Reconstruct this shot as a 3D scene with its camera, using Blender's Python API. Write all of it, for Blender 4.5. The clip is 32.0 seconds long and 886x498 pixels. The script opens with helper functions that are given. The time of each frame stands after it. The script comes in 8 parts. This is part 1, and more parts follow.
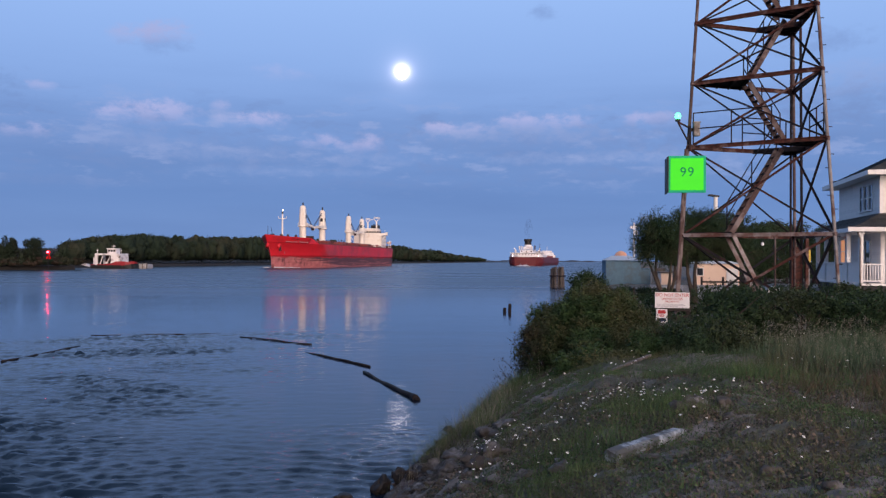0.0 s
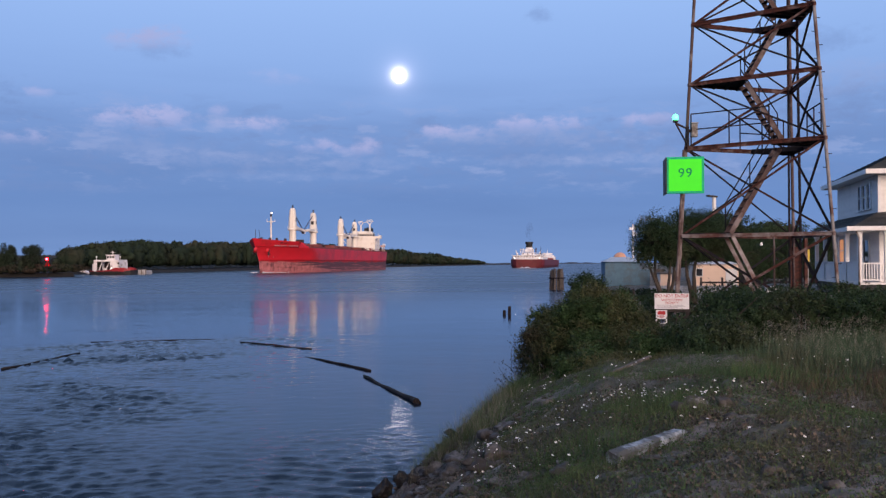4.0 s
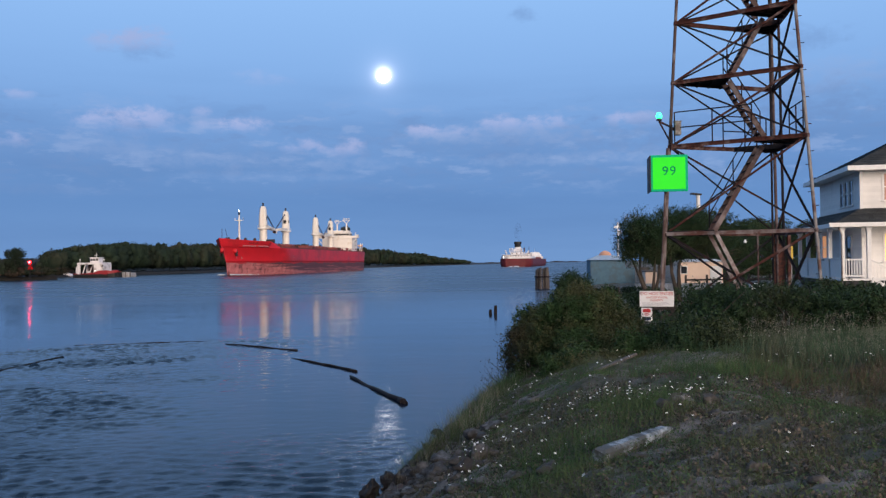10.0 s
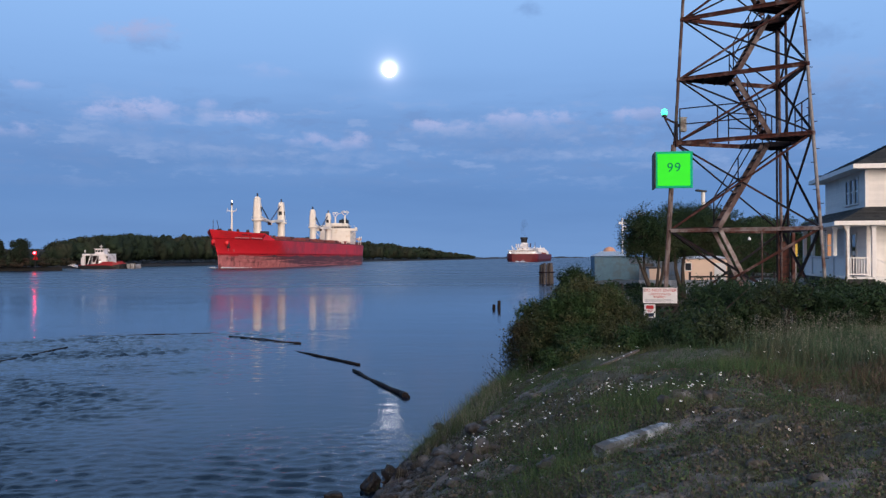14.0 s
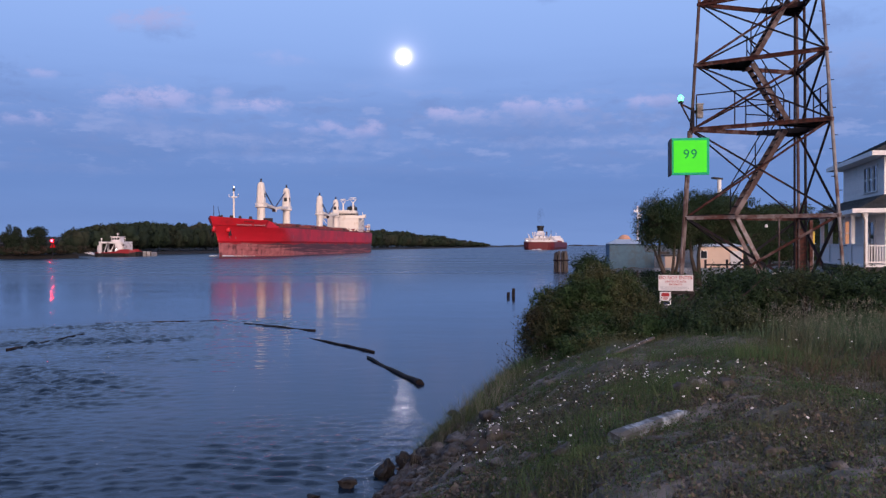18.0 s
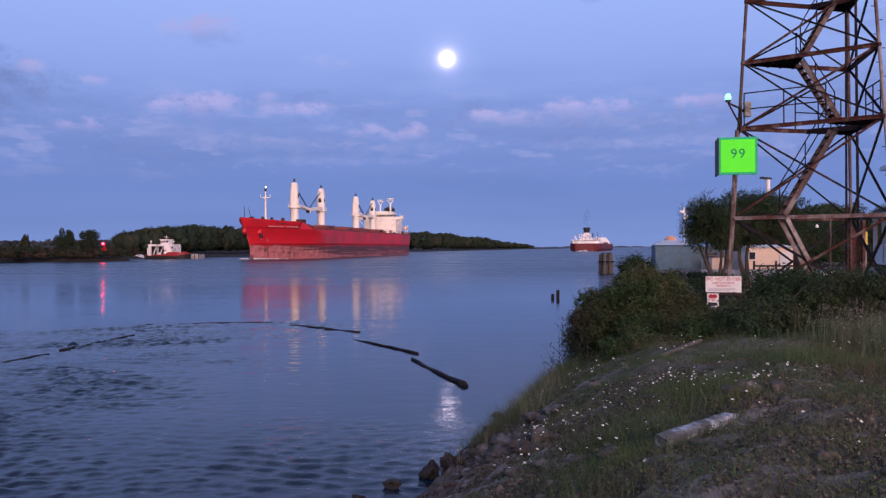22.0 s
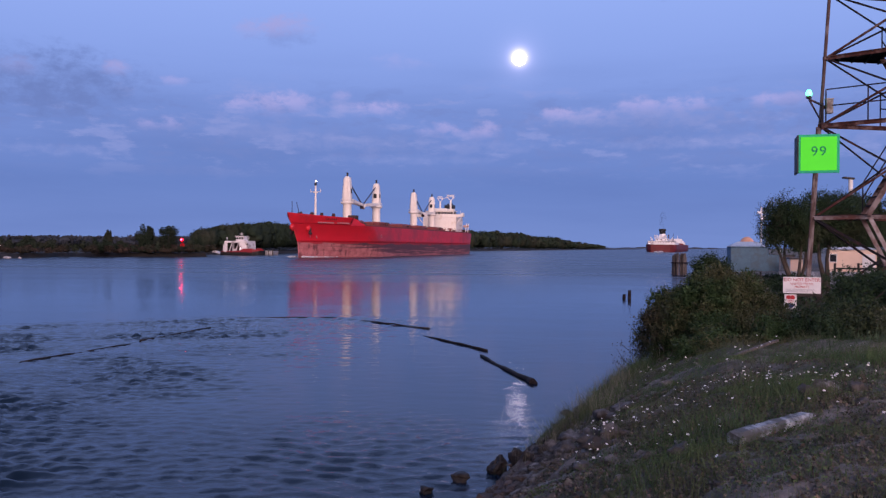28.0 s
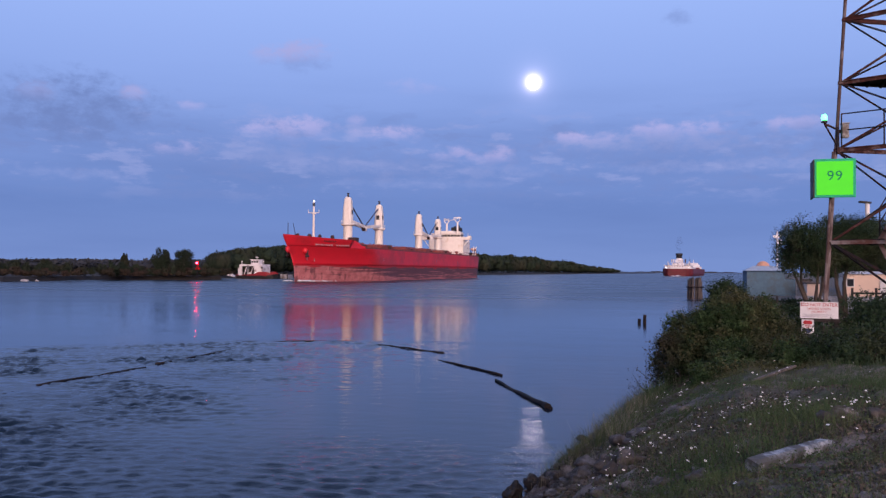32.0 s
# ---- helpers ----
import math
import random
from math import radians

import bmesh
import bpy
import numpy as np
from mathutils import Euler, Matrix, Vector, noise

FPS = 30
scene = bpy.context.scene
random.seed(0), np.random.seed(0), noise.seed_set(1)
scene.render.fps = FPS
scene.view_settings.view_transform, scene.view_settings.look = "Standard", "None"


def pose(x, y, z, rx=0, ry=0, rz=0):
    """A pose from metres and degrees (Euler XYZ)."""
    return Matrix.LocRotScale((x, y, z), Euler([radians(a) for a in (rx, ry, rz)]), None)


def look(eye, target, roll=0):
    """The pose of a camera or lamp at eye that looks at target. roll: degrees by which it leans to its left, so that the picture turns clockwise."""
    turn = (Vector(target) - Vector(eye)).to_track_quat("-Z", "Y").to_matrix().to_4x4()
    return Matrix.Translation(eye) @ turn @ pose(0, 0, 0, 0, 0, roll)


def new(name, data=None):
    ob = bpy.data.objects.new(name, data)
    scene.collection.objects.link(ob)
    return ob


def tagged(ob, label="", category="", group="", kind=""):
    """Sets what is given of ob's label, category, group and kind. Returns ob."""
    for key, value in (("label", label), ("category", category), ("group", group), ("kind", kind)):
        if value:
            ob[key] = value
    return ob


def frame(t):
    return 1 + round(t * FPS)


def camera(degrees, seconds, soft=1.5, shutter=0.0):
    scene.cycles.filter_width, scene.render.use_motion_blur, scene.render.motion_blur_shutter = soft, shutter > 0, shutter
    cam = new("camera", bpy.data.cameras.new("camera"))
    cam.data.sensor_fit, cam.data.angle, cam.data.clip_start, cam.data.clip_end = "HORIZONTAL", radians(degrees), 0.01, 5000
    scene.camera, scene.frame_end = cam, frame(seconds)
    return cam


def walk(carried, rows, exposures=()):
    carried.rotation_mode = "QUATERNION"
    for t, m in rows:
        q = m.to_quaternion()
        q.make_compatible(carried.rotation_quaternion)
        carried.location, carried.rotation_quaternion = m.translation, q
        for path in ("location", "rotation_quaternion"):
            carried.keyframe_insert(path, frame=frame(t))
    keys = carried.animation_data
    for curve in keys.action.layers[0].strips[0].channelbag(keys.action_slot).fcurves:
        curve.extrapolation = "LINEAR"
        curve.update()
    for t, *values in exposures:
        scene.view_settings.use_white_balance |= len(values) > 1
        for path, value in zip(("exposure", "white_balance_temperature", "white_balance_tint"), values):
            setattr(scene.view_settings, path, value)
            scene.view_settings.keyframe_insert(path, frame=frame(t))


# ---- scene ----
cam = camera(53.38, 32.0, soft=1.35)
PATH = [
    (0, pose(-0.011, -0.004, 3.674, 90.697, -0.413, -0.005)),
    (0.5, pose(-0.011, 0.01, 3.672, 90.924, -0.283, 0.094)),
    (1, pose(-0.01, 0.012, 3.671, 90.88, -0.362, 0.163)),
    (1.5, pose(-0.013, -0.005, 3.678, 90.889, -0.343, 0.066)),
    (2, pose(-0.01, -0.025, 3.681, 91.053, -0.183, -0.066)),
    (2.5, pose(-0.011, -0.03, 3.685, 91.107, -0.098, -0.134)),
    (3, pose(-0.013, -0.027, 3.68, 91.053, 0.007, 0.007)),
    (3.5, pose(-0.018, -0.023, 3.678, 90.962, 0.156, -0.058)),
    (5.5, pose(-0.015, -0.01, 3.674, 90.777, 0.036, -0.134)),
    (6, pose(-0.016, -0.02, 3.674, 90.715, 0.12, -0.362)),
    (6.5, pose(-0.019, -0.029, 3.676, 90.682, 0.125, -0.646)),
    (7, pose(-0.018, -0.033, 3.677, 90.641, -0.017, -0.632)),
    (7.5, pose(-0.014, -0.044, 3.685, 90.751, 0.031, -0.761)),
    (8, pose(-0.011, -0.038, 3.679, 90.981, -0.014, -1.013)),
    (8.5, pose(-0.013, -0.049, 3.683, 91.025, -0.133, -1.397)),
    (9, pose(-0.018, -0.036, 3.676, 91.005, -0.163, -1.373)),
    (9.5, pose(-0.019, -0.033, 3.676, 90.974, 0.29, -1)),
    (10, pose(-0.008, -0.01, 3.676, 90.878, 0.645, -0.98)),
    (10.5, pose(0.005, -0.013, 3.675, 90.831, 0.849, -1.127)),
    (11, pose(0.009, -0.022, 3.675, 90.867, 0.883, -1.194)),
    (11.5, pose(0.016, -0.007, 3.672, 90.838, 0.959, -1.205)),
    (12, pose(0.017, -0.019, 3.673, 90.737, 0.97, -1.23)),
    (12.5, pose(0.014, -0.014, 3.672, 90.671, 0.815, -1.147)),
    (13, pose(0.014, -0.02, 3.674, 90.659, 0.474, -0.868)),
    (13.5, pose(0.009, -0.022, 3.674, 90.676, 0.116, -0.648)),
    (14, pose(0.01, -0.021, 3.677, 90.521, 0.104, -0.706)),
    (14.5, pose(0.012, -0.021, 3.674, 90.407, -0.028, -0.932)),
    (16.5, pose(0.014, -0.005, 3.673, 90.22, 0.214, -0.708)),
    (17, pose(0.012, 0.01, 3.66, 89.855, 0.226, -0.541)),
    (17.5, pose(0.001, 0.013, 3.653, 89.771, -0.114, -0.155)),
    (18, pose(0.012, 0.043, 3.653, 89.745, 0.072, 0.229)),
    (18.5, pose(0.012, 0.009, 3.659, 89.657, 0.397, 0.549)),
    (19, pose(0.017, 0.016, 3.654, 89.853, -0.002, 0.868)),
    (19.5, pose(0.014, 0.012, 3.651, 89.912, -0.34, 1.236)),
    (20, pose(0.007, 0.017, 3.651, 89.987, -0.355, 1.666)),
    (20.5, pose(0.004, 0.008, 3.649, 90.049, -0.089, 2.138)),
    (21, pose(0.007, 0.023, 3.65, 90.069, 0.057, 2.559)),
    (21.5, pose(0.015, 0.045, 3.645, 90.057, 0.234, 2.87)),
    (22, pose(0.012, 0.054, 3.645, 89.873, 0.24, 3.075)),
    (22.5, pose(0.005, 0.061, 3.646, 89.839, 0.251, 3.264)),
    (23, pose(0.003, 0.074, 3.639, 89.928, 0.256, 3.32)),
    (23.5, pose(-0.004, 0.065, 3.641, 89.807, 0.353, 3.614)),
    (24, pose(0.003, 0.062, 3.64, 89.729, 0.463, 4.055)),
    (24.5, pose(-0.001, 0.04, 3.649, 89.743, 0.452, 4.491)),
    (25, pose(0.007, 0.055, 3.632, 89.913, 0.32, 5.045)),
    (25.5, pose(0.012, 0.047, 3.624, 90.44, 0.309, 5.692)),
    (27.5, pose(0.01, 0.021, 3.567, 89.825, -0.555, 7.778)),
    (28, pose(0.012, 0.005, 3.576, 89.817, -0.356, 7.631)),
    (28.5, pose(0.008, 0.007, 3.573, 89.84, -0.334, 7.618)),
    (29, pose(0.006, 0.014, 3.571, 89.865, -0.54, 7.798)),
    (29.5, pose(0.006, 0.009, 3.575, 89.976, -0.566, 7.904)),
    (30, pose(0.006, 0.005, 3.574, 90.376, -0.762, 7.986)),
    (30.5, pose(-0.004, -0.018, 3.581, 90.832, -0.826, 8.08)),
    (31, pose(-0.002, -0.026, 3.586, 91.158, -0.547, 8.239)),
    (31.5, pose(-0.003, -0.028, 3.589, 91.41, -0.331, 8.466)),
    (32, pose(-0.005, -0.036, 3.586, 91.353, -0.45, 8.546)),
]

EXPOSURES = [(0, 0.08, 6800, 22), (3, 0.08, 6850, 22), (6, 0.08, 6800, 20), (7.5, 0.08, 6550, 10), (14, 0.08, 6550, 12), (17, 0.06, 6600, 22), (19, 0.06, 6700, 33), (25, 0.03, 6800, 42), (28, -0.09, 6500, 42), (30, -0.07, 6500, 38), (31, -0.05, 6500, 24), (32, 0.02, 6700, 36)]

# ---- sky and light ----
SUN_AZ = 162.0   # compass bearing of the afterglow, clockwise from +y
world = bpy.data.worlds.new("dusk_sky")
scene.world = world
world.use_nodes = True


def build_sky():
    nt = world.node_tree
    nt.nodes.clear()
    N, L = nt.nodes.new, nt.links.new

    def math_node(op, a, b=None, c=None):
        n = N("ShaderNodeMath")
        n.operation = op
        for k, v in enumerate((a, b, c)):
            if v is None:
                continue
            if isinstance(v, (int, float)):
                n.inputs[k].default_value = v
            else:
                L(v, n.inputs[k])
        return n.outputs[0]

    def mix(fac, a, b, mode="MIX"):
        n = N("ShaderNodeMix")
        n.data_type, n.blend_type = "RGBA", mode
        for sock, v in ((n.inputs[0], fac), (n.inputs[6], a), (n.inputs[7], b)):
            if isinstance(v, (int, float)):
                sock.default_value = v
            elif isinstance(v, tuple):
                sock.default_value = (*v, 1)
            else:
                L(v, sock)
        return n.outputs[2]

    tc = N("ShaderNodeTexCoord")
    sep = N("ShaderNodeSeparateXYZ")
    L(tc.outputs["Generated"], sep.inputs[0])
    x, y, z = sep.outputs
    el = math_node("MULTIPLY", math_node("ARCSINE", z), 180 / math.pi)
    az = math_node("MULTIPLY", math_node("ARCTAN2", x, y), 180 / math.pi)
    ramp = N("ShaderNodeValToRGB")
    L(math_node("DIVIDE", math_node("ADD", el, 2.0), 92.0), ramp.inputs[0])
    stops = SKY_STOPS
    els = ramp.color_ramp.elements
    while len(els) < len(stops):
        els.new(0.5)
    for e, (deg, col) in zip(els, stops):
        e.position, e.color = (deg + 2) / 92.0, (*col, 1)
    col = ramp.outputs[0]
    # the air of the real sky, low sun behind the camera, gives the base tint away from the view
    nish = N("ShaderNodeTexSky")
    nish.sky_type, nish.sun_disc = "NISHITA", False
    nish.sun_elevation, nish.sun_rotation = radians(1.5), radians(SUN_AZ)
    nish.altitude, nish.dust_density, nish.ozone_density = 0, 2.0, 3.0
    nis = mix(1.0, nish.outputs[0], (0.085, 0.105, 0.135), "MULTIPLY")
    back = N("ShaderNodeMapRange")
    L(y, back.inputs[0])
    back.inputs[1].default_value, back.inputs[2].default_value = 0.45, -0.6
    col = mix(back.outputs[0], col, nis)
    # cloud texture on azimuth and elevation
    comb = N("ShaderNodeCombineXYZ")
    L(math_node("MULTIPLY", az, 0.85), comb.inputs[0])
    L(math_node("MULTIPLY", el, 1.35), comb.inputs[1])
    noi = N("ShaderNodeTexNoise")
    noi.inputs["Scale"].default_value, noi.inputs["Detail"].default_value = 1.0, 7
    noi.inputs["Roughness"].default_value = 0.62
    L(comb.outputs[0], noi.inputs["Vector"])
    nval = noi.outputs[0]
    comb2 = N("ShaderNodeCombineXYZ")
    L(math_node("MULTIPLY", az, 0.055), comb2.inputs[0])
    L(math_node("MULTIPLY", el, 0.42), comb2.inputs[1])
    noi2 = N("ShaderNodeTexNoise")
    noi2.inputs["Scale"].default_value, noi2.inputs["Detail"].default_value = 1.0, 4
    L(comb2.outputs[0], noi2.inputs["Vector"])
    # thin veil streaks low in the sky
    veil = N("ShaderNodeMapRange")
    L(noi2.outputs[0], veil.inputs[0])
    veil.inputs[1].default_value, veil.inputs[2].default_value = 0.42, 0.72
    lowband = N("ShaderNodeMapRange")
    L(el, lowband.inputs[0])
    lowband.inputs[1].default_value, lowband.inputs[2].default_value = 13.0, 7.0
    col = mix(math_node("MULTIPLY", math_node("MULTIPLY", veil.outputs[0], lowband.outputs[0]), 0.55), col, VEIL_DARK)
    # mottled thin cloud through the band of the puffs
    comb3 = N("ShaderNodeCombineXYZ")
    L(math_node("MULTIPLY", az, 0.30), comb3.inputs[0])
    L(math_node("MULTIPLY", el, 0.95), comb3.inputs[1])
    noi3 = N("ShaderNodeTexNoise")
    noi3.inputs["Scale"].default_value, noi3.inputs["Detail"].default_value, noi3.inputs["Roughness"].default_value = 1.0, 6, 0.6
    L(comb3.outputs[0], noi3.inputs["Vector"])
    belt = N("ShaderNodeMapRange")
    belt.interpolation_type = "SMOOTHSTEP"
    L(math_node("ABSOLUTE", math_node("SUBTRACT", el, 7.4)), belt.inputs[0])
    belt.inputs[1].default_value, belt.inputs[2].default_value = 3.8, 1.2
    for lo, hi, amount, tone in ((0.52, 0.66, 0.55, DIM), (0.46, 0.34, 0.5, DUSK)):
        mo = N("ShaderNodeMapRange")
        mo.interpolation_type = "SMOOTHSTEP"
        L(noi3.outputs[0], mo.inputs[0])
        mo.inputs[1].default_value, mo.inputs[2].default_value = lo, hi
        col = mix(math_node("MULTIPLY", math_node("MULTIPLY", mo.outputs[0], belt.outputs[0]), amount), col, tone)
    for azc, elc, w, h, amount, tone in CLOUDS:
        dx = math_node("DIVIDE", math_node("SUBTRACT", az, azc), w)
        dy = math_node("DIVIDE", math_node("SUBTRACT", el, elc), h)
        r2 = math_node("ADD", math_node("MULTIPLY", dx, dx), math_node("MULTIPLY", dy, dy))
        edge = math_node("ADD", r2, math_node("MULTIPLY", math_node("SUBTRACT", nval, 0.5), 6.5))
        mr = N("ShaderNodeMapRange")
        mr.interpolation_type = "SMOOTHSTEP"
        L(edge, mr.inputs[0])
        mr.inputs[1].default_value, mr.inputs[2].default_value = 1.8, -0.9
        inside = N("ShaderNodeMapRange")
        L(r2, inside.inputs[0])
        inside.inputs[1].default_value, inside.inputs[2].default_value = 3.6, 0.4
        fac = math_node("MULTIPLY", math_node("MULTIPLY", mr.outputs[0], inside.outputs[0]), amount * 0.88)
        if tone in (PALE, LILAC):
            # lit tops fade into the blue of the base
            lit = N("ShaderNodeMapRange")
            lit.interpolation_type = "SMOOTHSTEP"
            L(math_node("ADD", dy, math_node("MULTIPLY", math_node("SUBTRACT", nval, 0.5), 3.0)), lit.inputs[0])
            for k, v in zip((1, 2, 3, 4), (-1.3, 0.5, 0.25, 1.0)):
                lit.inputs[k].default_value = v
            fac = math_node("MULTIPLY", fac, lit.outputs[0])
        col = mix(fac, col, tone)
    # soft glow painted into the sky round the moon for its overexposed bloom
    vm = N("ShaderNodeVectorMath")
    vm.operation = "DOT_PRODUCT"
    L(tc.outputs["Generated"], vm.inputs[0])
    vm.inputs[1].default_value = Vector(MOON_DIR).normalized()
    ang = math_node("MULTIPLY", math_node("ARCCOSINE", math_node("MINIMUM", vm.outputs["Value"], 0.9999999)), 180 / math.pi)
    glow = math_node("POWER", 2.718, math_node("MULTIPLY", ang, -1.9))
    col = mix(math_node("MULTIPLY", glow, 0.6), col, (0.75, 0.76, 0.9), "ADD")
    core = math_node("POWER", 2.718, math_node("MULTIPLY", math_node("MAXIMUM", math_node("SUBTRACT", ang, 0.44), 0.0), -6.5))
    col = mix(math_node("MULTIPLY", core, 0.9), col, (0.8, 0.78, 0.85), "ADD")
    bg = N("ShaderNodeBackground")
    L(col, bg.inputs[0])
    bg.inputs[1].default_value = SKY_STRENGTH
    L(bg.outputs[0], N("ShaderNodeOutputWorld").inputs[0])


SKY_STRENGTH = 1.0
MOON_DIR = (-0.0483, 1.0, 0.2138)
SKY_STOPS = [(-2, (0.16, 0.30, 0.57)), (1, (0.15, 0.29, 0.57)), (4, (0.125, 0.262, 0.545)), (8, (0.168, 0.325, 0.64)),
             (12, (0.226, 0.42, 0.775)), (18, (0.284, 0.51, 0.89)), (40, (0.27, 0.48, 0.84)), (90, (0.21, 0.38, 0.69))]
VEIL_DARK = (0.108, 0.225, 0.48)
PALE, DIM, DUSK, LILAC = (0.43, 0.485, 0.76), (0.275, 0.40, 0.68), (0.155, 0.275, 0.54), (0.34, 0.425, 0.70)
# long dim bands first, then the puffs that stand in a row, then the single clouds
CLOUDS = [(5.0, 7.7, 12.0, 1.0, 0.5, DUSK), (-16.0, 6.9, 12.0, 1.1, 0.42, DUSK), (18.0, 8.0, 9.0, 1.5, 0.5, DUSK), (-24.0, 4.6, 6.0, 0.4, 0.4, DUSK), (10.0, 5.6, 8.0, 0.5, 0.4, DUSK), (-4.0, 4.9, 8.0, 0.4, 0.35, DUSK),
          (-31.0, 5.6, 3.4, 0.35, 0.4, DIM), (-14.0, 6.6, 5.0, 0.5, 0.4, DIM), (-5.0, 6.4, 3.6, 0.4, 0.4, DIM), (4.5, 8.2, 7.0, 0.6, 0.5, DIM), (9.0, 6.6, 7.0, 0.45, 0.45, DIM), (-20.0, 7.3, 4.5, 0.6, 0.35, DIM), (-10.0, 5.6, 6.0, 0.35, 0.3, DIM), (16.0, 6.6, 5.0, 0.6, 0.35, DIM),
          (-18.8, 8.75, 3.2, 0.75, 0.55, PALE), (-19.3, 9.15, 1.5, 0.55, 0.7, PALE), (-17.3, 9.2, 1.1, 0.6, 0.8, PALE), (-21.2, 8.85, 0.7, 0.35, 0.6, PALE),
          (-14.2, 9.5, 0.6, 0.4, 0.6, PALE), (-13.6, 8.75, 1.3, 0.45, 0.5, PALE), (-11.7, 8.75, 1.5, 0.5, 0.9, PALE),
          (-7.6, 7.65, 0.7, 0.45, 0.85, PALE), (-8.8, 7.4, 0.7, 0.3, 0.6, PALE), (-5.9, 7.25, 1.7, 0.42, 0.65, PALE), (-4.6, 7.6, 0.6, 0.5, 0.8, PALE),
          (-0.4, 8.5, 1.0, 0.42, 0.85, PALE), (1.5, 8.4, 1.8, 0.42, 0.6, PALE), (4.8, 9.05, 1.5, 0.42, 0.8, PALE), (8.0, 9.1, 1.4, 0.42, 0.85, PALE), (6.3, 8.8, 3.0, 0.5, 0.5, PALE),
          (12.1, 9.0, 0.9, 0.4, 0.7, PALE), (13.7, 8.9, 1.6, 0.5, 0.6, PALE), (-26.2, 7.4, 0.8, 0.35, 0.6, PALE), (-24.9, 7.5, 0.7, 0.38, 0.7, PALE), (-24.8, 10.05, 0.9, 0.32, 0.6, PALE), (-10.4, 11.7, 1.7, 0.5, 0.3, PALE),
          (-18.0, 13.1, 1.8, 0.6, 0.5, DUSK), (-19.3, 13.5, 1.7, 0.6, 1.0, LILAC), (-17.7, 13.8, 1.7, 0.75, 0.95, LILAC),
          (-31.2, 9.6, 4.6, 1.9, 1.1, (0.14, 0.26, 0.515)), (-32.0, 8.4, 2.6, 0.9, 0.8, (0.135, 0.25, 0.50)), (-28.1, 10.6, 0.9, 0.5, 0.7, PALE), (-33.4, 10.3, 1.2, 0.6, 0.5, LILAC),
          (6.4, 15.7, 0.9, 0.5, 0.5, DUSK), (25.0, 10.9, 4.0, 1.0, 0.5, DIM), (23.5, 9.4, 4.5, 1.3, 0.6, DUSK), (23.0, 13.0, 3.0, 0.8, 0.5, DUSK)]
build_sky()

sun = new("afterglow_sun", bpy.data.lights.new("afterglow_sun", "SUN"))
sun.data.energy, sun.data.angle, sun.data.color = 3.9, radians(50), (1.0, 0.84, 0.72)
sun.matrix_world = look((0, 0, 0), (-math.sin(radians(SUN_AZ)), -math.cos(radians(SUN_AZ)), -math.tan(radians(11))))

# ---- materials ----
MATS = {}


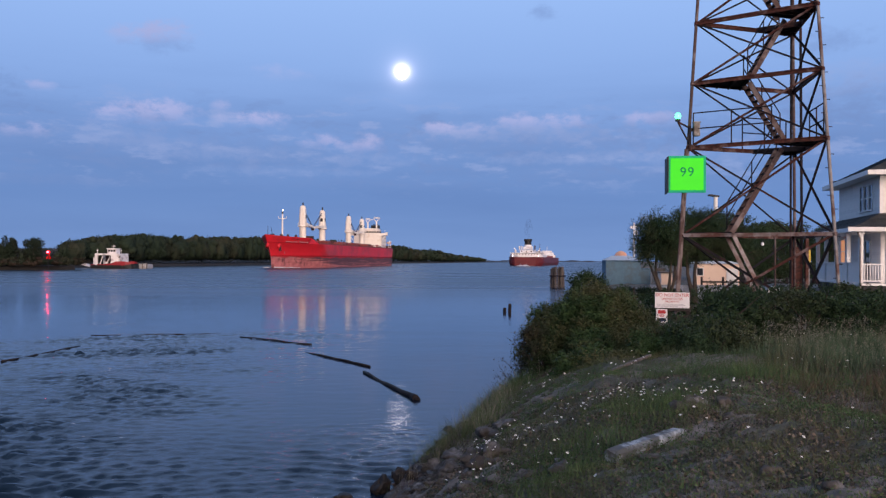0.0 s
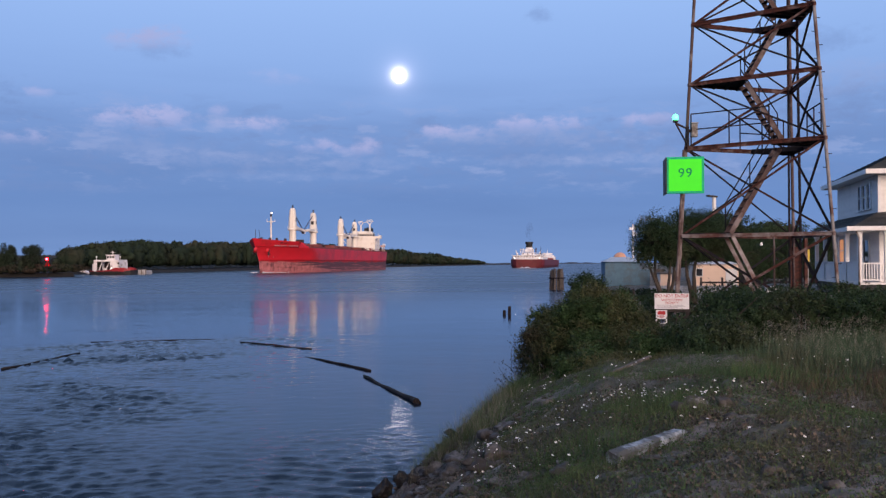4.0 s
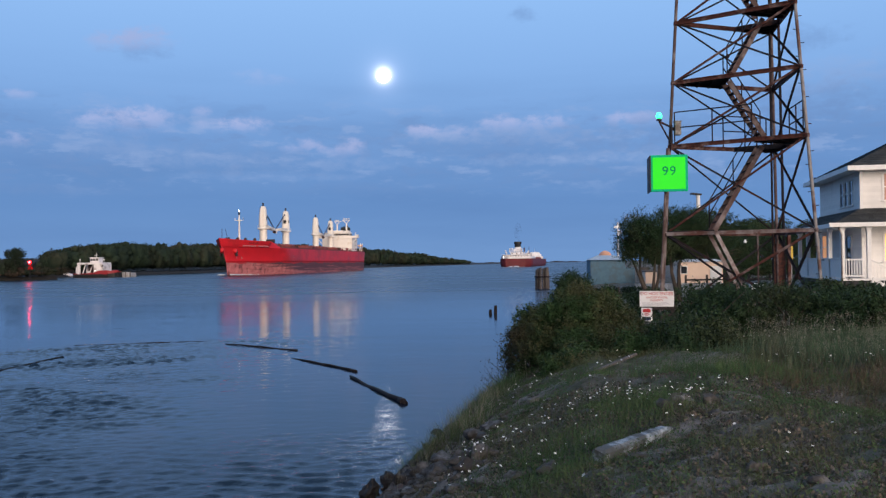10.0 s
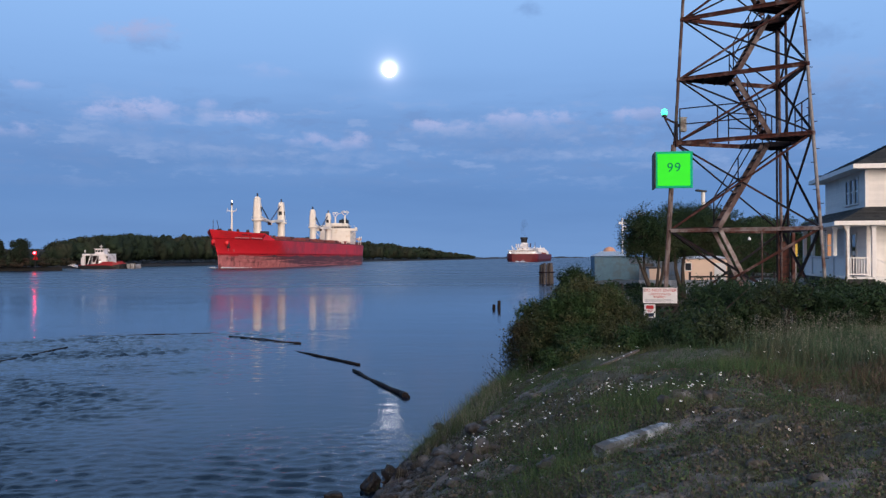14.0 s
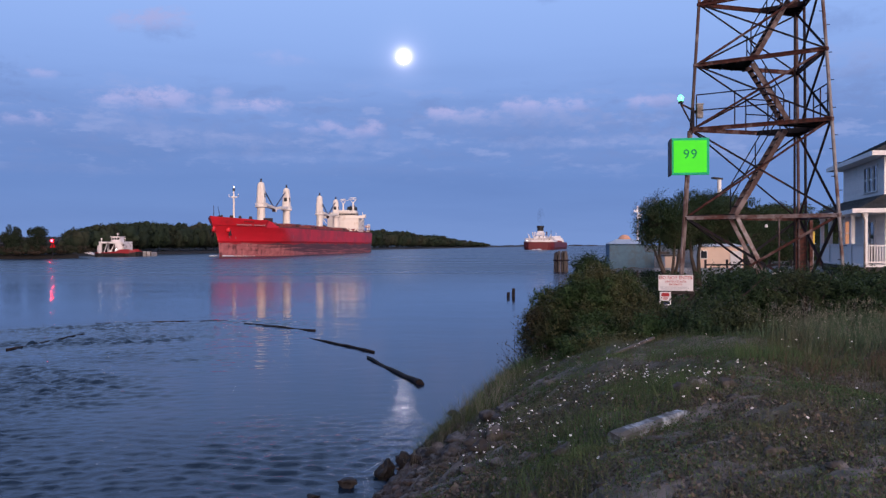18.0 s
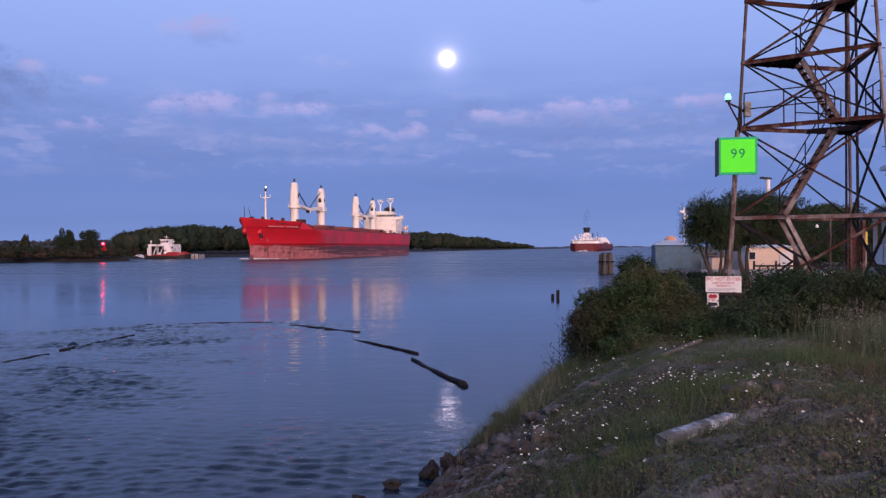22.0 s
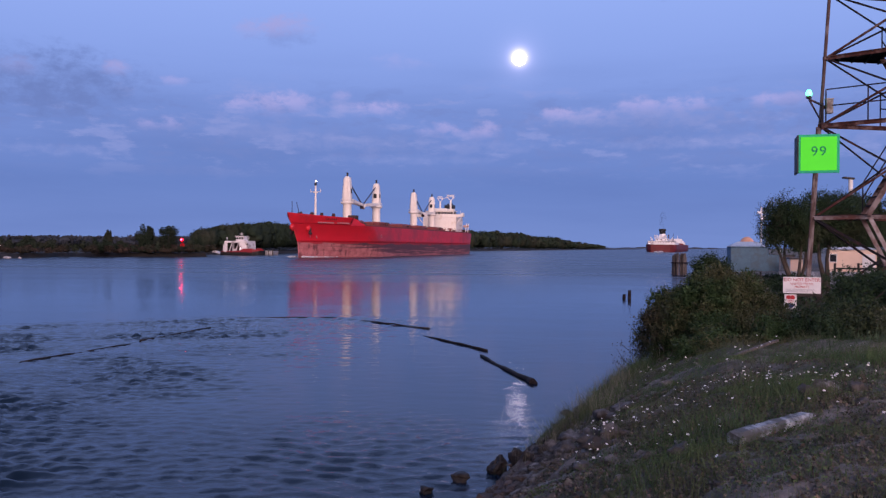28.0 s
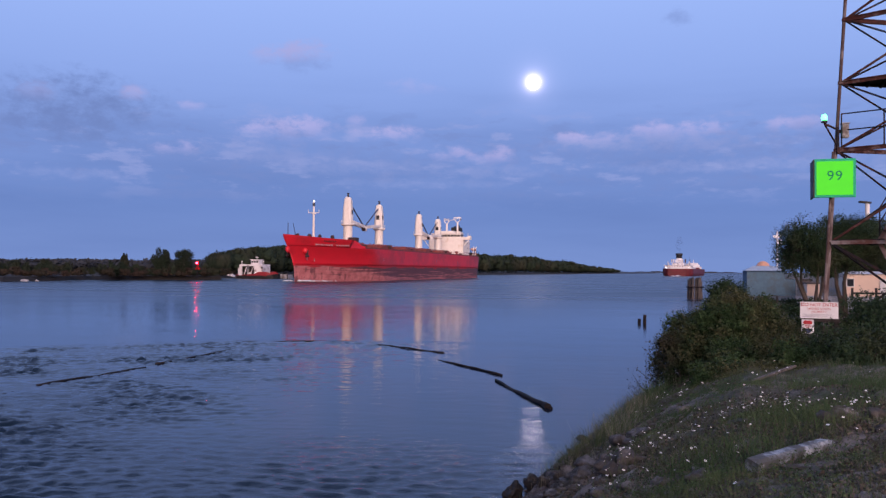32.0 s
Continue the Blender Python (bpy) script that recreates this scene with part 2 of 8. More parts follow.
def mat(name, c1, c2=None, scale=4.0, rough=0.7, metal=0.0, bump=0.15, c3=None, scale3=0.6, amount3=0.5, glow=0.0, glow_color=None, island=0.0, stretch=(1, 1, 1), spec=0.5, bump_dist=0.02, edge=0.12, along=None):
    """Two-scale procedural surface: grain between c1 and c2, larger stains of c3, fine relief."""
    m = bpy.data.materials.new(name)
    m.use_nodes = True
    nt = m.node_tree
    b = nt.nodes["Principled BSDF"]
    N, L = nt.nodes.new, nt.links.new
    b.inputs["Roughness"].default_value, b.inputs["Metallic"].default_value = rough, metal
    b.inputs["Specular IOR Level"].default_value = spec
    c2 = c2 or tuple(v * 0.8 for v in c1)
    tc, mp = N("ShaderNodeTexCoord"), N("ShaderNodeMapping")
    L(tc.outputs["Object"], mp.inputs[0])
    mp.inputs["Scale"].default_value = stretch
    n1 = N("ShaderNodeTexNoise")
    n1.inputs["Scale"].default_value, n1.inputs["Detail"].default_value = scale, 6
    L(mp.outputs[0], n1.inputs["Vector"])

    def mixer(fac, a, c):
        n = N("ShaderNodeMix")
        n.data_type = "RGBA"
        for sock, v in ((n.inputs[0], fac), (n.inputs[6], a), (n.inputs[7], c)):
            if isinstance(v, tuple):
                sock.default_value = (*v, 1)
            elif isinstance(v, float):
                sock.default_value = v
            else:
                L(v, sock)
        return n.outputs[2]

    def band(sock, lo, hi):
        r = N("ShaderNodeMapRange")
        L(sock, r.inputs[0])
        r.inputs[1].default_value, r.inputs[2].default_value = lo, hi
        return r.outputs[0]

    col = mixer(band(n1.outputs[0], 0.35, 0.65), c1, c2)
    if c3:
        n3 = N("ShaderNodeTexNoise")
        n3.inputs["Scale"].default_value, n3.inputs["Detail"].default_value = scale3, 8
        n3.inputs["Roughness"].default_value = 0.65
        L(mp.outputs[0], n3.inputs["Vector"])
        lo = 1.0 - amount3
        stain = n3.outputs[0]
        if along:
            sp = N("ShaderNodeSeparateXYZ")
            L(tc.outputs["Object"], sp.inputs[0])
            gr = N("ShaderNodeMapRange")
            L(sp.outputs[0], gr.inputs[0])
            for k, q in zip((1, 2, 3, 4), along):
                gr.inputs[k].default_value = q
            ad = N("ShaderNodeMath")
            L(stain, ad.inputs[0])
            L(gr.outputs[0], ad.inputs[1])
            stain = ad.outputs[0]
        col = mixer(band(stain, 0.25 + 0.45 * lo - edge / 2, 0.25 + 0.45 * lo + edge / 2), col, c3)
    if island:
        geo = N("ShaderNodeNewGeometry")
        obi = N("ShaderNodeObjectInfo")
        ad = N("ShaderNodeMath")
        ad.operation = "ADD"
        L(geo.outputs["Random Per Island"], ad.inputs[0])
        L(obi.outputs["Random"], ad.inputs[1])
        fr = N("ShaderNodeMath")
        fr.operation = "FRACT"
        L(ad.outputs[0], fr.inputs[0])
        hsv = N("ShaderNodeHueSaturation")
        L(col, hsv.inputs["Color"])
        mr = N("ShaderNodeMapRange")
        L(fr.outputs[0], mr.inputs[0])
        mr.inputs[3].default_value, mr.inputs[4].default_value = 1 - island, 1 + island
        L(mr.outputs[0], hsv.inputs["Value"])
        mh = N("ShaderNodeMapRange")
        L(fr.outputs[0], mh.inputs[0])
        mh.inputs[3].default_value, mh.inputs[4].default_value = 0.5 - 0.03 * island, 0.5 + 0.03 * island
        L(mh.outputs[0], hsv.inputs["Hue"])
        col = hsv.outputs[0]
    L(col, b.inputs["Base Color"])
    if bump:
        bp = N("ShaderNodeBump")
        bp.inputs["Strength"].default_value, bp.inputs["Distance"].default_value = bump, bump_dist
        L(n1.outputs[0], bp.inputs["Height"])
        L(bp.outputs[0], b.inputs["Normal"])
    if glow:
        b.inputs["Emission Color"].default_value = (*(glow_color or c1), 1)
        b.inputs["Emission Strength"].default_value = glow
    MATS[name] = m
    return m


# ---- mesh tools ----
class Geo:
    """Collects simple solids into one mesh."""

    def __init__(self):
        self.v, self.f = [], []

    def add(self, verts, faces):
        k = len(self.v)
        self.v += [tuple(p) for p in verts]
        self.f += [tuple(i + k for i in q) for q in faces]
        return self

    def box(self, c, s, rot=None, bevel=0.0):
        hx, hy, hz = s[0] / 2, s[1] / 2, s[2] / 2
        if bevel <= 0:
            p = [Vector((x, y, z)) for z in (-hz, hz) for x, y in ((-hx, -hy), (hx, -hy), (hx, hy), (-hx, hy))]
            f = [(3, 2, 1, 0), (4, 5, 6, 7), (0, 1, 5, 4), (1, 2, 6, 5), (2, 3, 7, 6), (3, 0, 4, 7)]
        else:
            b = min(bevel, hx * 0.9, hy * 0.9, hz * 0.9)
            p = []
            for z, i in ((-hz, b), (-hz + b, 0), (hz - b, 0), (hz, b)):
                x, y, e = hx - i, hy - i, b
                if i:
                    p += [Vector(q) for q in ((-x, -y + e * 0.2, z), (-x + e * 0.2, -y, z), (x - e * 0.2, -y, z), (x, -y + e * 0.2, z), (x, y - e * 0.2, z), (x - e * 0.2, y, z), (-x + e * 0.2, y, z), (-x, y - e * 0.2, z))]
                else:
                    p += [Vector(q) for q in ((-x, -y + e, z), (-x + e, -y, z), (x - e, -y, z), (x, -y + e, z), (x, y - e, z), (x - e, y, z), (-x + e, y, z), (-x, y - e, z))]
            f = [tuple(range(7, -1, -1)), tuple(range(24, 32))]
            for r in range(3):
                for k in range(8):
                    f.append((r * 8 + k, r * 8 + (k + 1) % 8, r * 8 + 8 + (k + 1) % 8, r * 8 + 8 + k))
        if rot is not None:
            p = [rot @ q for q in p]
        c = Vector(c)
        return self.add([q + c for q in p], f)

    def beam(self, a, b, w, h=None, up=(0, 0, 1), bevel=0.0):
        a, b = Vector(a), Vector(b)
        d = b - a
        z = d.normalized()
        u = Vector(up)
        if abs(z.dot(u)) > 0.98:
            u = Vector((1, 0, 0))
        x = u.cross(z).normalized()
        y = z.cross(x)
        rot = Matrix((x, y, z)).transposed()
        return self.box((a + b) / 2, (w, h or w, d.length), rot, bevel)

    def angle(self, a, b, w, t=0.012, up=(0, 0, 1)):
        """A rolled steel angle: two thin legs."""
        a, b = Vector(a), Vector(b)
        z = (b - a).normalized()
        u = Vector(up)
        if abs(z.dot(u)) > 0.98:
            u = Vector((1, 0, 0))
        x = u.cross(z).normalized()
        y = z.cross(x)
        prof = [(0, 0), (w, 0), (w, t), (t, t), (t, w), (0, w)]
        p = [q + x * (i - w / 2) + y * (j - w / 2) for q in (a, b) for i, j in prof]
        f = [(k, (k + 1) % 6, 6 + (k + 1) % 6, 6 + k) for k in range(6)] + [(3, 2, 1, 0), (5, 4, 3, 0), (6, 7, 8, 9), (6, 9, 10, 11)]
        return self.add(p, f)

    def tube(self, a, b, r0, r1=None, n=10, caps=True):
        a, b = Vector(a), Vector(b)
        r1 = r0 if r1 is None else r1
        z = (b - a).normalized()
        u = Vector((0, 0, 1)) if abs(z.z) < 0.95 else Vector((1, 0, 0))
        x = u.cross(z).normalized()
        y = z.cross(x)
        p = []
        for q, r in ((a, r0), (b, r1)):
            p += [q + (x * math.cos(2 * math.pi * k / n) + y * math.sin(2 * math.pi * k / n)) * r for k in range(n)]
        f = [(k, (k + 1) % n, n + (k + 1) % n, n + k) for k in range(n)]
        if caps:
            f += [tuple(range(n - 1, -1, -1)), tuple(range(n, 2 * n))]
        return self.add(p, f)

    def path(self, pts, radii, n=8):
        """A smooth tapered pipe through points."""
        pts = [Vector(q) for q in pts]
        rings = []
        for i, q in enumerate(pts):
            z = (pts[min(i + 1, len(pts) - 1)] - pts[max(i - 1, 0)]).normalized()
            u = Vector((0, 0, 1)) if abs(z.z) < 0.9 else Vector((1, 0, 0))
            x = u.cross(z).normalized()
            y = z.cross(x)
            rings.append([q + (x * math.cos(2 * math.pi * k / n) + y * math.sin(2 * math.pi * k / n)) * radii[i] for k in range(n)])
        p = [v for r in rings for v in r]
        f = [(i * n + k, i * n + (k + 1) % n, (i + 1) * n + (k + 1) % n, (i + 1) * n + k) for i in range(len(pts) - 1) for k in range(n)]
        f += [tuple(range(n - 1, -1, -1)), tuple(range((len(pts) - 1) * n, len(pts) * n))]
        return self.add(p, f)

    def lathe(self, c, prof, n=16):
        """Rings of (radius, height) about a vertical axis at c."""
        c = Vector(c)
        p = [c + Vector((r * math.cos(2 * math.pi * k / n), r * math.sin(2 * math.pi * k / n), h)) for r, h in prof for k in range(n)]
        f = [(i * n + k, i * n + (k + 1) % n, (i + 1) * n + (k + 1) % n, (i + 1) * n + k) for i in range(len(prof) - 1) for k in range(n)]
        f += [tuple(range(n - 1, -1, -1)), tuple(range((len(prof) - 1) * n, len(prof) * n))]
        return self.add(p, f)

    def prism(self, poly, z0, z1):
        """A flat polygon (x, y) raised from z0 to z1."""
        n = len(poly)
        p = [(x, y, z) for z in (z0, z1) for x, y in poly]
        f = [(k, (k + 1) % n, n + (k + 1) % n, n + k) for k in range(n)] + [tuple(range(n - 1, -1, -1)), tuple(range(n, 2 * n))]
        return self.add(p, f)

    def rock(self, c, r, seed=0, squash=0.65, n=2):
        bm = bmesh.new()
        bmesh.ops.create_icosphere(bm, subdivisions=n, radius=1.0)
        off = Vector((seed * 7.13, seed * 3.7, seed * 1.9))
        pts = []
        for v in bm.verts:
            d = 1 + 0.55 * noise.noise(v.co * 1.1 + off) + 0.28 * noise.noise(v.co * 2.6 + off) + (0.13 * abs(noise.noise(v.co * 6.0 + off)) if n > 2 else 0.0)
            # broken faces: cut the ball by a few planes
            for i in range(5 if n > 1 else 0):
                ax = Vector((math.sin(seed * 1.7 + i * 2.4), math.cos(seed * 2.3 + i * 1.9), math.sin(seed * 0.9 + i * 3.1))).normalized()
                e = v.co.dot(ax)
                if e > 0.62:
                    d *= 0.62 / e
            q = v.co * d
            pts.append(Vector((q.x * r[0], q.y * r[1], q.z * r[2])) + Vector(c))
        fs = [tuple(v.index for v in f.verts) for f in bm.faces]
        bm.free()
        return self.add(pts, fs)

    def mesh(self, name, material, smooth=False):
        me = bpy.data.meshes.new(name)
        me.from_pydata(self.v, [], self.f)
        me.materials.append(material)
        if smooth:
            me.polygons.foreach_set("use_smooth", [True] * len(me.polygons))
        me.update()
        return me


def part(name, geo, material, parent=None, label="", smooth=False):
    """Links a Geo as one mesh object under a thing or a part."""
    ob = new(name, geo.mesh(name, material, smooth))
    if parent:
        ob.parent = parent
    if label:
        ob["label"] = label
    return ob


def thing(name, label, category, at=(0, 0, 0), turn=0.0, group="", kind=""):
    ob = new(name)
    ob.matrix_basis = pose(*at, 0, 0, turn)
    return tagged(ob, label, category, group, kind)


def mesh_np(name, verts, quads, material, smooth=False):
    """A large mesh from arrays of vertices and equal-sized faces."""
    me = bpy.data.meshes.new(name)
    nv, (nf, k) = len(verts), quads.shape
    me.vertices.add(nv)
    me.vertices.foreach_set("co", np.asarray(verts, dtype=np.float32).ravel())
    me.loops.add(nf * k)
    me.loops.foreach_set("vertex_index", quads.astype(np.int32).ravel())
    me.polygons.add(nf)
    me.polygons.foreach_set("loop_start", np.arange(0, nf * k, k, dtype=np.int32))
    me.polygons.foreach_set("loop_total", np.full(nf, k, dtype=np.int32))
    if smooth:
        me.polygons.foreach_set("use_smooth", np.ones(nf, dtype=bool))
    me.materials.append(material)
    me.update(calc_edges=True)
    return me


def leaves(rng, centres, size, aspect=0.5, droop=0.0, facing=None, loose=0.7):
    """Pointed leaf quads at the given centres: vertices and faces. facing: the ways that they roughly turn their faces to."""
    n = len(centres)
    d = rng.normal(size=(n, 3))
    d[:, 2] -= droop
    if facing is not None:
        f = facing + rng.normal(size=(n, 3)) * loose
        f /= np.linalg.norm(f, axis=1)[:, None]
        d -= (d * f).sum(1)[:, None] * f
    d /= np.linalg.norm(d, axis=1)[:, None]
    if facing is not None:
        e = np.cross(f, d)
    else:
        e = rng.normal(size=(n, 3))
        e -= (e * d).sum(1)[:, None] * d
    e /= np.linalg.norm(e, axis=1)[:, None]
    s = (size * rng.uniform(0.6, 1.4, n))[:, None]
    c = np.asarray(centres)
    v = np.stack([c - d * s, c + e * s * aspect, c + d * s, c - e * s * aspect], 1).reshape(-1, 3)
    return v, np.arange(4 * n).reshape(n, 4)


def crown_points(rng, blobs, n, shell=0.55):
    """Points spread through ellipsoids (x, y, z, rx, ry, rz), thicker near their skins, with gaps; and their outward ways."""
    w = np.array([b[3] * b[4] * b[5] for b in blobs]) ** 0.67
    pick = rng.choice(len(blobs), n, p=w / w.sum())
    b = np.array(blobs)[pick]
    d = rng.normal(size=(n, 3))
    d /= np.linalg.norm(d, axis=1)[:, None]
    lump = 1 + 0.16 * np.sin(d[:, 0] * 7 + pick * 2.1) * np.sin(d[:, 1] * 6 + pick) + 0.12 * np.sin(d[:, 2] * 11 + pick * 3.3)
    r = rng.uniform(shell ** 3, 1.0, n) ** (1 / 3) * lump
    return b[:, :3] + d * b[:, 3:] * r[:, None], d

# ---- surfaces ----
M_RUST = mat("rusted_steel", (0.105, 0.036, 0.028), (0.040, 0.021, 0.02), 9, 0.85, 0.0, 0.3, (0.20, 0.145, 0.14), 1.6, 0.25, spec=0.25)
M_RUSTPALE = mat("faded_painted_steel", (0.34, 0.31, 0.32), (0.22, 0.17, 0.165), 6, 0.75, 0.0, 0.2, (0.13, 0.055, 0.045), 1.2, 0.4)
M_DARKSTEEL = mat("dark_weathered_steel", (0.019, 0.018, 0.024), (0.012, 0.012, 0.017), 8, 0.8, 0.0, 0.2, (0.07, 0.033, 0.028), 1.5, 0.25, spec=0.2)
M_RUSTMID = mat("faded_brown_steel", (0.115, 0.08, 0.077), (0.075, 0.046, 0.043), 7, 0.8, 0.0, 0.25, (0.21, 0.175, 0.175), 1.4, 0.34, spec=0.25)
M_GREYSTEEL = mat("grey_painted_steel", (0.30, 0.29, 0.30), (0.24, 0.225, 0.23), 6, 0.7, 0.0, 0.15, (0.13, 0.075, 0.065), 1.1, 0.3, spec=0.3)
M_BOXGREY = mat("grey_box_paint", (0.33, 0.34, 0.345), (0.27, 0.28, 0.28), 9, 0.7, 0.0, 0.1, (0.12, 0.1, 0.09), 3.0, 0.3)
M_GALV = mat("galvanized_steel", (0.36, 0.36, 0.37), (0.25, 0.25, 0.26), 12, 0.55, 0.6, 0.1, (0.2, 0.16, 0.13), 1.0, 0.25)
# weak emission added to lift the sheeting's brightness; the board is no lamp
M_GREEN = mat("fluorescent_green_sheeting", (0.03, 0.62, 0.03), (0.03, 0.58, 0.032), 3, 0.8, 0.0, 0.03, glow=0.38, glow_color=(0.045, 1.0, 0.04), spec=0.08)
M_TEAL = mat("teal_reflective_tape", (0.005, 0.50, 0.27), (0.005, 0.43, 0.23), 4, 0.7, 0.0, 0.03, spec=0.08)
M_NUMERAL = mat("teal_numeral_paint", (0.004, 0.30, 0.15), (0.004, 0.26, 0.13), 6, 0.8, spec=0.05)
M_BLACK = mat("black_paint", (0.012, 0.012, 0.014), (0.02, 0.02, 0.022), 5, 0.6)
M_GREENLAMP = mat("green_lamp", (0.1, 1.0, 0.55), None, 1, 0.3, glow=4.5, glow_color=(0.02, 1.0, 0.26))
M_REDLAMP = mat("red_lamp", (1.0, 0.08, 0.1), None, 1, 0.3, glow=95, glow_color=(1.0, 0.014, 0.02))
M_REDGLARE = mat("red_lamp_glare", (0.8, 0.03, 0.03), None, 1, 0.3, glow=3.0, glow_color=(1.0, 0.01, 0.02))
M_WHITELAMP = mat("white_lamp", (1, 0.95, 0.85), None, 1, 0.3, glow=9, glow_color=(1, 0.93, 0.85))
M_MOON = mat("moon", (1, 1, 0.97), None, 1, 0.9, glow=9, glow_color=(1.0, 0.97, 0.97), bump=0)
M_SIGN = mat("white_sign_face", (0.86, 0.86, 0.88), (0.8, 0.8, 0.83), 6, 0.5, 0.0, 0.02, (0.6, 0.58, 0.58), 3.0, 0.2)
M_NAMEPAINT = mat("faded_name_paint", (0.56, 0.24, 0.25), (0.46, 0.18, 0.19), 2, 0.7)
M_REDINK = mat("red_ink", (0.55, 0.03, 0.04), (0.45, 0.03, 0.04), 8, 0.5)
M_FAINTINK = mat("faint_grey_ink", (0.42, 0.42, 0.48), None, 8, 0.5)
M_BLUEINK = mat("blue_ink", (0.03, 0.05, 0.16), None, 8, 0.5)
M_WOODGREY = mat("weathered_wood", (0.17, 0.145, 0.13), (0.09, 0.075, 0.07), 14, 0.9, 0, 0.5, (0.05, 0.045, 0.045), 1.2, 0.35, stretch=(1, 1, 0.15))
M_LOG = mat("wet_dark_log", (0.022, 0.017, 0.017), (0.012, 0.01, 0.011), 6, 0.75, 0, 0.6, (0.045, 0.036, 0.033), 1.5, 0.25, spec=0.2)
M_SIDING = mat("white_clapboard", (0.82, 0.80, 0.78), (0.77, 0.755, 0.74), 3, 0.6, 0, 0.05, (0.68, 0.67, 0.66), 0.8, 0.15, island=0.04)
M_TRIM = mat("white_trim_paint", (0.84, 0.835, 0.83), (0.78, 0.775, 0.77), 5, 0.5, 0, 0.04)
M_ROOF = mat("dark_asphalt_shingle", (0.035, 0.04, 0.042), (0.018, 0.022, 0.024), 18, 0.95, 0, 0.4, (0.06, 0.062, 0.06), 0.9, 0.35, island=0.3)
M_GLASS = mat("window_glass", (0.03, 0.035, 0.045), None, 1, 0.03, 0.0, 0.0, spec=1.0)
M_AMBERPANE = mat("amber_lit_pane", (0.8, 0.42, 0.22), (0.7, 0.36, 0.2), 3, 0.6, glow=0.42, glow_color=(1.0, 0.45, 0.2), bump=0, spec=0.1)
M_WARMPANE = mat("lit_room_pane", (0.9, 0.6, 0.25), (0.8, 0.45, 0.2), 2, 0.6, glow=0.62, glow_color=(1.0, 0.74, 0.25), bump=0, spec=0.1)
# the sunset's pink reflection is painted into the pane's base colour
M_PINKPANE = mat("painted_sunset_pane", (0.62, 0.36, 0.28), (0.42, 0.25, 0.21), 3.5, 0.45, bump=0, spec=0.3)
# shade below the porch and steps is put into this near-black colour
M_FOUND = mat("shaded_lattice", (0.05, 0.05, 0.055), (0.03, 0.03, 0.034), 6, 0.9)
M_BARK = mat("grey_brown_bark", (0.085, 0.065, 0.052), (0.04, 0.032, 0.028), 7, 0.95, 0, 0.8, stretch=(1, 1, 0.3))
M_LEAF = mat("green_shrub_leaf", (0.046, 0.086, 0.034), (0.030, 0.060, 0.026), 2.5, 0.65, 0, 0, (0.078, 0.084, 0.042), 0.8, 0.42, island=0.4, spec=0.06)
M_LEAFDRY = mat("thin_brownish_leaf", (0.055, 0.055, 0.032), (0.038, 0.034, 0.024), 2.0, 0.7, 0, 0, (0.032, 0.055, 0.026), 0.9, 0.45, island=0.45, spec=0.1)
M_LEAFDARK = mat("dark_tree_leaf", (0.032, 0.062, 0.027), (0.022, 0.045, 0.021), 1.5, 0.7, 0, 0, (0.05, 0.062, 0.03), 0.4, 0.35, island=0.4, spec=0.15)
M_WOODS = mat("far_woods_leaf", (0.026, 0.042, 0.025), (0.019, 0.031, 0.022), 0.12, 0.9, 0, 0, (0.038, 0.042, 0.028), 0.05, 0.35, island=0.1, spec=0.1)
M_BRUSH = mat("brown_shore_brush", (0.046, 0.038, 0.028), (0.03, 0.032, 0.022), 0.3, 0.9, 0, 0, (0.062, 0.044, 0.036), 0.12, 0.4, island=0.25, spec=0.1)
# distance haze is mixed into this colour: paler and bluer than M_WOODS
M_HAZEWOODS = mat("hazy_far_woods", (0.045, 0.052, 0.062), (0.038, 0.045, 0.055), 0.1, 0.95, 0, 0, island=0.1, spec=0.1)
M_FARSOIL = mat("dark_shore_soil", (0.016, 0.015, 0.014), (0.010, 0.010, 0.010), 0.8, 0.95, 0, 0.3, (0.03, 0.028, 0.027), 0.2, 0.3)
M_FENCEWOOD = mat("dark_stained_board", (0.065, 0.05, 0.045), (0.04, 0.032, 0.03), 10, 0.9, 0, 0.4, (0.03, 0.025, 0.024), 1.4, 0.3, stretch=(0.2, 1, 1))
M_GRASS = mat("bank_grass", (0.074, 0.13, 0.054), (0.052, 0.097, 0.042), 1.2, 0.75, 0, 0, (0.084, 0.10, 0.052), 0.45, 0.36, island=0.3, spec=0.2)
M_TALLGRASS = mat("pale_tall_grass", (0.088, 0.142, 0.084), (0.058, 0.104, 0.06), 1.0, 0.8, 0, 0, (0.11, 0.112, 0.074), 0.5, 0.35, island=0.3, spec=0.2)
M_SEED = mat("pale_seed_head", (0.21, 0.21, 0.16), (0.15, 0.155, 0.12), 2, 0.85, 0, 0, island=0.3)
M_REDGRASS = mat("reddish_dry_grass", (0.10, 0.068, 0.046), (0.068, 0.054, 0.036), 2, 0.85, 0, 0, island=0.35)
M_BROWNROCK = mat("brown_shore_rock", (0.105, 0.075, 0.065), (0.052, 0.041, 0.038), 6, 0.85, 0, 0.9, (0.11, 0.095, 0.085), 2.0, 0.35, island=0.3)
M_STRAW = mat("dry_grass", (0.12, 0.098, 0.068), (0.08, 0.068, 0.05), 2, 0.85, 0, 0, island=0.35)
M_PETAL = mat("white_petal", (0.8, 0.8, 0.78), (0.72, 0.72, 0.72), 5, 0.6, 0, 0)
M_YELLOW = mat("yellow_flower", (0.62, 0.42, 0.04), None, 5, 0.6, 0, 0)
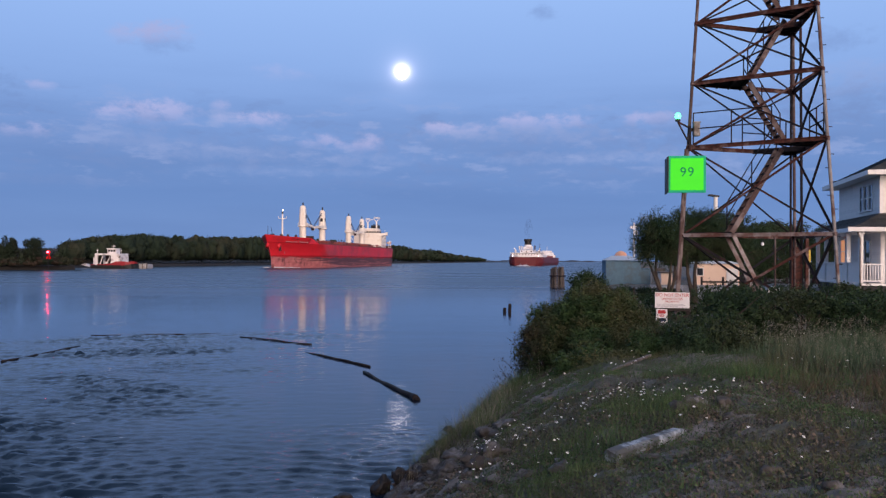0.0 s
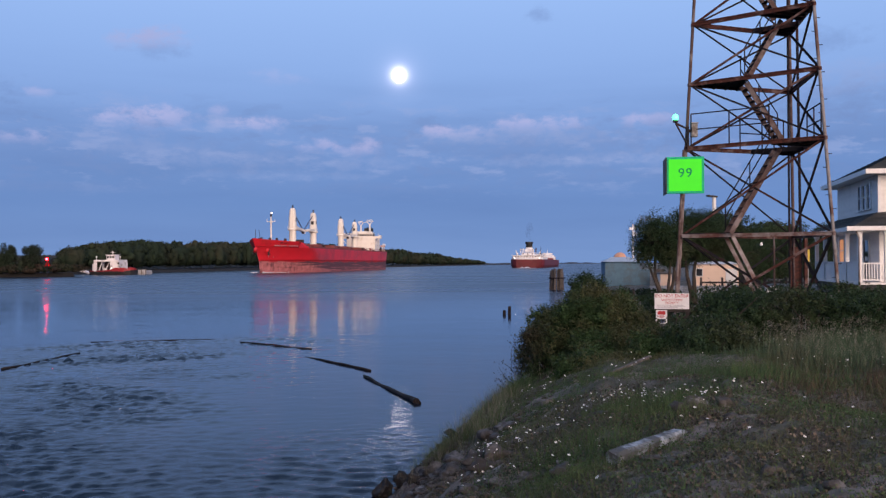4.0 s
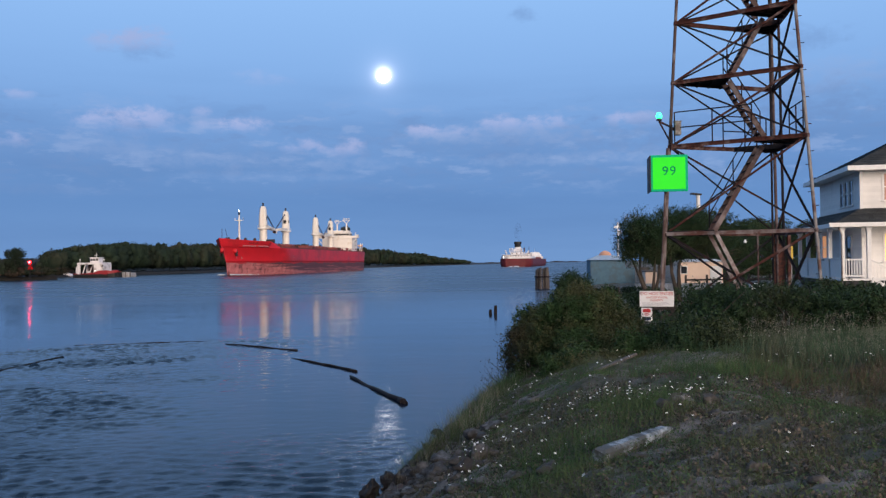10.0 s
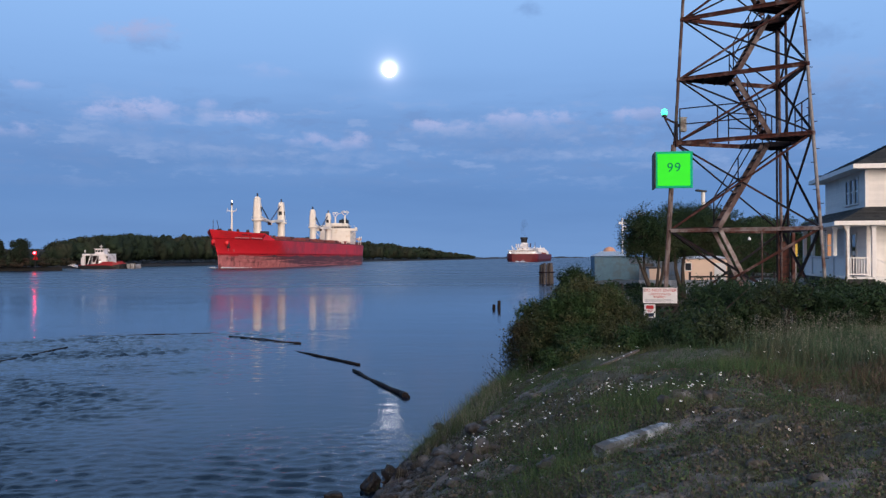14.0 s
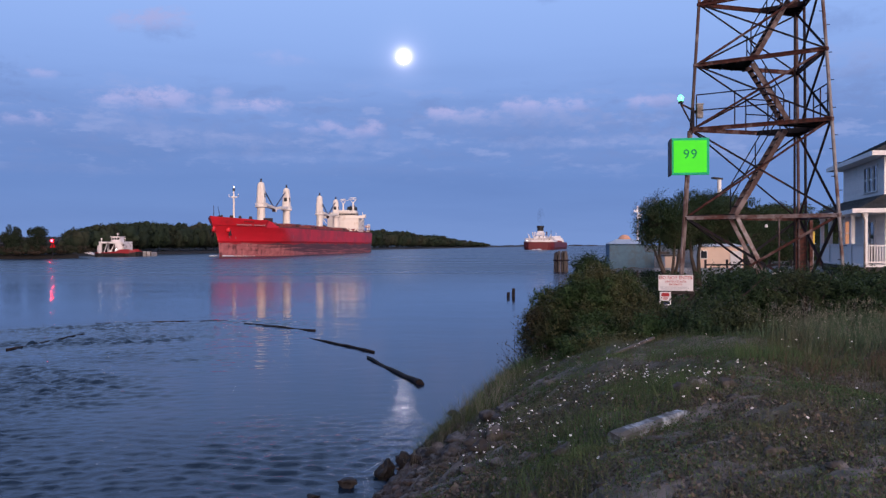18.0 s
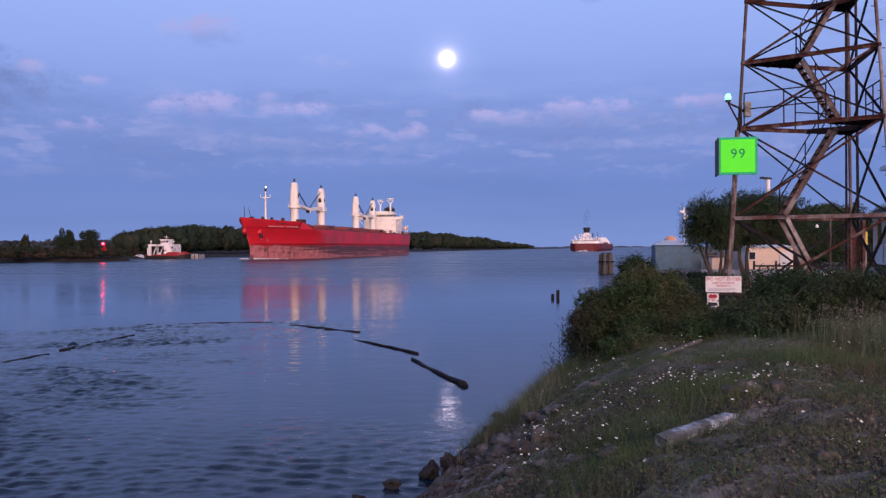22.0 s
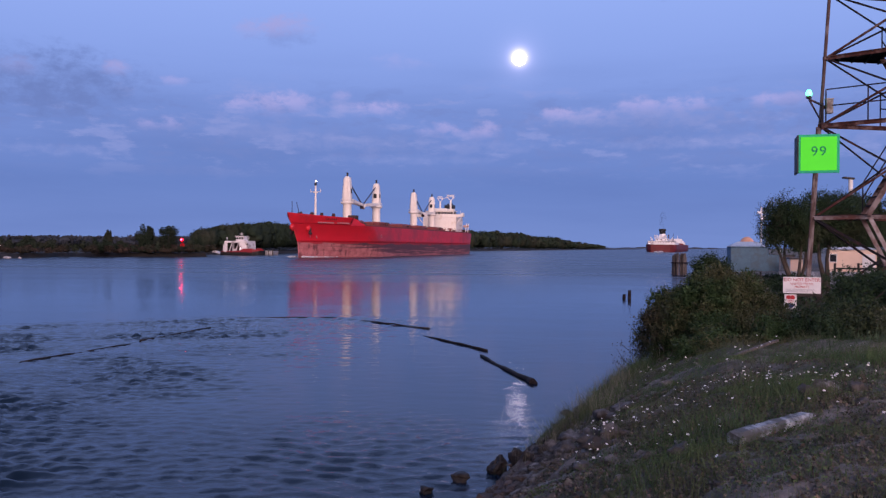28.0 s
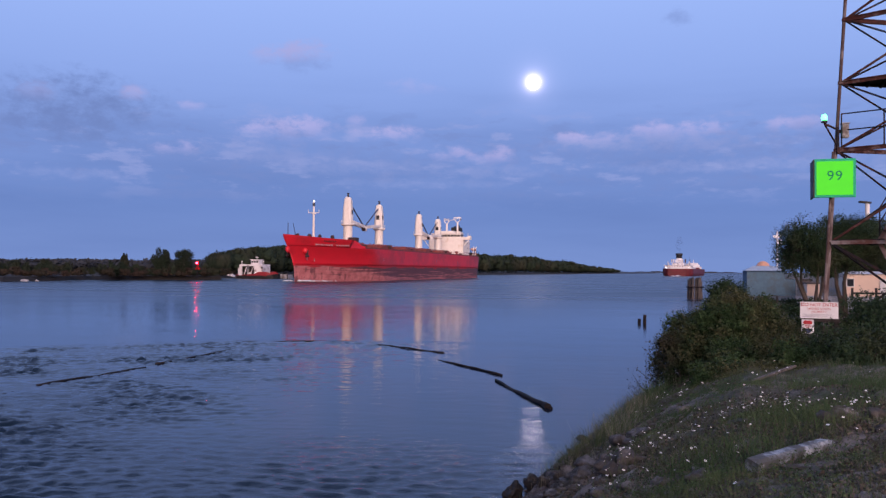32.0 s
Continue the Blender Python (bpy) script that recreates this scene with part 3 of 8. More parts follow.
M_SOIL = mat("gravelly_soil", (0.235, 0.198, 0.168), (0.115, 0.098, 0.084), 10.0, 0.95, 0, 0.9, (0.055, 0.06, 0.04), 0.8, 0.45, bump_dist=0.05)
M_EARTH = mat("brown_earth", (0.19, 0.15, 0.12), (0.11, 0.088, 0.072), 6, 0.95, 0, 0, island=0.45)
M_DARKEARTH = mat("damp_earth", (0.06, 0.052, 0.042), (0.035, 0.034, 0.028), 6, 0.95, 0, 0, island=0.4)
M_ROCK = mat("bank_rock", (0.185, 0.178, 0.172), (0.085, 0.082, 0.08), 11, 0.9, 0, 1.0, (0.06, 0.054, 0.048), 4.0, 0.5, island=0.35, bump_dist=0.04)
M_WETROCK = mat("wet_dark_rock", (0.017, 0.014, 0.014), (0.008, 0.008, 0.009), 7, 0.7, 0, 0.9, (0.03, 0.025, 0.022), 2.6, 0.3, island=0.35)
M_CONC = mat("pale_concrete", (0.46, 0.46, 0.48), (0.34, 0.34, 0.36), 4, 0.85, 0, 0.35, (0.26, 0.25, 0.25), 1.4, 0.35)
M_CONCBLUE = mat("painted_concrete", (0.13, 0.165, 0.185), (0.42, 0.47, 0.51), 13, 0.85, 0, 0.6, (0.085, 0.09, 0.09), 5.0, 0.48)
M_BLUEGREY = mat("blue_grey_metal_siding", (0.125, 0.235, 0.32), (0.105, 0.20, 0.28), 2, 0.7, 0, 0.05, (0.12, 0.18, 0.22), 0.5, 0.3, spec=0.2)
M_PALEROOF = mat("pale_blue_roof", (0.50, 0.58, 0.64), (0.44, 0.52, 0.58), 3, 0.8, 0, 0.1)
M_PICKET = mat("weathered_white_board", (0.42, 0.46, 0.52), (0.30, 0.34, 0.40), 5, 0.8, 0, 0.2, island=0.3)
M_PEACH = mat("cream_wall_paint", (0.92, 0.70, 0.55), (0.88, 0.66, 0.51), 2, 0.7, 0, 0.04)
M_ORANGE = mat("orange_dome", (0.78, 0.42, 0.27), (0.7, 0.36, 0.23), 2, 0.6)
M_HULLRED = mat("red_hull_paint", (0.76, 0.02, 0.032), (0.68, 0.02, 0.03), 0.25, 0.5, 0, 0.03, (0.48, 0.025, 0.03), 0.07, 0.35, stretch=(0.6, 0.6, 1.0), bump_dist=0.05)
M_BUFF = mat("buff_crane_paint", (0.90, 0.84, 0.76), (0.85, 0.79, 0.71), 0.8, 0.55, 0, 0.03, (0.76, 0.66, 0.54), 0.3, 0.17)
M_SHIPDARK = mat("dark_deck_gear", (0.06, 0.03, 0.03), (0.04, 0.02, 0.022), 1, 0.8, 0, 0.1)
M_HATCH = mat("red_brown_hatch_paint", (0.27, 0.055, 0.045), (0.2, 0.045, 0.04), 0.6, 0.7, 0, 0.05)
M_LAKERHULL = mat("maroon_hull_paint", (0.15, 0.014, 0.019), (0.11, 0.012, 0.016), 0.3, 0.6, 0, 0.03)
M_WHITESHIP = mat("white_superstructure", (0.82, 0.82, 0.84), (0.76, 0.76, 0.78), 0.7, 0.6, 0, 0.03, (0.5, 0.42, 0.36), 0.3, 0.2)
M_FERRYWHITE = mat("ferry_white_paint", (0.86, 0.82, 0.82), (0.8, 0.76, 0.76), 0.9, 0.6, 0, 0.03, (0.36, 0.32, 0.3), 0.5, 0.25)
M_FERRYRED = mat("red_bulwark_paint", (0.34, 0.022, 0.03), (0.27, 0.02, 0.028), 0.8, 0.6, 0, 0.05)
M_FOAM = mat("white_foam", (0.75, 0.77, 0.8), (0.6, 0.63, 0.68), 2, 0.6, 0, 0.4)
M_WIREBLUE = mat("grey_blue_wire", (0.06, 0.08, 0.15), (0.05, 0.065, 0.12), 2, 0.7)


def smoke_mat():
    """Thin soot haze: mostly clear, thinner towards the puff's rim."""
    m = bpy.data.materials.new("exhaust_haze")
    m.use_nodes = True
    nt = m.node_tree
    nt.nodes.clear()
    N, L = nt.nodes.new, nt.links.new
    clear, soot, mixn, out, lw, mr = N("ShaderNodeBsdfTransparent"), N("ShaderNodeBsdfDiffuse"), N("ShaderNodeMixShader"), N("ShaderNodeOutputMaterial"), N("ShaderNodeTexNoise"), N("ShaderNodeMapRange")
    soot.inputs[0].default_value = (0.05, 0.06, 0.09, 1)
    lw.inputs["Scale"].default_value = 0.5
    L(lw.outputs[0], mr.inputs[0])
    for k, v in zip((1, 2, 3, 4), (0.35, 0.7, 0.0, 0.09)):
        mr.inputs[k].default_value = v
    L(mr.outputs[0], mixn.inputs[0])
    L(clear.outputs[0], mixn.inputs[1])
    L(soot.outputs[0], mixn.inputs[2])
    L(mixn.outputs[0], out.inputs[0])
    return m


def hull_low_mat():
    """Worn antifouling: pink scraped paint, rust-dark scrapes upright at the bow, long fouled streaks aft."""
    m = bpy.data.materials.new("fouled_antifouling")
    m.use_nodes = True
    nt = m.node_tree
    b = nt.nodes["Principled BSDF"]
    N, L = nt.nodes.new, nt.links.new
    b.inputs["Roughness"].default_value = 0.75
    tc = N("ShaderNodeTexCoord")
    sep = N("ShaderNodeSeparateXYZ")
    L(tc.outputs["Object"], sep.inputs[0])

    def tex(sx, sy, sz, detail=5, rough=0.6):
        mp, n = N("ShaderNodeMapping"), N("ShaderNodeTexNoise")
        mp.inputs["Scale"].default_value = (sx, sy, sz)
        L(tc.outputs["Object"], mp.inputs[0])
        n.inputs["Scale"].default_value, n.inputs["Detail"].default_value, n.inputs["Roughness"].default_value = 1.0, detail, rough
        L(mp.outputs[0], n.inputs["Vector"])
        return n.outputs[0]

    def rng_(v, a, c, lo=0.0, hi=1.0):
        r = N("ShaderNodeMapRange")
        L(v, r.inputs[0])
        for k, q in zip((1, 2, 3, 4), (a, c, lo, hi)):
            r.inputs[k].default_value = q
        return r.outputs[0]

    def op(kind, a, c):
        n = N("ShaderNodeMath")
        n.operation = kind
        for k, v in enumerate((a, c)):
            if isinstance(v, float):
                n.inputs[k].default_value = v
            else:
                L(v, n.inputs[k])
        return n.outputs[0]

    def mix(f, a, c):
        n = N("ShaderNodeMix")
        n.data_type = "RGBA"
        L(f, n.inputs[0])
        for sock, v in ((n.inputs[6], a), (n.inputs[7], c)):
            if isinstance(v, tuple):
                sock.default_value = (*v, 1)
            else:
                L(v, sock)
        return n.outputs[2]

    col = mix(rng_(tex(0.5, 0.5, 0.7), 0.35, 0.65), (0.58, 0.20, 0.19), (0.42, 0.115, 0.115))
    # upright scrapes, strongest towards the bow
    scr = op("MULTIPLY", rng_(tex(0.9, 0.9, 0.10, 4), 0.51, 0.58), rng_(tex(0.3, 0.3, 0.9, 3), 0.42, 0.6))
    col = mix(op("MULTIPLY", scr, rng_(sep.outputs[0], -75.0, -20.0, 0.3, 0.85)), col, (0.10, 0.03, 0.035))
    # long level streaks of fouling, denser aft and towards the upper edge
    lvl = op("ADD", tex(0.055, 0.055, 2.2, 6, 0.7), rng_(sep.outputs[0], -18.0, -60.0, -0.10, 0.12))
    lvl = op("ADD", lvl, rng_(sep.outputs[2], 0.6, 4.4, -0.09, 0.10))
    col = mix(rng_(lvl, 0.47, 0.60, 0.0, 0.92), col, (0.085, 0.03, 0.042))
    # broken red paint along the upper edge
    red = op("ADD", tex(0.10, 0.10, 0.9, 5), rng_(sep.outputs[2], 3.2, 4.6, -0.30, 0.16))
    col = mix(rng_(red, 0.50, 0.56), col, (0.42, 0.022, 0.03))
    L(col, b.inputs["Base Color"])
    return m


M_SMOKE = smoke_mat()
M_HULLLOW = hull_low_mat()


def water_mat():
    m = bpy.data.materials.new("river_water")
    m.use_nodes = True
    nt = m.node_tree
    b = nt.nodes["Principled BSDF"]
    N, L = nt.nodes.new, nt.links.new
    b.inputs["Base Color"].default_value = (0.006, 0.017, 0.033, 1)
    b.inputs["IOR"].default_value = 1.333
    b.inputs["Specular IOR Level"].default_value = 0.25
    tc = N("ShaderNodeTexCoord")

    def ripples(sx, sy, turn, detail, rough=0.5):
        mp = N("ShaderNodeMapping")
        mp.inputs["Scale"].default_value = (sx, sy, 1)
        mp.inputs["Rotation"].default_value = (0, 0, radians(turn))
        L(tc.outputs["Object"], mp.inputs[0])
        n = N("ShaderNodeTexNoise")
        n.inputs["Scale"].default_value, n.inputs["Detail"].default_value = 1.0, detail
        n.inputs["Roughness"].default_value = rough
        L(mp.outputs[0], n.inputs["Vector"])
        return n.outputs[0]

    def math2(op, a, c):
        n = N("ShaderNodeMath")
        n.operation = op
        for k, v in enumerate((a, c)):
            if isinstance(v, (int, float)):
                n.inputs[k].default_value = v
            else:
                L(v, n.inputs[k])
        return n.outputs[0]

    def band(v, a, c, lo=0.0, hi=1.0):
        r = N("ShaderNodeMapRange")
        r.interpolation_type = "SMOOTHSTEP"
        L(v, r.inputs[0])
        for k, q in zip((1, 2, 3, 4), (a, c, lo, hi)):
            r.inputs[k].default_value = q
        return r.outputs[0]

    fine = ripples(9.0, 13.0, 8, 4, 0.6)
    chop = ripples(1.1, 1.9, -6, 4, 0.55)
    swell = ripples(0.10, 0.2, 15, 3)
    # rough patches where the current boils past the log boom, smooth slicks elsewhere
    patch = band(ripples(0.06, 0.16, 20, 4, 0.6), 0.44, 0.62)
    sep = N("ShaderNodeSeparateXYZ")
    L(tc.outputs["Object"], sep.inputs[0])
    dx = math2("DIVIDE", math2("ADD", sep.outputs[0], 11.0), 11.5)
    dy = math2("DIVIDE", math2("SUBTRACT", sep.outputs[1], 24.0), 19.0)
    inside = band(math2("ADD", math2("MULTIPLY", dx, dx), math2("MULTIPLY", dy, dy)), 1.15, 0.6)
    inside = math2("MULTIPLY", inside, band(sep.outputs[0], -5.5, -9.5))
    rough_water = math2("ADD", 0.06, math2("MULTIPLY", inside, math2("ADD", 0.15, math2("MULTIPLY", patch, 0.6))))
    rough_water = math2("ADD", rough_water, band(sep.outputs[1], 20.5, 16.5, 0.0, 0.2))
    glint = band(sep.outputs[1], 24, 18, 0.28, 0.4)
    h = math2("MULTIPLY", math2("ADD", math2("MULTIPLY", fine, glint), chop), rough_water)
    h = math2("ADD", h, math2("MULTIPLY", swell, 0.3))
    # wind streaks far out on the river
    streak = band(ripples(0.012, 0.09, 8, 4, 0.65), 0.42, 0.66)
    far = band(sep.outputs[1], 45, 110)
    h = math2("ADD", h, math2("MULTIPLY", math2("MULTIPLY", streak, far), math2("MULTIPLY", chop, 0.03)))
    L(math2("ADD", band(sep.outputs[1], 22, 150, 0.02, 0.27), math2("MULTIPLY", math2("MULTIPLY", streak, far), 0.07)), b.inputs["Roughness"])
    bp = N("ShaderNodeBump")
    bp.inputs["Strength"].default_value, bp.inputs["Distance"].default_value = 1.0, 0.11
    L(h, bp.inputs["Height"])
    L(bp.outputs[0], b.inputs["Normal"])
    return m


# ---- ground and water ----
SHORE = [(-30, -8.5), (0, -4.0), (6, -2.3), (10, -1.55), (14, -0.78), (17.3, -0.08), (19.4, 0.4), (23.7, 1.45), (27.7, 2.5), (40, 4.6), (63, 8.4), (90, 13.2), (120, 19.0), (300, 62), (700, 150), (1500, 340), (6000, 1300)]


def shore_x(y):
    return np.interp(y, [p[0] for p in SHORE], [p[1] for p in SHORE])


def ground_z(x, y):
    """Height of the near bank over the river."""
    x, y = np.asarray(x, float), np.asarray(y, float)
    s = x - shore_x(y)
    z = np.interp(s, [-6, -1.2, 0, 0.5, 1.2, 2.2, 3.4, 5.0, 9.0, 40], [-2.5, -0.7, -0.05, 0.35, 0.85, 1.35, 1.85, 2.0, 2.08, 2.2])
    far = np.clip((y - 26.5) / 5, 0, 1) * np.clip((0.38 * y - 1.0 - x) / 2.0, 0, 1)
    z = np.where(s > 0, z - np.minimum(0.95, np.maximum(z - 0.3, 0)) * far, z)
    r = 0.07 * np.sin(x * 1.7 + 0.6 * y) * np.sin(y * 1.3 - 0.4 * x) + 0.04 * np.sin(3.9 * x + 1.0) * np.sin(3.1 * y)
    return z + r * np.clip(s, 0, 1)


def build_ground():
    ys = np.concatenate([np.arange(-30, 3, 1.5), np.arange(3, 26, 0.2), np.arange(26, 60, 1.0), np.arange(60, 140, 4), np.geomspace(140, 4800, 40)])
    us = np.concatenate([np.arange(-6, -1, 1.0), np.arange(-1, 14, 0.2), np.arange(14, 40, 1.5), np.geomspace(40, 4000, 26)])
    Y, U = np.meshgrid(ys, us, indexing="ij")
    X = U + shore_x(Y)
    Zz = ground_z(X, Y)
    rng = np.random.default_rng(3)
    near = (Y < 26) & (U < 14) & (U > -0.5)
    Zz = Zz + np.where(near, rng.normal(0, 0.022, Zz.shape), 0)
    V = np.stack([X, Y, Zz], -1).reshape(-1, 3)
    a, b = Y.shape
    idx = np.arange(a * b).reshape(a, b)
    F = np.stack([idx[:-1, :-1], idx[:-1, 1:], idx[1:, 1:], idx[1:, :-1]], -1).reshape(-1, 4)
    ob = new("ground", mesh_np("ground", V, F, M_SOIL, True))
    tagged(ob, "gravelly river bank with thin grass and bare soil", "ground", kind="structure")
    # river bed sheet to the horizon under the water
    g = Geo().box((0, 1500, -3.2), (9000, 9000, 1.0))
    bed = part("river_bed", g, M_SOIL)
    tagged(bed, "muddy river bed under the water", "ground", kind="structure")


M_WATER = water_mat()


def wave_height(X, Y):
    """Small wind and current waves: many short crests, steeper where the river boils past the boom."""
    q = np.random.default_rng(19)
    H = np.zeros_like(X)
    for i in range(46):
        lam = 0.24 * (1.5 / 0.24) ** q.uniform(0, 1)
        a = q.normal(0.15, 0.55) + math.pi / 2
        k = 2 * math.pi / lam
        warp = 0.5 * np.sin(X * 0.31 + i) + 0.5 * np.sin(Y * 0.27 + 2 * i)
        gust = 0.5 + 0.5 * np.sin(X * q.uniform(0.1, 0.5) + Y * q.uniform(0.1, 0.5) + q.uniform(0, 6))
        H += gust * 0.0080 * lam ** 0.95 * np.sin(k * (X * math.cos(a) + Y * math.sin(a)) + q.uniform(0, 6.28) + warp)
    S = np.zeros_like(X)
    for i in range(36):
        lam = 0.2 * (0.55 / 0.2) ** q.uniform(0, 1)
        a = q.normal(0.1, 0.5) + math.pi / 2
        k = 2 * math.pi / lam
        warp = 0.8 * np.sin(X * 0.7 + i) + 0.8 * np.sin(Y * 0.5 + 2 * i)
        gust = 0.5 + 0.5 * np.sin(X * q.uniform(0.4, 1.3) + Y * q.uniform(0.4, 1.3) + q.uniform(0, 6))
        S += gust * 0.013 * lam * np.sin(k * (X * math.cos(a) + Y * math.sin(a)) + q.uniform(0, 6.28) + warp)
    r2 = ((X + 9) / 15) ** 2 + ((Y - 22) / 21) ** 2
    boil = np.clip((1.3 - r2) * 1.6, 0, 1)
    drift = np.sin(X * 0.55 + 1.9 * np.sin(Y * 0.23 + 0.4)) * np.sin(Y * 0.62 + 0.16 * X + 1) + 0.6 * np.sin(X * 1.3 - 0.5 * Y + 2 * np.sin(0.31 * X)) * np.sin(Y * 1.1 + 0.7 * np.sin(X * 0.5))
    left = 1 / (1 + np.exp((X + 7.2) / 1.2))
    patch = np.clip(drift * 0.9 + 0.2 + 0.25 * left, 0, 1) ** 1.3
    edge = np.clip((np.minimum.reduce([X + 34, 12 - X, (Y - 9) * 4, (72 - Y) / 2.5])) / 8, 0, 1)
    ring = np.exp(-((np.sqrt(r2) - 0.97) / 0.07) ** 2) * np.clip((Y - 26) / 6, 0, 1)
    calm = np.clip((X + 5.5) / 3.0, 0, 1) * np.clip((Y - 18.2) / 2.0, 0, 1)
    near = np.exp(-(((X + 1.6) / 2.4) ** 2 + ((Y - 15.8) / 3.2) ** 2))
    front = np.clip((18.5 - Y) / 5, 0, 1)
    shoal = 1 / (1 + np.exp((X + 5.6) / 1.2))
    fine = boil * (0.06 + left * (0.6 + 1.7 * patch) + 0.12 * patch) + 0.7 * ring * (0.3 + patch) + (0.34 + 0.72 * shoal) * front + 0.65 * shoal * np.clip((25 - Y) / 6, 0, 1)
    return (H * ((0.08 + boil * (0.04 + left * (0.25 + 0.75 * patch) + 0.06 * patch) + 0.3 * ring * (0.3 + patch) + (0.12 + 0.06 * shoal) * front) * (1 - 0.8 * calm) + 0.06 * near) + S * (fine * (1 - 0.85 * calm) + 0.62 * near)) * edge


def build_water():
    xs = np.arange(-34, 12.01, 0.09)
    ys = np.geomspace(9, 72, 440)
    Y, X = np.meshgrid(ys, xs, indexing="ij")
    V = np.stack([X, Y, wave_height(X, Y)], -1).reshape(-1, 3)
    r, c = X.shape
    idx = np.arange(r * c).reshape(r, c)
    F = np.stack([idx[:-1, :-1], idx[:-1, 1:], idx[1:, 1:], idx[1:, :-1]], -1).reshape(-1, 4)
    S, n = 4900, len(V)
    ring = [(-S, -300), (S, -300), (S, S), (-S, S)]
    inner = [(-34, 9), (xs[-1], 9), (xs[-1], 72), (-34, 72)]
    V = np.concatenate([V, np.array([(x, y, 0.0) for x, y in ring + inner])])
    F = np.concatenate([F, np.array([(n, n + 1, n + 5, n + 4), (n + 1, n + 2, n + 6, n + 5), (n + 2, n + 3, n + 7, n + 6), (n + 3, n, n + 4, n + 7)])])
    ob = new("water", mesh_np("water", V, F, M_WATER, True))
    return tagged(ob, "dark blue river with ripples and smooth slicks", "water", kind="structure")


build_ground()
WATER = build_water()

mg = Geo()
bmm = bmesh.new()
bmesh.ops.create_uvsphere(bmm, u_segments=32, v_segments=16, radius=1.0)
mdir = Vector(MOON_DIR).normalized()
mg.add([v.co * 35 + mdir * 4300 for v in bmm.verts], [tuple(v.index for v in f.verts) for f in bmm.faces])
bmm.free()
tagged(part("moon", mg, M_MOON, None, "", True), "bright full moon low in the dusk sky", "moon")

# ---- lattice tower ----
LEGS = {"L": ((7.90, 29.5), (8.55, 29.36)), "R": ((11.98, 26.70), (11.30, 27.05)), "B": ((12.40, 31.05), (12.10, 30.60))}
LEVELS = [1.6, 4.54, 7.47, 9.61, 11.62, 13.6, 15.6, 17.6]


def leg_at(k, z):
    (x0, y0), (x1, y1) = LEGS[k]
    t = (z - 3.0) / 11.0
    return Vector((x0 + (x1 - x0) * t, y0 + (y1 - y0) * t, z))


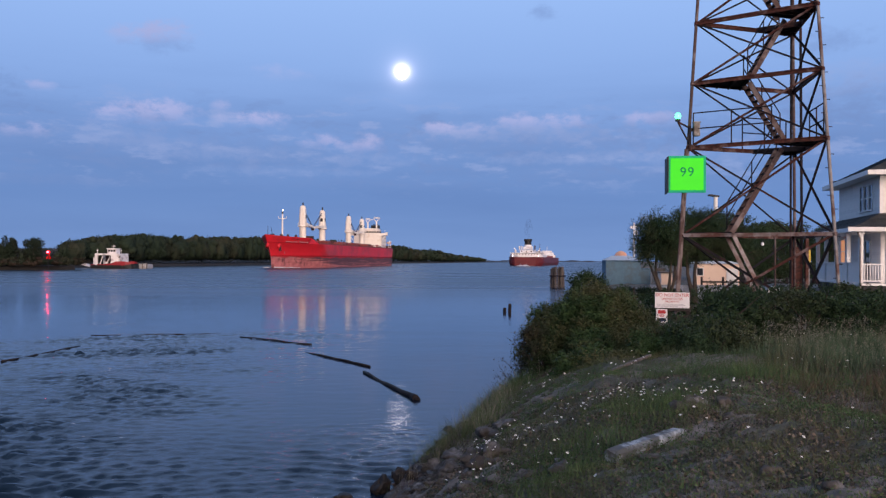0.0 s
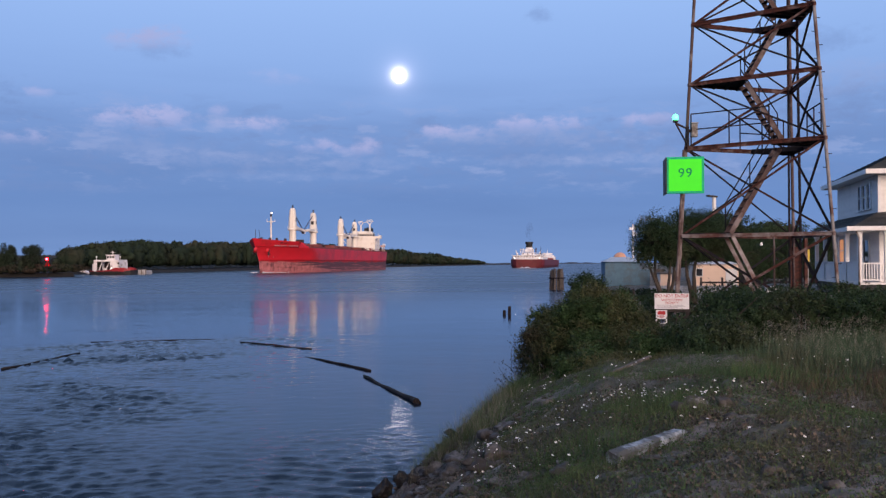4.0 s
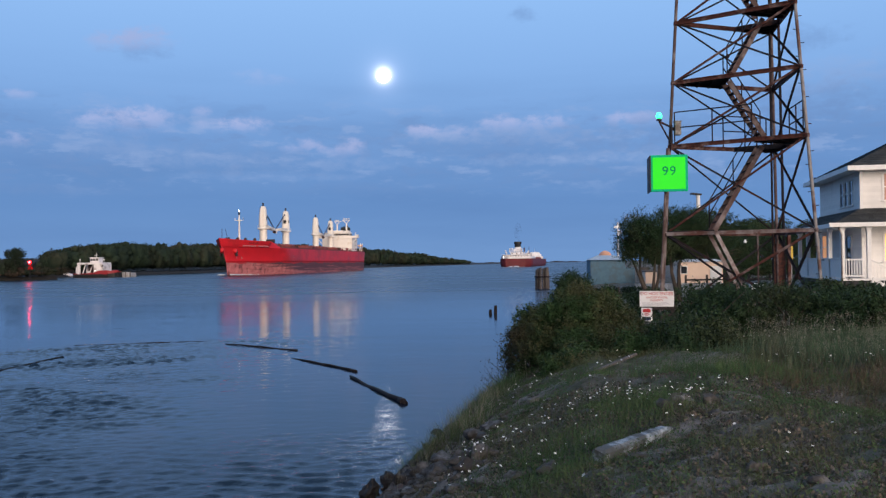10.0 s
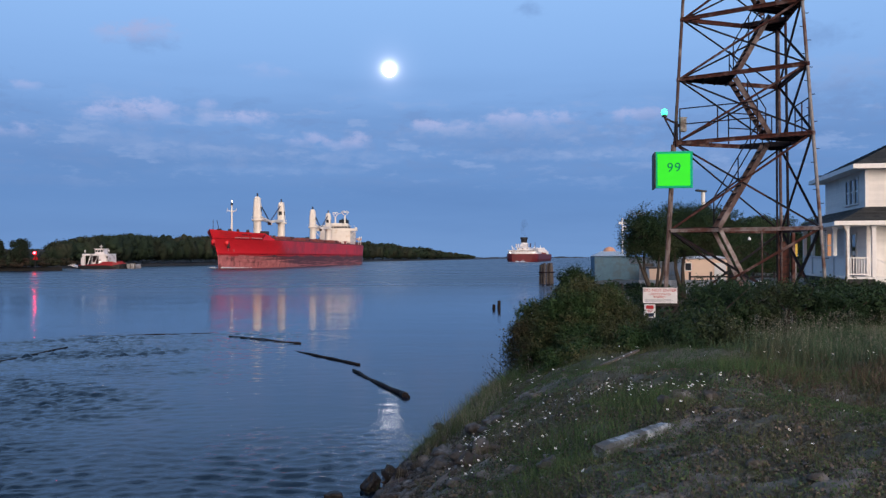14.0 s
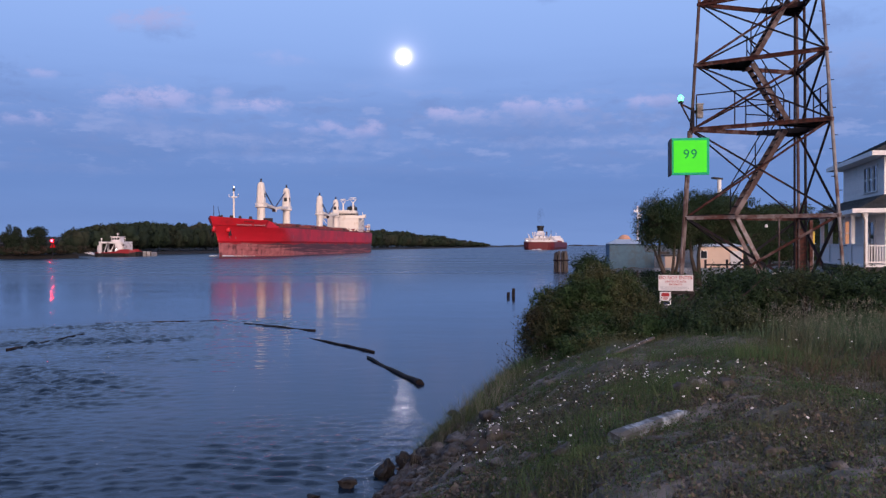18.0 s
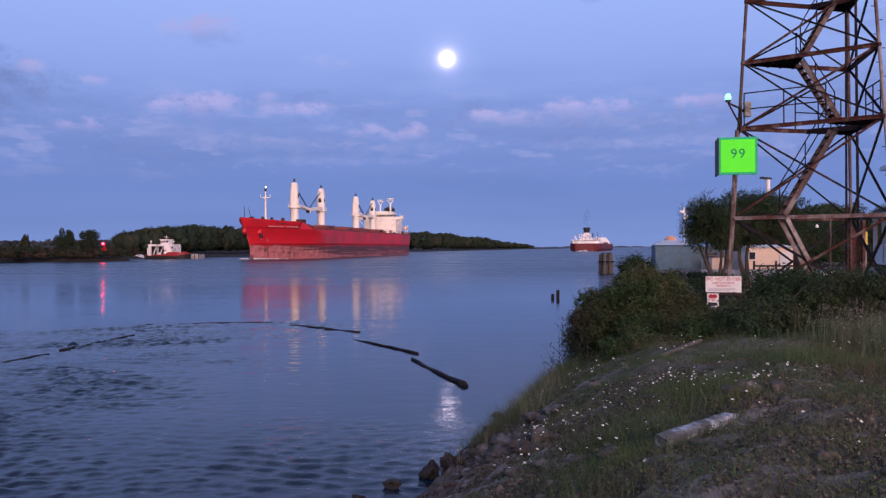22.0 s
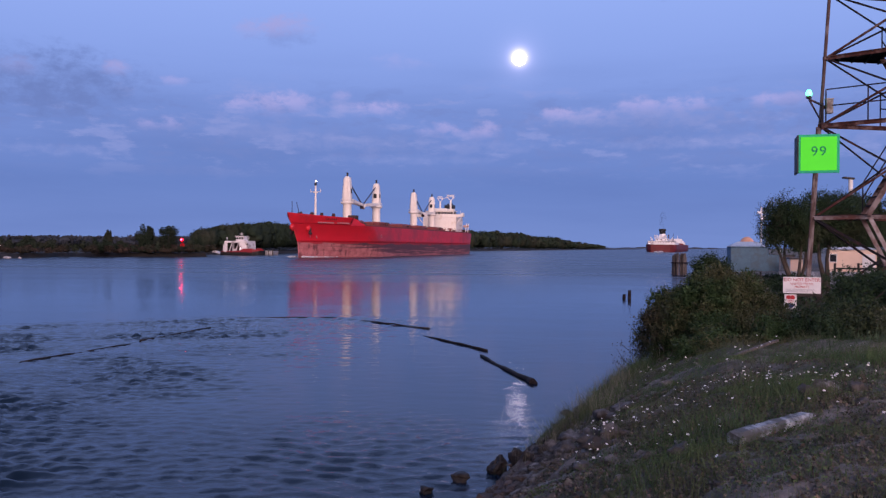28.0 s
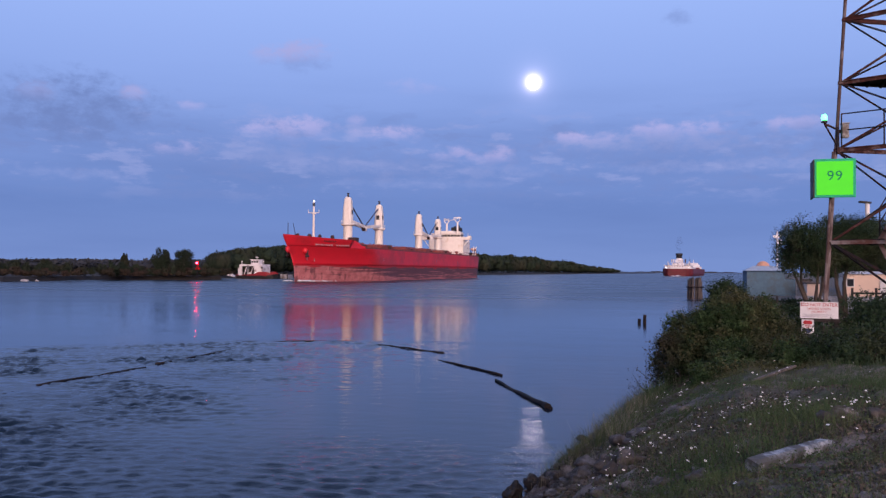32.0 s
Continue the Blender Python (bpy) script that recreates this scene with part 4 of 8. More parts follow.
def build_tower():
    tw = thing("lattice_tower", "rusty three-legged steel lookout tower with zigzag stairs", "tower")
    for k in "LRB":
        lg = part("leg", Geo().tube(leg_at(k, 1.0), leg_at(k, 17.8), 0.054, 0.05, 14), M_GREYSTEEL if k == "R" else M_RUSTMID, tw)
        part("footing", Geo().box(leg_at(k, 1.25), (0.7, 0.7, 0.7), bevel=0.05), M_CONC, lg)
        for z in LEVELS[1:]:
            part("gusset", Geo().box(leg_at(k, z), (0.125, 0.125, 0.15), Euler((0, 0, 0.6)).to_matrix(), 0.03), M_RUST, lg)
    for i, z in enumerate(np.arange(3.2, 14, 0.42)):
        p = leg_at("R", float(z))
        q = 1 if i % 2 else -1
        part("step_peg", Geo().tube(p, p + Vector((0.15 * q, -0.03, 0)), 0.013, 0.013, 6), M_DARKSTEEL, tw)
    cond = part("conduit", Geo().tube((12.64, 31.0, 1.1), (12.36, 30.6, 15.5), 0.05, 0.05, 8), M_DARKSTEEL, tw)
    part("conduit", Geo().tube((12.06, 30.6, 1.1), (11.95, 30.3, 15.5), 0.04, 0.04, 8), M_DARKSTEEL, tw)
    pairs = (("L", "R"), ("L", "B"), ("B", "R"))
    for z in LEVELS[1:]:
        for a, b in pairs:
            base = z == LEVELS[1]
            w, h = (0.10, 0.105) if base else (0.08, 0.115)
            part("girt", Geo().beam(leg_at(a, z), leg_at(b, z), w, h).beam(leg_at(a, z) + Vector((0, 0, h / 2)), leg_at(b, z) + Vector((0, 0, h / 2)), w + 0.06, 0.025), M_RUSTPALE if base and (a, b) == ("L", "R") else M_RUST, tw)
    for i, (z0, z1) in enumerate(zip(LEVELS, LEVELS[1:])):
        for a, b in pairs:
            for k, (p, q) in enumerate(((leg_at(a, z0), leg_at(b, z1)), (leg_at(b, z0), leg_at(a, z1)))):
                out = Vector((0.0, -0.05 if k else 0.05, 0))
                up = k == 0
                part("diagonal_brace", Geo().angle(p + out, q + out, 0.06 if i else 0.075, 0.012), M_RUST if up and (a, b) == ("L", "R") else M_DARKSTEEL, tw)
    for x, y, w, m in ((11.15, 29.6, 0.05, M_RUSTMID), (12.2, 30.9, 0.09, M_RUST), (12.62, 30.6, 0.11, M_RUST), (12.05, 30.2, 0.06, M_RUSTMID)):
        part("riser_post", Geo().box((x, y, 2.75), (w, w, 3.5), bevel=0.01), m, tw)
    part("cable_tray", Geo().box((12.4, 30.85, 2.6), (0.3, 0.06, 3.2), bevel=0.01), M_RUST, tw, "rusty cable tray between the risers")
    # landings and stairs
    flights = [((9.25, 28.25, 4.6), (10.95, 28.5, 7.35)), ((11.15, 28.7, 7.6), (9.95, 28.75, 9.55)), ((9.95, 28.35, 9.72), (11.05, 28.55, 11.55)), ((11.1, 28.8, 11.75), (10.0, 28.8, 13.55))]
    part("stair_foot", Geo().beam((9.3, 28.2, 4.5), (10.85, 28.0, 1.3), 0.045, 0.12).beam((9.3, 28.9, 4.5), (10.85, 28.7, 1.3), 0.045, 0.12), M_RUSTPALE, tw)
    for n, (a, b) in enumerate(flights):
        a, b = Vector(a), Vector(b)
        off = Vector((0, 0.5, 0))
        st = part("stair_stringer", Geo().beam(a, b, 0.04, 0.155), M_RUSTMID, tw)
        part("stair_stringer", Geo().beam(a + off, b + off, 0.04, 0.15), M_RUSTMID, tw)
        steps = 10
        for k in range(1, steps):
            p = a.lerp(b, k / steps)
            part("tread", Geo().box(p + off / 2 + Vector((0, 0, 0.02)), (0.15, 0.47, 0.03)), M_DARKSTEEL, st)
        for o in (off,):
            hr = Geo()
            for hz in (0.55, 1.0):
                hr.tube(a + o + Vector((0, 0, hz)), b + o + Vector((0, 0, hz)), 0.02, 0.02, 6)
            for k in (0, 0.5, 1):
                p = a.lerp(b, k) + o
                hr.tube(p, p + Vector((0, 0, 1.0)), 0.02, 0.02, 6)
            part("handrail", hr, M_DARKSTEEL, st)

    def landing(z, corner, others, f):
        c = leg_at(corner, z)
        pa, pb = c.lerp(leg_at(others[0], z), f), c.lerp(leg_at(others[1], z), f)
        t = Geo()
        poly = [(c.x, c.y), (pa.x, pa.y), (pb.x, pb.y)]
        if (poly[1][0] - poly[0][0]) * (poly[2][1] - poly[0][1]) - (poly[1][1] - poly[0][1]) * (poly[2][0] - poly[0][0]) < 0:
            poly = [poly[0], poly[2], poly[1]]
        t.prism(poly, z - 0.03, z + 0.02)
        for k in (0.25, 0.5, 0.75):
            t.beam(c.lerp(pa, k) - Vector((0, 0, 0.09)), c.lerp(pb, k) - Vector((0, 0, 0.09)), 0.06, 0.1)
        t.beam(pa - Vector((0, 0, 0.06)), pb - Vector((0, 0, 0.06)), 0.07, 0.16)
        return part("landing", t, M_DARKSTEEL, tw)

    landing(4.62, "L", ("R", "B"), 0.42)
    landing(7.52, "R", ("L", "B"), 0.36)
    landing(7.53, "B", ("L", "R"), 0.4)
    landing(9.66, "L", ("R", "B"), 0.46)
    landing(11.67, "R", ("L", "B"), 0.42)
    landing(11.68, "B", ("L", "R"), 0.4)
    # guard rails at the level of the lamp bracket
    for za, a, b, f0, f1 in ((7.55, "L", "R", 0.04, 0.62), (7.55, "R", "B", 0.1, 0.5), (7.55, "B", "L", 0.08, 0.5)):
        pa, pb = leg_at(a, za).lerp(leg_at(b, za), f0), leg_at(a, za).lerp(leg_at(b, za), f1)
        gr = Geo()
        for hz in (0.55, 1.07):
            gr.tube(pa + Vector((0, 0, hz)), pb + Vector((0, 0, hz)), 0.022, 0.022, 6)
        for k in (0, 0.5, 1):
            p = pa.lerp(pb, k)
            gr.tube(p, p + Vector((0, 0, 1.07)), 0.022, 0.022, 6)
        part("guard_rail", gr, M_DARKSTEEL, tw)
    # small flood lamp under the base girt and a pipe vent
    m = leg_at("L", 4.4).lerp(leg_at("R", 4.4), 0.55)
    part("hanging_lamp", Geo().lathe(m - Vector((0, 0, 0.3)), [(0.045, 0.1), (0.05, 0.14), (0.02, 0.2)], 10), M_SIGN, tw)
    return tw


def build_lantern():
    """Green channel lamp on a bracket clamped to the tower's leg."""
    p = leg_at("L", 8.1)
    t = thing("channel_lantern", "lit green channel lantern on a steel bracket", "lantern")
    e = Vector((p.x - 0.45, p.y - 0.25, 8.3))
    part("bracket", Geo().beam(p + Vector((0, -0.1, 0.02)), e, 0.05, 0.05).beam(p + Vector((0, -0.1, -0.55)), e, 0.04, 0.04).beam(p + Vector((0, -0.1, 0.1)), p + Vector((0, -0.1, -0.75)), 0.07), M_DARKSTEEL, t)
    part("lamp_base", Geo().lathe(e, [(0.085, 0.02), (0.09, 0.06), (0.06, 0.1)], 14), M_BLACK, t)
    part("lens", Geo().lathe(e, [(0.06, 0.10), (0.088, 0.12), (0.096, 0.2), (0.07, 0.27), (0.02, 0.3)], 18), M_GREENLAMP, t, "glowing green lens", True)
    b = part("battery_box", Geo().box((p.x + 0.2, p.y - 0.12, 8.07), (0.21, 0.2, 0.44), bevel=0.02).box((p.x + 0.2, p.y - 0.12, 8.31), (0.24, 0.23, 0.03)), M_BOXGREY, t, "small grey battery box")
    part("clamp", Geo().box((p.x + 0.06, p.y - 0.05, 8.07), (0.14, 0.1, 0.1)), M_DARKSTEEL, b)


def build_dayboard():
    """Square green channel board on its post."""
    t = thing("channel_dayboard", "square bright green channel board on a rusty post", "sign")
    part("post", Geo().tube((7.26, 27.75, 1.0), (7.58, 27.6, 7.2), 0.042, 0.04, 12), M_RUSTMID, t)
    c, rot = Vector((7.57, 27.42, 6.39)), Euler((0, 0, radians(-9))).to_matrix()
    f = rot @ Vector((0, -1, 0))
    b = part("board", Geo().box(c, (1.15, 0.05, 1.15), rot, 0.012), M_TEAL, t, "teal border")
    part("face", Geo().box(c + f * 0.03, (1.0, 0.012, 1.0), rot), M_GREEN, b, "fluorescent green face")
    side = rot @ Vector((-1, 0, 0))
    part("side_board", Geo().box(c + side * 0.57 - f * 0.42, (0.05, 0.9, 1.13), rot, 0.01), M_BLACK, t, "dark board seen edge on")
    for s in (-0.3, 0.3):
        part("batten", Geo().box(c - f * 0.05 + Vector((0, 0, s)), (1.0, 0.05, 0.08), rot), M_GALV, b)
    cu = bpy.data.curves.new("numerals", "FONT")
    cu.body, cu.size, cu.extrude, cu.align_x, cu.align_y = "99", 0.40, 0.006, "CENTER", "CENTER"
    cu.space_character = 1.15
    tmp = new("numerals", cu)
    dg = bpy.context.evaluated_depsgraph_get()
    me = bpy.data.meshes.new_from_object(tmp.evaluated_get(dg))
    bpy.data.objects.remove(tmp)
    me.materials.clear()
    me.materials.append(M_NUMERAL)
    ob = new("numerals", me)
    ob.parent = b
    ob.matrix_basis = Matrix.Translation(c + f * 0.04 + Vector((0, 0, 0.06))) @ rot.to_4x4() @ pose(0, 0, 0, 90, 0, 0)
    ob["label"] = "teal numerals"


def lettering(body, size, where, rot, parent, material):
    cu = bpy.data.curves.new("lettering", "FONT")
    cu.body, cu.size, cu.extrude, cu.align_x, cu.align_y = body, size, 0.003, "CENTER", "CENTER"
    tmp = new("lettering", cu)
    me = bpy.data.meshes.new_from_object(tmp.evaluated_get(bpy.context.evaluated_depsgraph_get()))
    bpy.data.objects.remove(tmp)
    me.materials.clear()
    me.materials.append(material)
    ob = new("lettering", me)
    ob.parent = parent
    ob.matrix_basis = Matrix.Translation(where) @ rot.to_4x4() @ pose(0, 0, 0, 90, 0, 0)
    return ob


def build_signs():
    rot = Euler((0, 0, radians(-14))).to_matrix()
    f = rot @ Vector((0, -1, 0))
    r = rot @ Vector((1, 0, 0))
    c = Vector((6.27, 24.13, 2.61))
    s = thing("warning_sign", "white no-entry sign with red letters on weathered boards", "sign")
    b = part("panel", Geo().box(c, (0.92, 0.02, 0.43), rot, 0.006), M_SIGN, s)
    lettering("DO NOT ENTER", 0.12, c + f * 0.016 + Vector((0, 0, 0.14)), rot, b, M_REDINK)
    lettering("UNITED STATES", 0.078, c + f * 0.016 + Vector((0, 0, 0.035)), rot, b, M_REDINK)
    lettering("PROPERTY", 0.075, c + f * 0.016 + Vector((0, 0, -0.045)), rot, b, M_REDINK)
    g = Geo()
    for dx, dz, w in ((-0.05, -0.11, 0.7), (-0.02, -0.14, 0.76), (-0.12, -0.17, 0.55)):
        g.box(c + f * 0.014 + r * dx + Vector((0, 0, dz)), (w, 0.006, 0.009), rot)
    part("text_bars", g, M_FAINTINK, b, "rows of small illegible text")
    n = thing("small_notice", "small white notice with a red and a blue emblem", "sign")
    c2 = Vector((6.0, 24.18, 2.18))
    pn = part("panel", Geo().box(c2, (0.30, 0.018, 0.37), rot, 0.006), M_SIGN, n)
    def plate(name, poly, material):
        pts = [c2 + f * o + r * x + Vector((0, 0, z)) for o in (0.011, 0.017) for x, z in poly]
        k = len(poly)
        part(name, Geo().add(pts, [tuple(range(k - 1, -1, -1)), tuple(range(k, 2 * k))] + [(i, (i + 1) % k, k + (i + 1) % k, k + i) for i in range(k)]), material, pn)

    plate("upper_emblem", [(-0.11, 0.10), (-0.09, 0.06), (0.09, 0.06), (0.11, 0.10), (0.09, 0.15), (0.05, 0.165), (0.0, 0.15), (-0.05, 0.165), (-0.09, 0.15)], M_REDINK)
    for z, w in ((0.035, 0.12), (0.008, 0.16), (-0.02, 0.10)):
        part("text_bar", Geo().box(c2 + f * 0.013 + Vector((0, 0, z)), (w, 0.006, 0.012), rot), M_REDINK, pn)
    plate("lower_emblem", [(-0.11, -0.06), (-0.11, -0.10), (-0.07, -0.145), (0.0, -0.165), (0.07, -0.145), (0.11, -0.10), (0.11, -0.06)], M_BLUEINK)
    fe = thing("board_fence", "weathered grey board fence behind the hedge", "fence")
    for u, top, w in ((-0.02, 2.75, 0.1), (0.72, 2.75, 0.1), (-0.72, 2.95, 0.05)):
        q = Vector((6.0, 24.3, 0)) + r * u
        part("post", Geo().box((q.x, q.y, 1.6 + (top - 1.6) / 2), (w, w, top - 1.6), rot, 0.01), M_FENCEWOOD, fe)
    for z in (2.12, 2.4, 2.72):
        q = Vector((6.0, 24.3, 0)) + r * 0.36
        part("rail", Geo().box((q.x, q.y - 0.07, z), (0.84, 0.035, 0.18), rot, 0.006), M_FENCEWOOD, fe)


build_tower()
build_lantern()
build_dayboard()
build_signs()


# ---- house ----
def build_house():
    """Local axes: x along the front to the right, y into the depth, z up; origin at the near wall corner on the ground."""
    H = thing("house", "two-storey white clapboard house with dark hipped roofs and porch", "house", (21.07, 42.4, 2.2), -12)
    W, D, Z2 = 9.5, 8.6, 5.75

    def siding(name, x0, x1, y, z0, z1, face, holes):
        """Clapboards along one wall, left out at the openings."""
        wl = part(name, Geo(), M_SIDING, H)
        z = z0
        while z < z1 - 0.02:
            cuts = sorted((a, b) for a, b, lo, hi in holes if lo < z + 0.08 < hi)
            x = x0
            spans = []
            for a, b in cuts:
                if a > x:
                    spans.append((x, a))
                x = b
            spans.append((x, x1))
            for a, b in spans:
                if b - a < 0.05:
                    continue
                g = Geo()
                hgt = min(0.16, z1 - z)
                pr = [(0.0, 0.0), (0.036, 0.0), (0.008, hgt), (0.0, hgt)]
                pts = []
                for u in (a, b):
                    for o, zz in pr:
                        pts.append((u, y - o, z + zz) if face == "front" else (y - o, u, z + zz))
                g.add(pts, [(0, 1, 5, 4), (1, 2, 6, 5), (2, 3, 7, 6), (3, 0, 4, 7), (0, 3, 2, 1), (4, 5, 6, 7)])
                part("clapboard", g, M_SIDING, wl)
            z += 0.15
        return wl

    # core walls behind the boards
    core = part("wall_core", Geo().box((W / 2, 0.06, 1.5), (W, 0.1, 3.0)).box((W / 2, 0.06, 4.4), (W, 0.1, 2.9)).box((0.06, D / 2, 2.9), (0.1, D - 0.24, 5.9)).box((W - 0.06, D / 2, 2.9), (0.1, D - 0.24, 5.9)).box((W / 2, D - 0.06, 2.9), (W, 0.1, 5.9)), M_SIDING, H)
    side_win = [(3.15, 3.9, 4.1, 5.42), (2.25, 3.0, 4.1, 5.42), (1.35, 2.1, 4.1, 5.42)]
    siding("front_wall_upper", 0.0, W, 0.0, 3.0, Z2, "front", [(0.95, 2.15, 4.2, 5.6)])
    siding("front_wall_lower", 0.0, W, 0.0, 0.5, 3.0, "front", [(0.95, 2.1, 1.25, 2.7)])
    siding("side_wall_upper", 0.0, D, 0.0, 3.0, Z2, "side", side_win)
    siding("side_wall_lower", 0.0, D, 0.0, 0.5, 3.0, "side", [(1.7, 2.7, 0.5, 2.6), (7.0, 8.2, 1.4, 2.8)])
    part("corner_board", Geo().box((0.0, -0.02, 4.4), (0.14, 0.06, 2.7)).box((-0.03, 0.05, 4.4), (0.06, 0.14, 2.7)), M_TRIM, H)

    def window(x, z, w, h, y, face, glass, name="window"):
        g = Geo()
        t = 0.09

        def put(cx, cz, sx, sz, o, d=0.05):
            g.box((cx, y - o, cz) if face == "front" else (y - o, cx, cz), (sx, d, sz) if face == "front" else (d, sx, sz))
        put(x - w / 2 - t / 2 + 0.02, z, t, h + 0.16, 0.03)
        put(x + w / 2 + t / 2 - 0.02, z, t, h + 0.16, 0.03)
        put(x, z + h / 2 + t / 2, w + 0.2, t, 0.035)
        put(x, z, w, 0.05, 0.02)
        wn = part(name, g, M_TRIM, H)
        g = Geo()
        put(x, z - h / 2 - 0.04, w + 0.26, 0.06, 0.06, 0.12)
        part("sill", g, M_TRIM, wn)
        for dz in (-h / 4, h / 4):
            g = Geo()
            put(x, z + dz, w - 0.06, h / 2 - 0.05, 0.005, 0.012)
            part("pane", g, glass, wn)
        return wn

    for a, b, lo, hi in side_win:
        window((a + b) / 2, (lo + hi) / 2, b - a - 0.12, hi - lo - 0.08, 0.0, "side", M_GLASS)
    window(7.6, 2.1, 1.1, 1.3, 0.0, "side", M_AMBERPANE)
    window(1.55, 4.9, 1.08, 1.3, 0.0, "front", M_PINKPANE)
    window(1.52, 1.97, 1.05, 1.36, 0.0, "front", M_WARMPANE)
    dr = part("porch_door", Geo().box((-0.02, 2.2, 1.55), (0.06, 0.96, 2.05)), M_GLASS, H, "dark glazed door under the porch")
    part("door_frame", Geo().box((-0.05, 1.68, 1.55), (0.08, 0.1, 2.1)).box((-0.05, 2.72, 1.55), (0.08, 0.1, 2.1)).box((-0.05, 2.2, 2.63), (0.08, 1.14, 0.1)), M_TRIM, dr)

    def hip_roof(name, x0, y0, x1, y1, z, rise, ridge, courses):
        """A hipped roof laid in shingle courses: rings that step up towards the ridge."""
        r = part(name, Geo().box(((x0 + x1) / 2, (y0 + y1) / 2, z - 0.03), (x1 - x0 - 0.06, y1 - y0 - 0.06, 0.05)), M_TRIM, H)
        g = Geo()
        half = min(x1 - x0, y1 - y0) / 2 * ridge
        for k in range(courses):
            a, b = k / courses, (k + 1) / courses
            za, zb = z + 0.13 + rise * a, z + 0.13 + rise * b
            ia, ib = half * a, half * b + 0.05
            p = []
            for i, zz in ((ia, za), (ia, za + 0.02), (ib, zb + 0.012)):
                p += [(x0 + i, y0 + i, zz), (x1 - i, y0 + i, zz), (x1 - i, y1 - i, zz), (x0 + i, y1 - i, zz)]
            f = []
            for ring in (0, 1):
                for q in range(4):
                    f.append((ring * 4 + q, ring * 4 + (q + 1) % 4, ring * 4 + 4 + (q + 1) % 4, ring * 4 + 4 + q))
            part("shingle_course", Geo().add(p, f), M_ROOF, r)
        part("fascia", Geo().box(((x0 + x1) / 2, y0, z + 0.04), (x1 - x0 + 0.06, 0.05, 0.22)).box(((x0 + x1) / 2, y1, z + 0.04), (x1 - x0 + 0.06, 0.05, 0.22)).box((x0, (y0 + y1) / 2, z + 0.04), (0.05, y1 - y0, 0.22)).box((x1, (y0 + y1) / 2, z + 0.04), (0.05, y1 - y0, 0.22)), M_TRIM, r)
        return r

    r = hip_roof("main_roof", -0.75, -0.75, W + 0.75, D + 0.75, Z2, 2.5, 0.98, 22)
    part("ridge_vent", Geo().box((W / 2, D / 2, Z2 + 2.72), (1.6, 0.5, 0.3), bevel=0.05), M_ROOF, r)
    # wrap-around porch: floor, low panels, posts and roof
    px, py = -1.28, -1.33
    part("porch_floor", Geo().box((W / 2 + px / 2, py / 2, 0.45), (W - px, -py, 0.1)).box((px / 2, D / 2, 0.45), (-px, D, 0.1)), M_TRIM, H)
    part("porch_skirt", Geo().box((W / 2 + px / 2, py + 0.12, 0.2), (W - px - 0.2, 0.06, 0.4)).box((px + 0.12, D / 2, 0.2), (0.06, D - 0.1, 0.4)), M_FOUND, H, "lattice skirt coloured dark for the shade under the porch")
    pr = part("porch_roof", Geo().box((W / 2 + px / 2, py / 2, 2.98), (W - px + 0.3, -py + 0.5, 0.06)).box((px / 2, D / 2, 2.98), (-px + 0.5, D, 0.06)), M_TRIM, H, "white porch ceiling")
    g = Geo()
    n = 10
    ex, ey = px - 0.32, py - 0.32
    for k in range(n):
        a, b = k / n, (k + 1) / n + 0.02
        pa = [(W + 0.5, ey + (-0.02 - ey) * a), (ex + (-0.02 - ex) * a, ey + (-0.02 - ey) * a), (ex + (-0.02 - ex) * a, D)]
        pb = [(W + 0.5, ey + (-0.02 - ey) * b), (ex + (-0.02 - ex) * b, ey + (-0.02 - ey) * b), (ex + (-0.02 - ex) * b, D)]
        za, zb = 3.12 + 0.75 * a, 3.12 + 0.75 * b
        v = [(*p, za) for p in pa] + [(*p, za + 0.02) for p in pa] + [(*p, zb) for p in pb]
        part("shingle_course", Geo().add(v, [(1, 0, 3, 4), (2, 1, 4, 5), (4, 3, 6, 7), (5, 4, 7, 8)]), M_ROOF, pr)
    part("fascia", Geo().box((W / 2 + ex / 2, ey, 3.04), (W - ex + 0.5, 0.05, 0.2)).box((ex, D / 2 + ey / 2, 3.04), (0.05, D - ey, 0.2)), M_TRIM, pr)
    for x, y in ((px + 0.08, py + 0.08), (-0.03, py + 0.08), (4.6, py + 0.08), (8.8, py + 0.08), (px + 0.08, 1.2), (px + 0.08, 3.7), (px + 0.08, 6.2), (px + 0.08, D - 0.2)):
        c = part("porch_post", Geo().box((x, y, 1.72), (0.19, 0.19, 2.45), bevel=0.015), M_TRIM, H)
        part("post_cap", Geo().box((x, y, 2.88), (0.27, 0.27, 0.12), bevel=0.01), M_TRIM, c)
    rail = part("balustrade", Geo().box((-0.615, py + 0.08, 1.4), (0.98, 0.08, 0.06)), M_TRIM, H)
    part("bottom_rail", Geo().box((-0.615, py + 0.08, 0.62), (0.98, 0.07, 0.06)), M_TRIM, rail)
    for k in range(8):
        part("baluster", Geo().box((-1.03 + k * 0.118, py + 0.08, 1.01), (0.038, 0.038, 0.74)), M_TRIM, rail)
    for y0, y1 in ((py + 0.2, 1.1), (1.3, 3.6), (3.8, 6.1), (6.3, D - 0.3)):
        part("porch_panel", Geo().box((px + 0.08, (y0 + y1) / 2, 0.98), (0.06, y1 - y0, 0.92)).box((px + 0.04, (y0 + y1) / 2, 1.46), (0.12, y1 - y0, 0.06)), M_TRIM, H, "white panelled porch parapet")
    # steps run down along the front, with a sloping stringer and rail
    st = part("porch_steps", Geo(), M_TRIM, H)
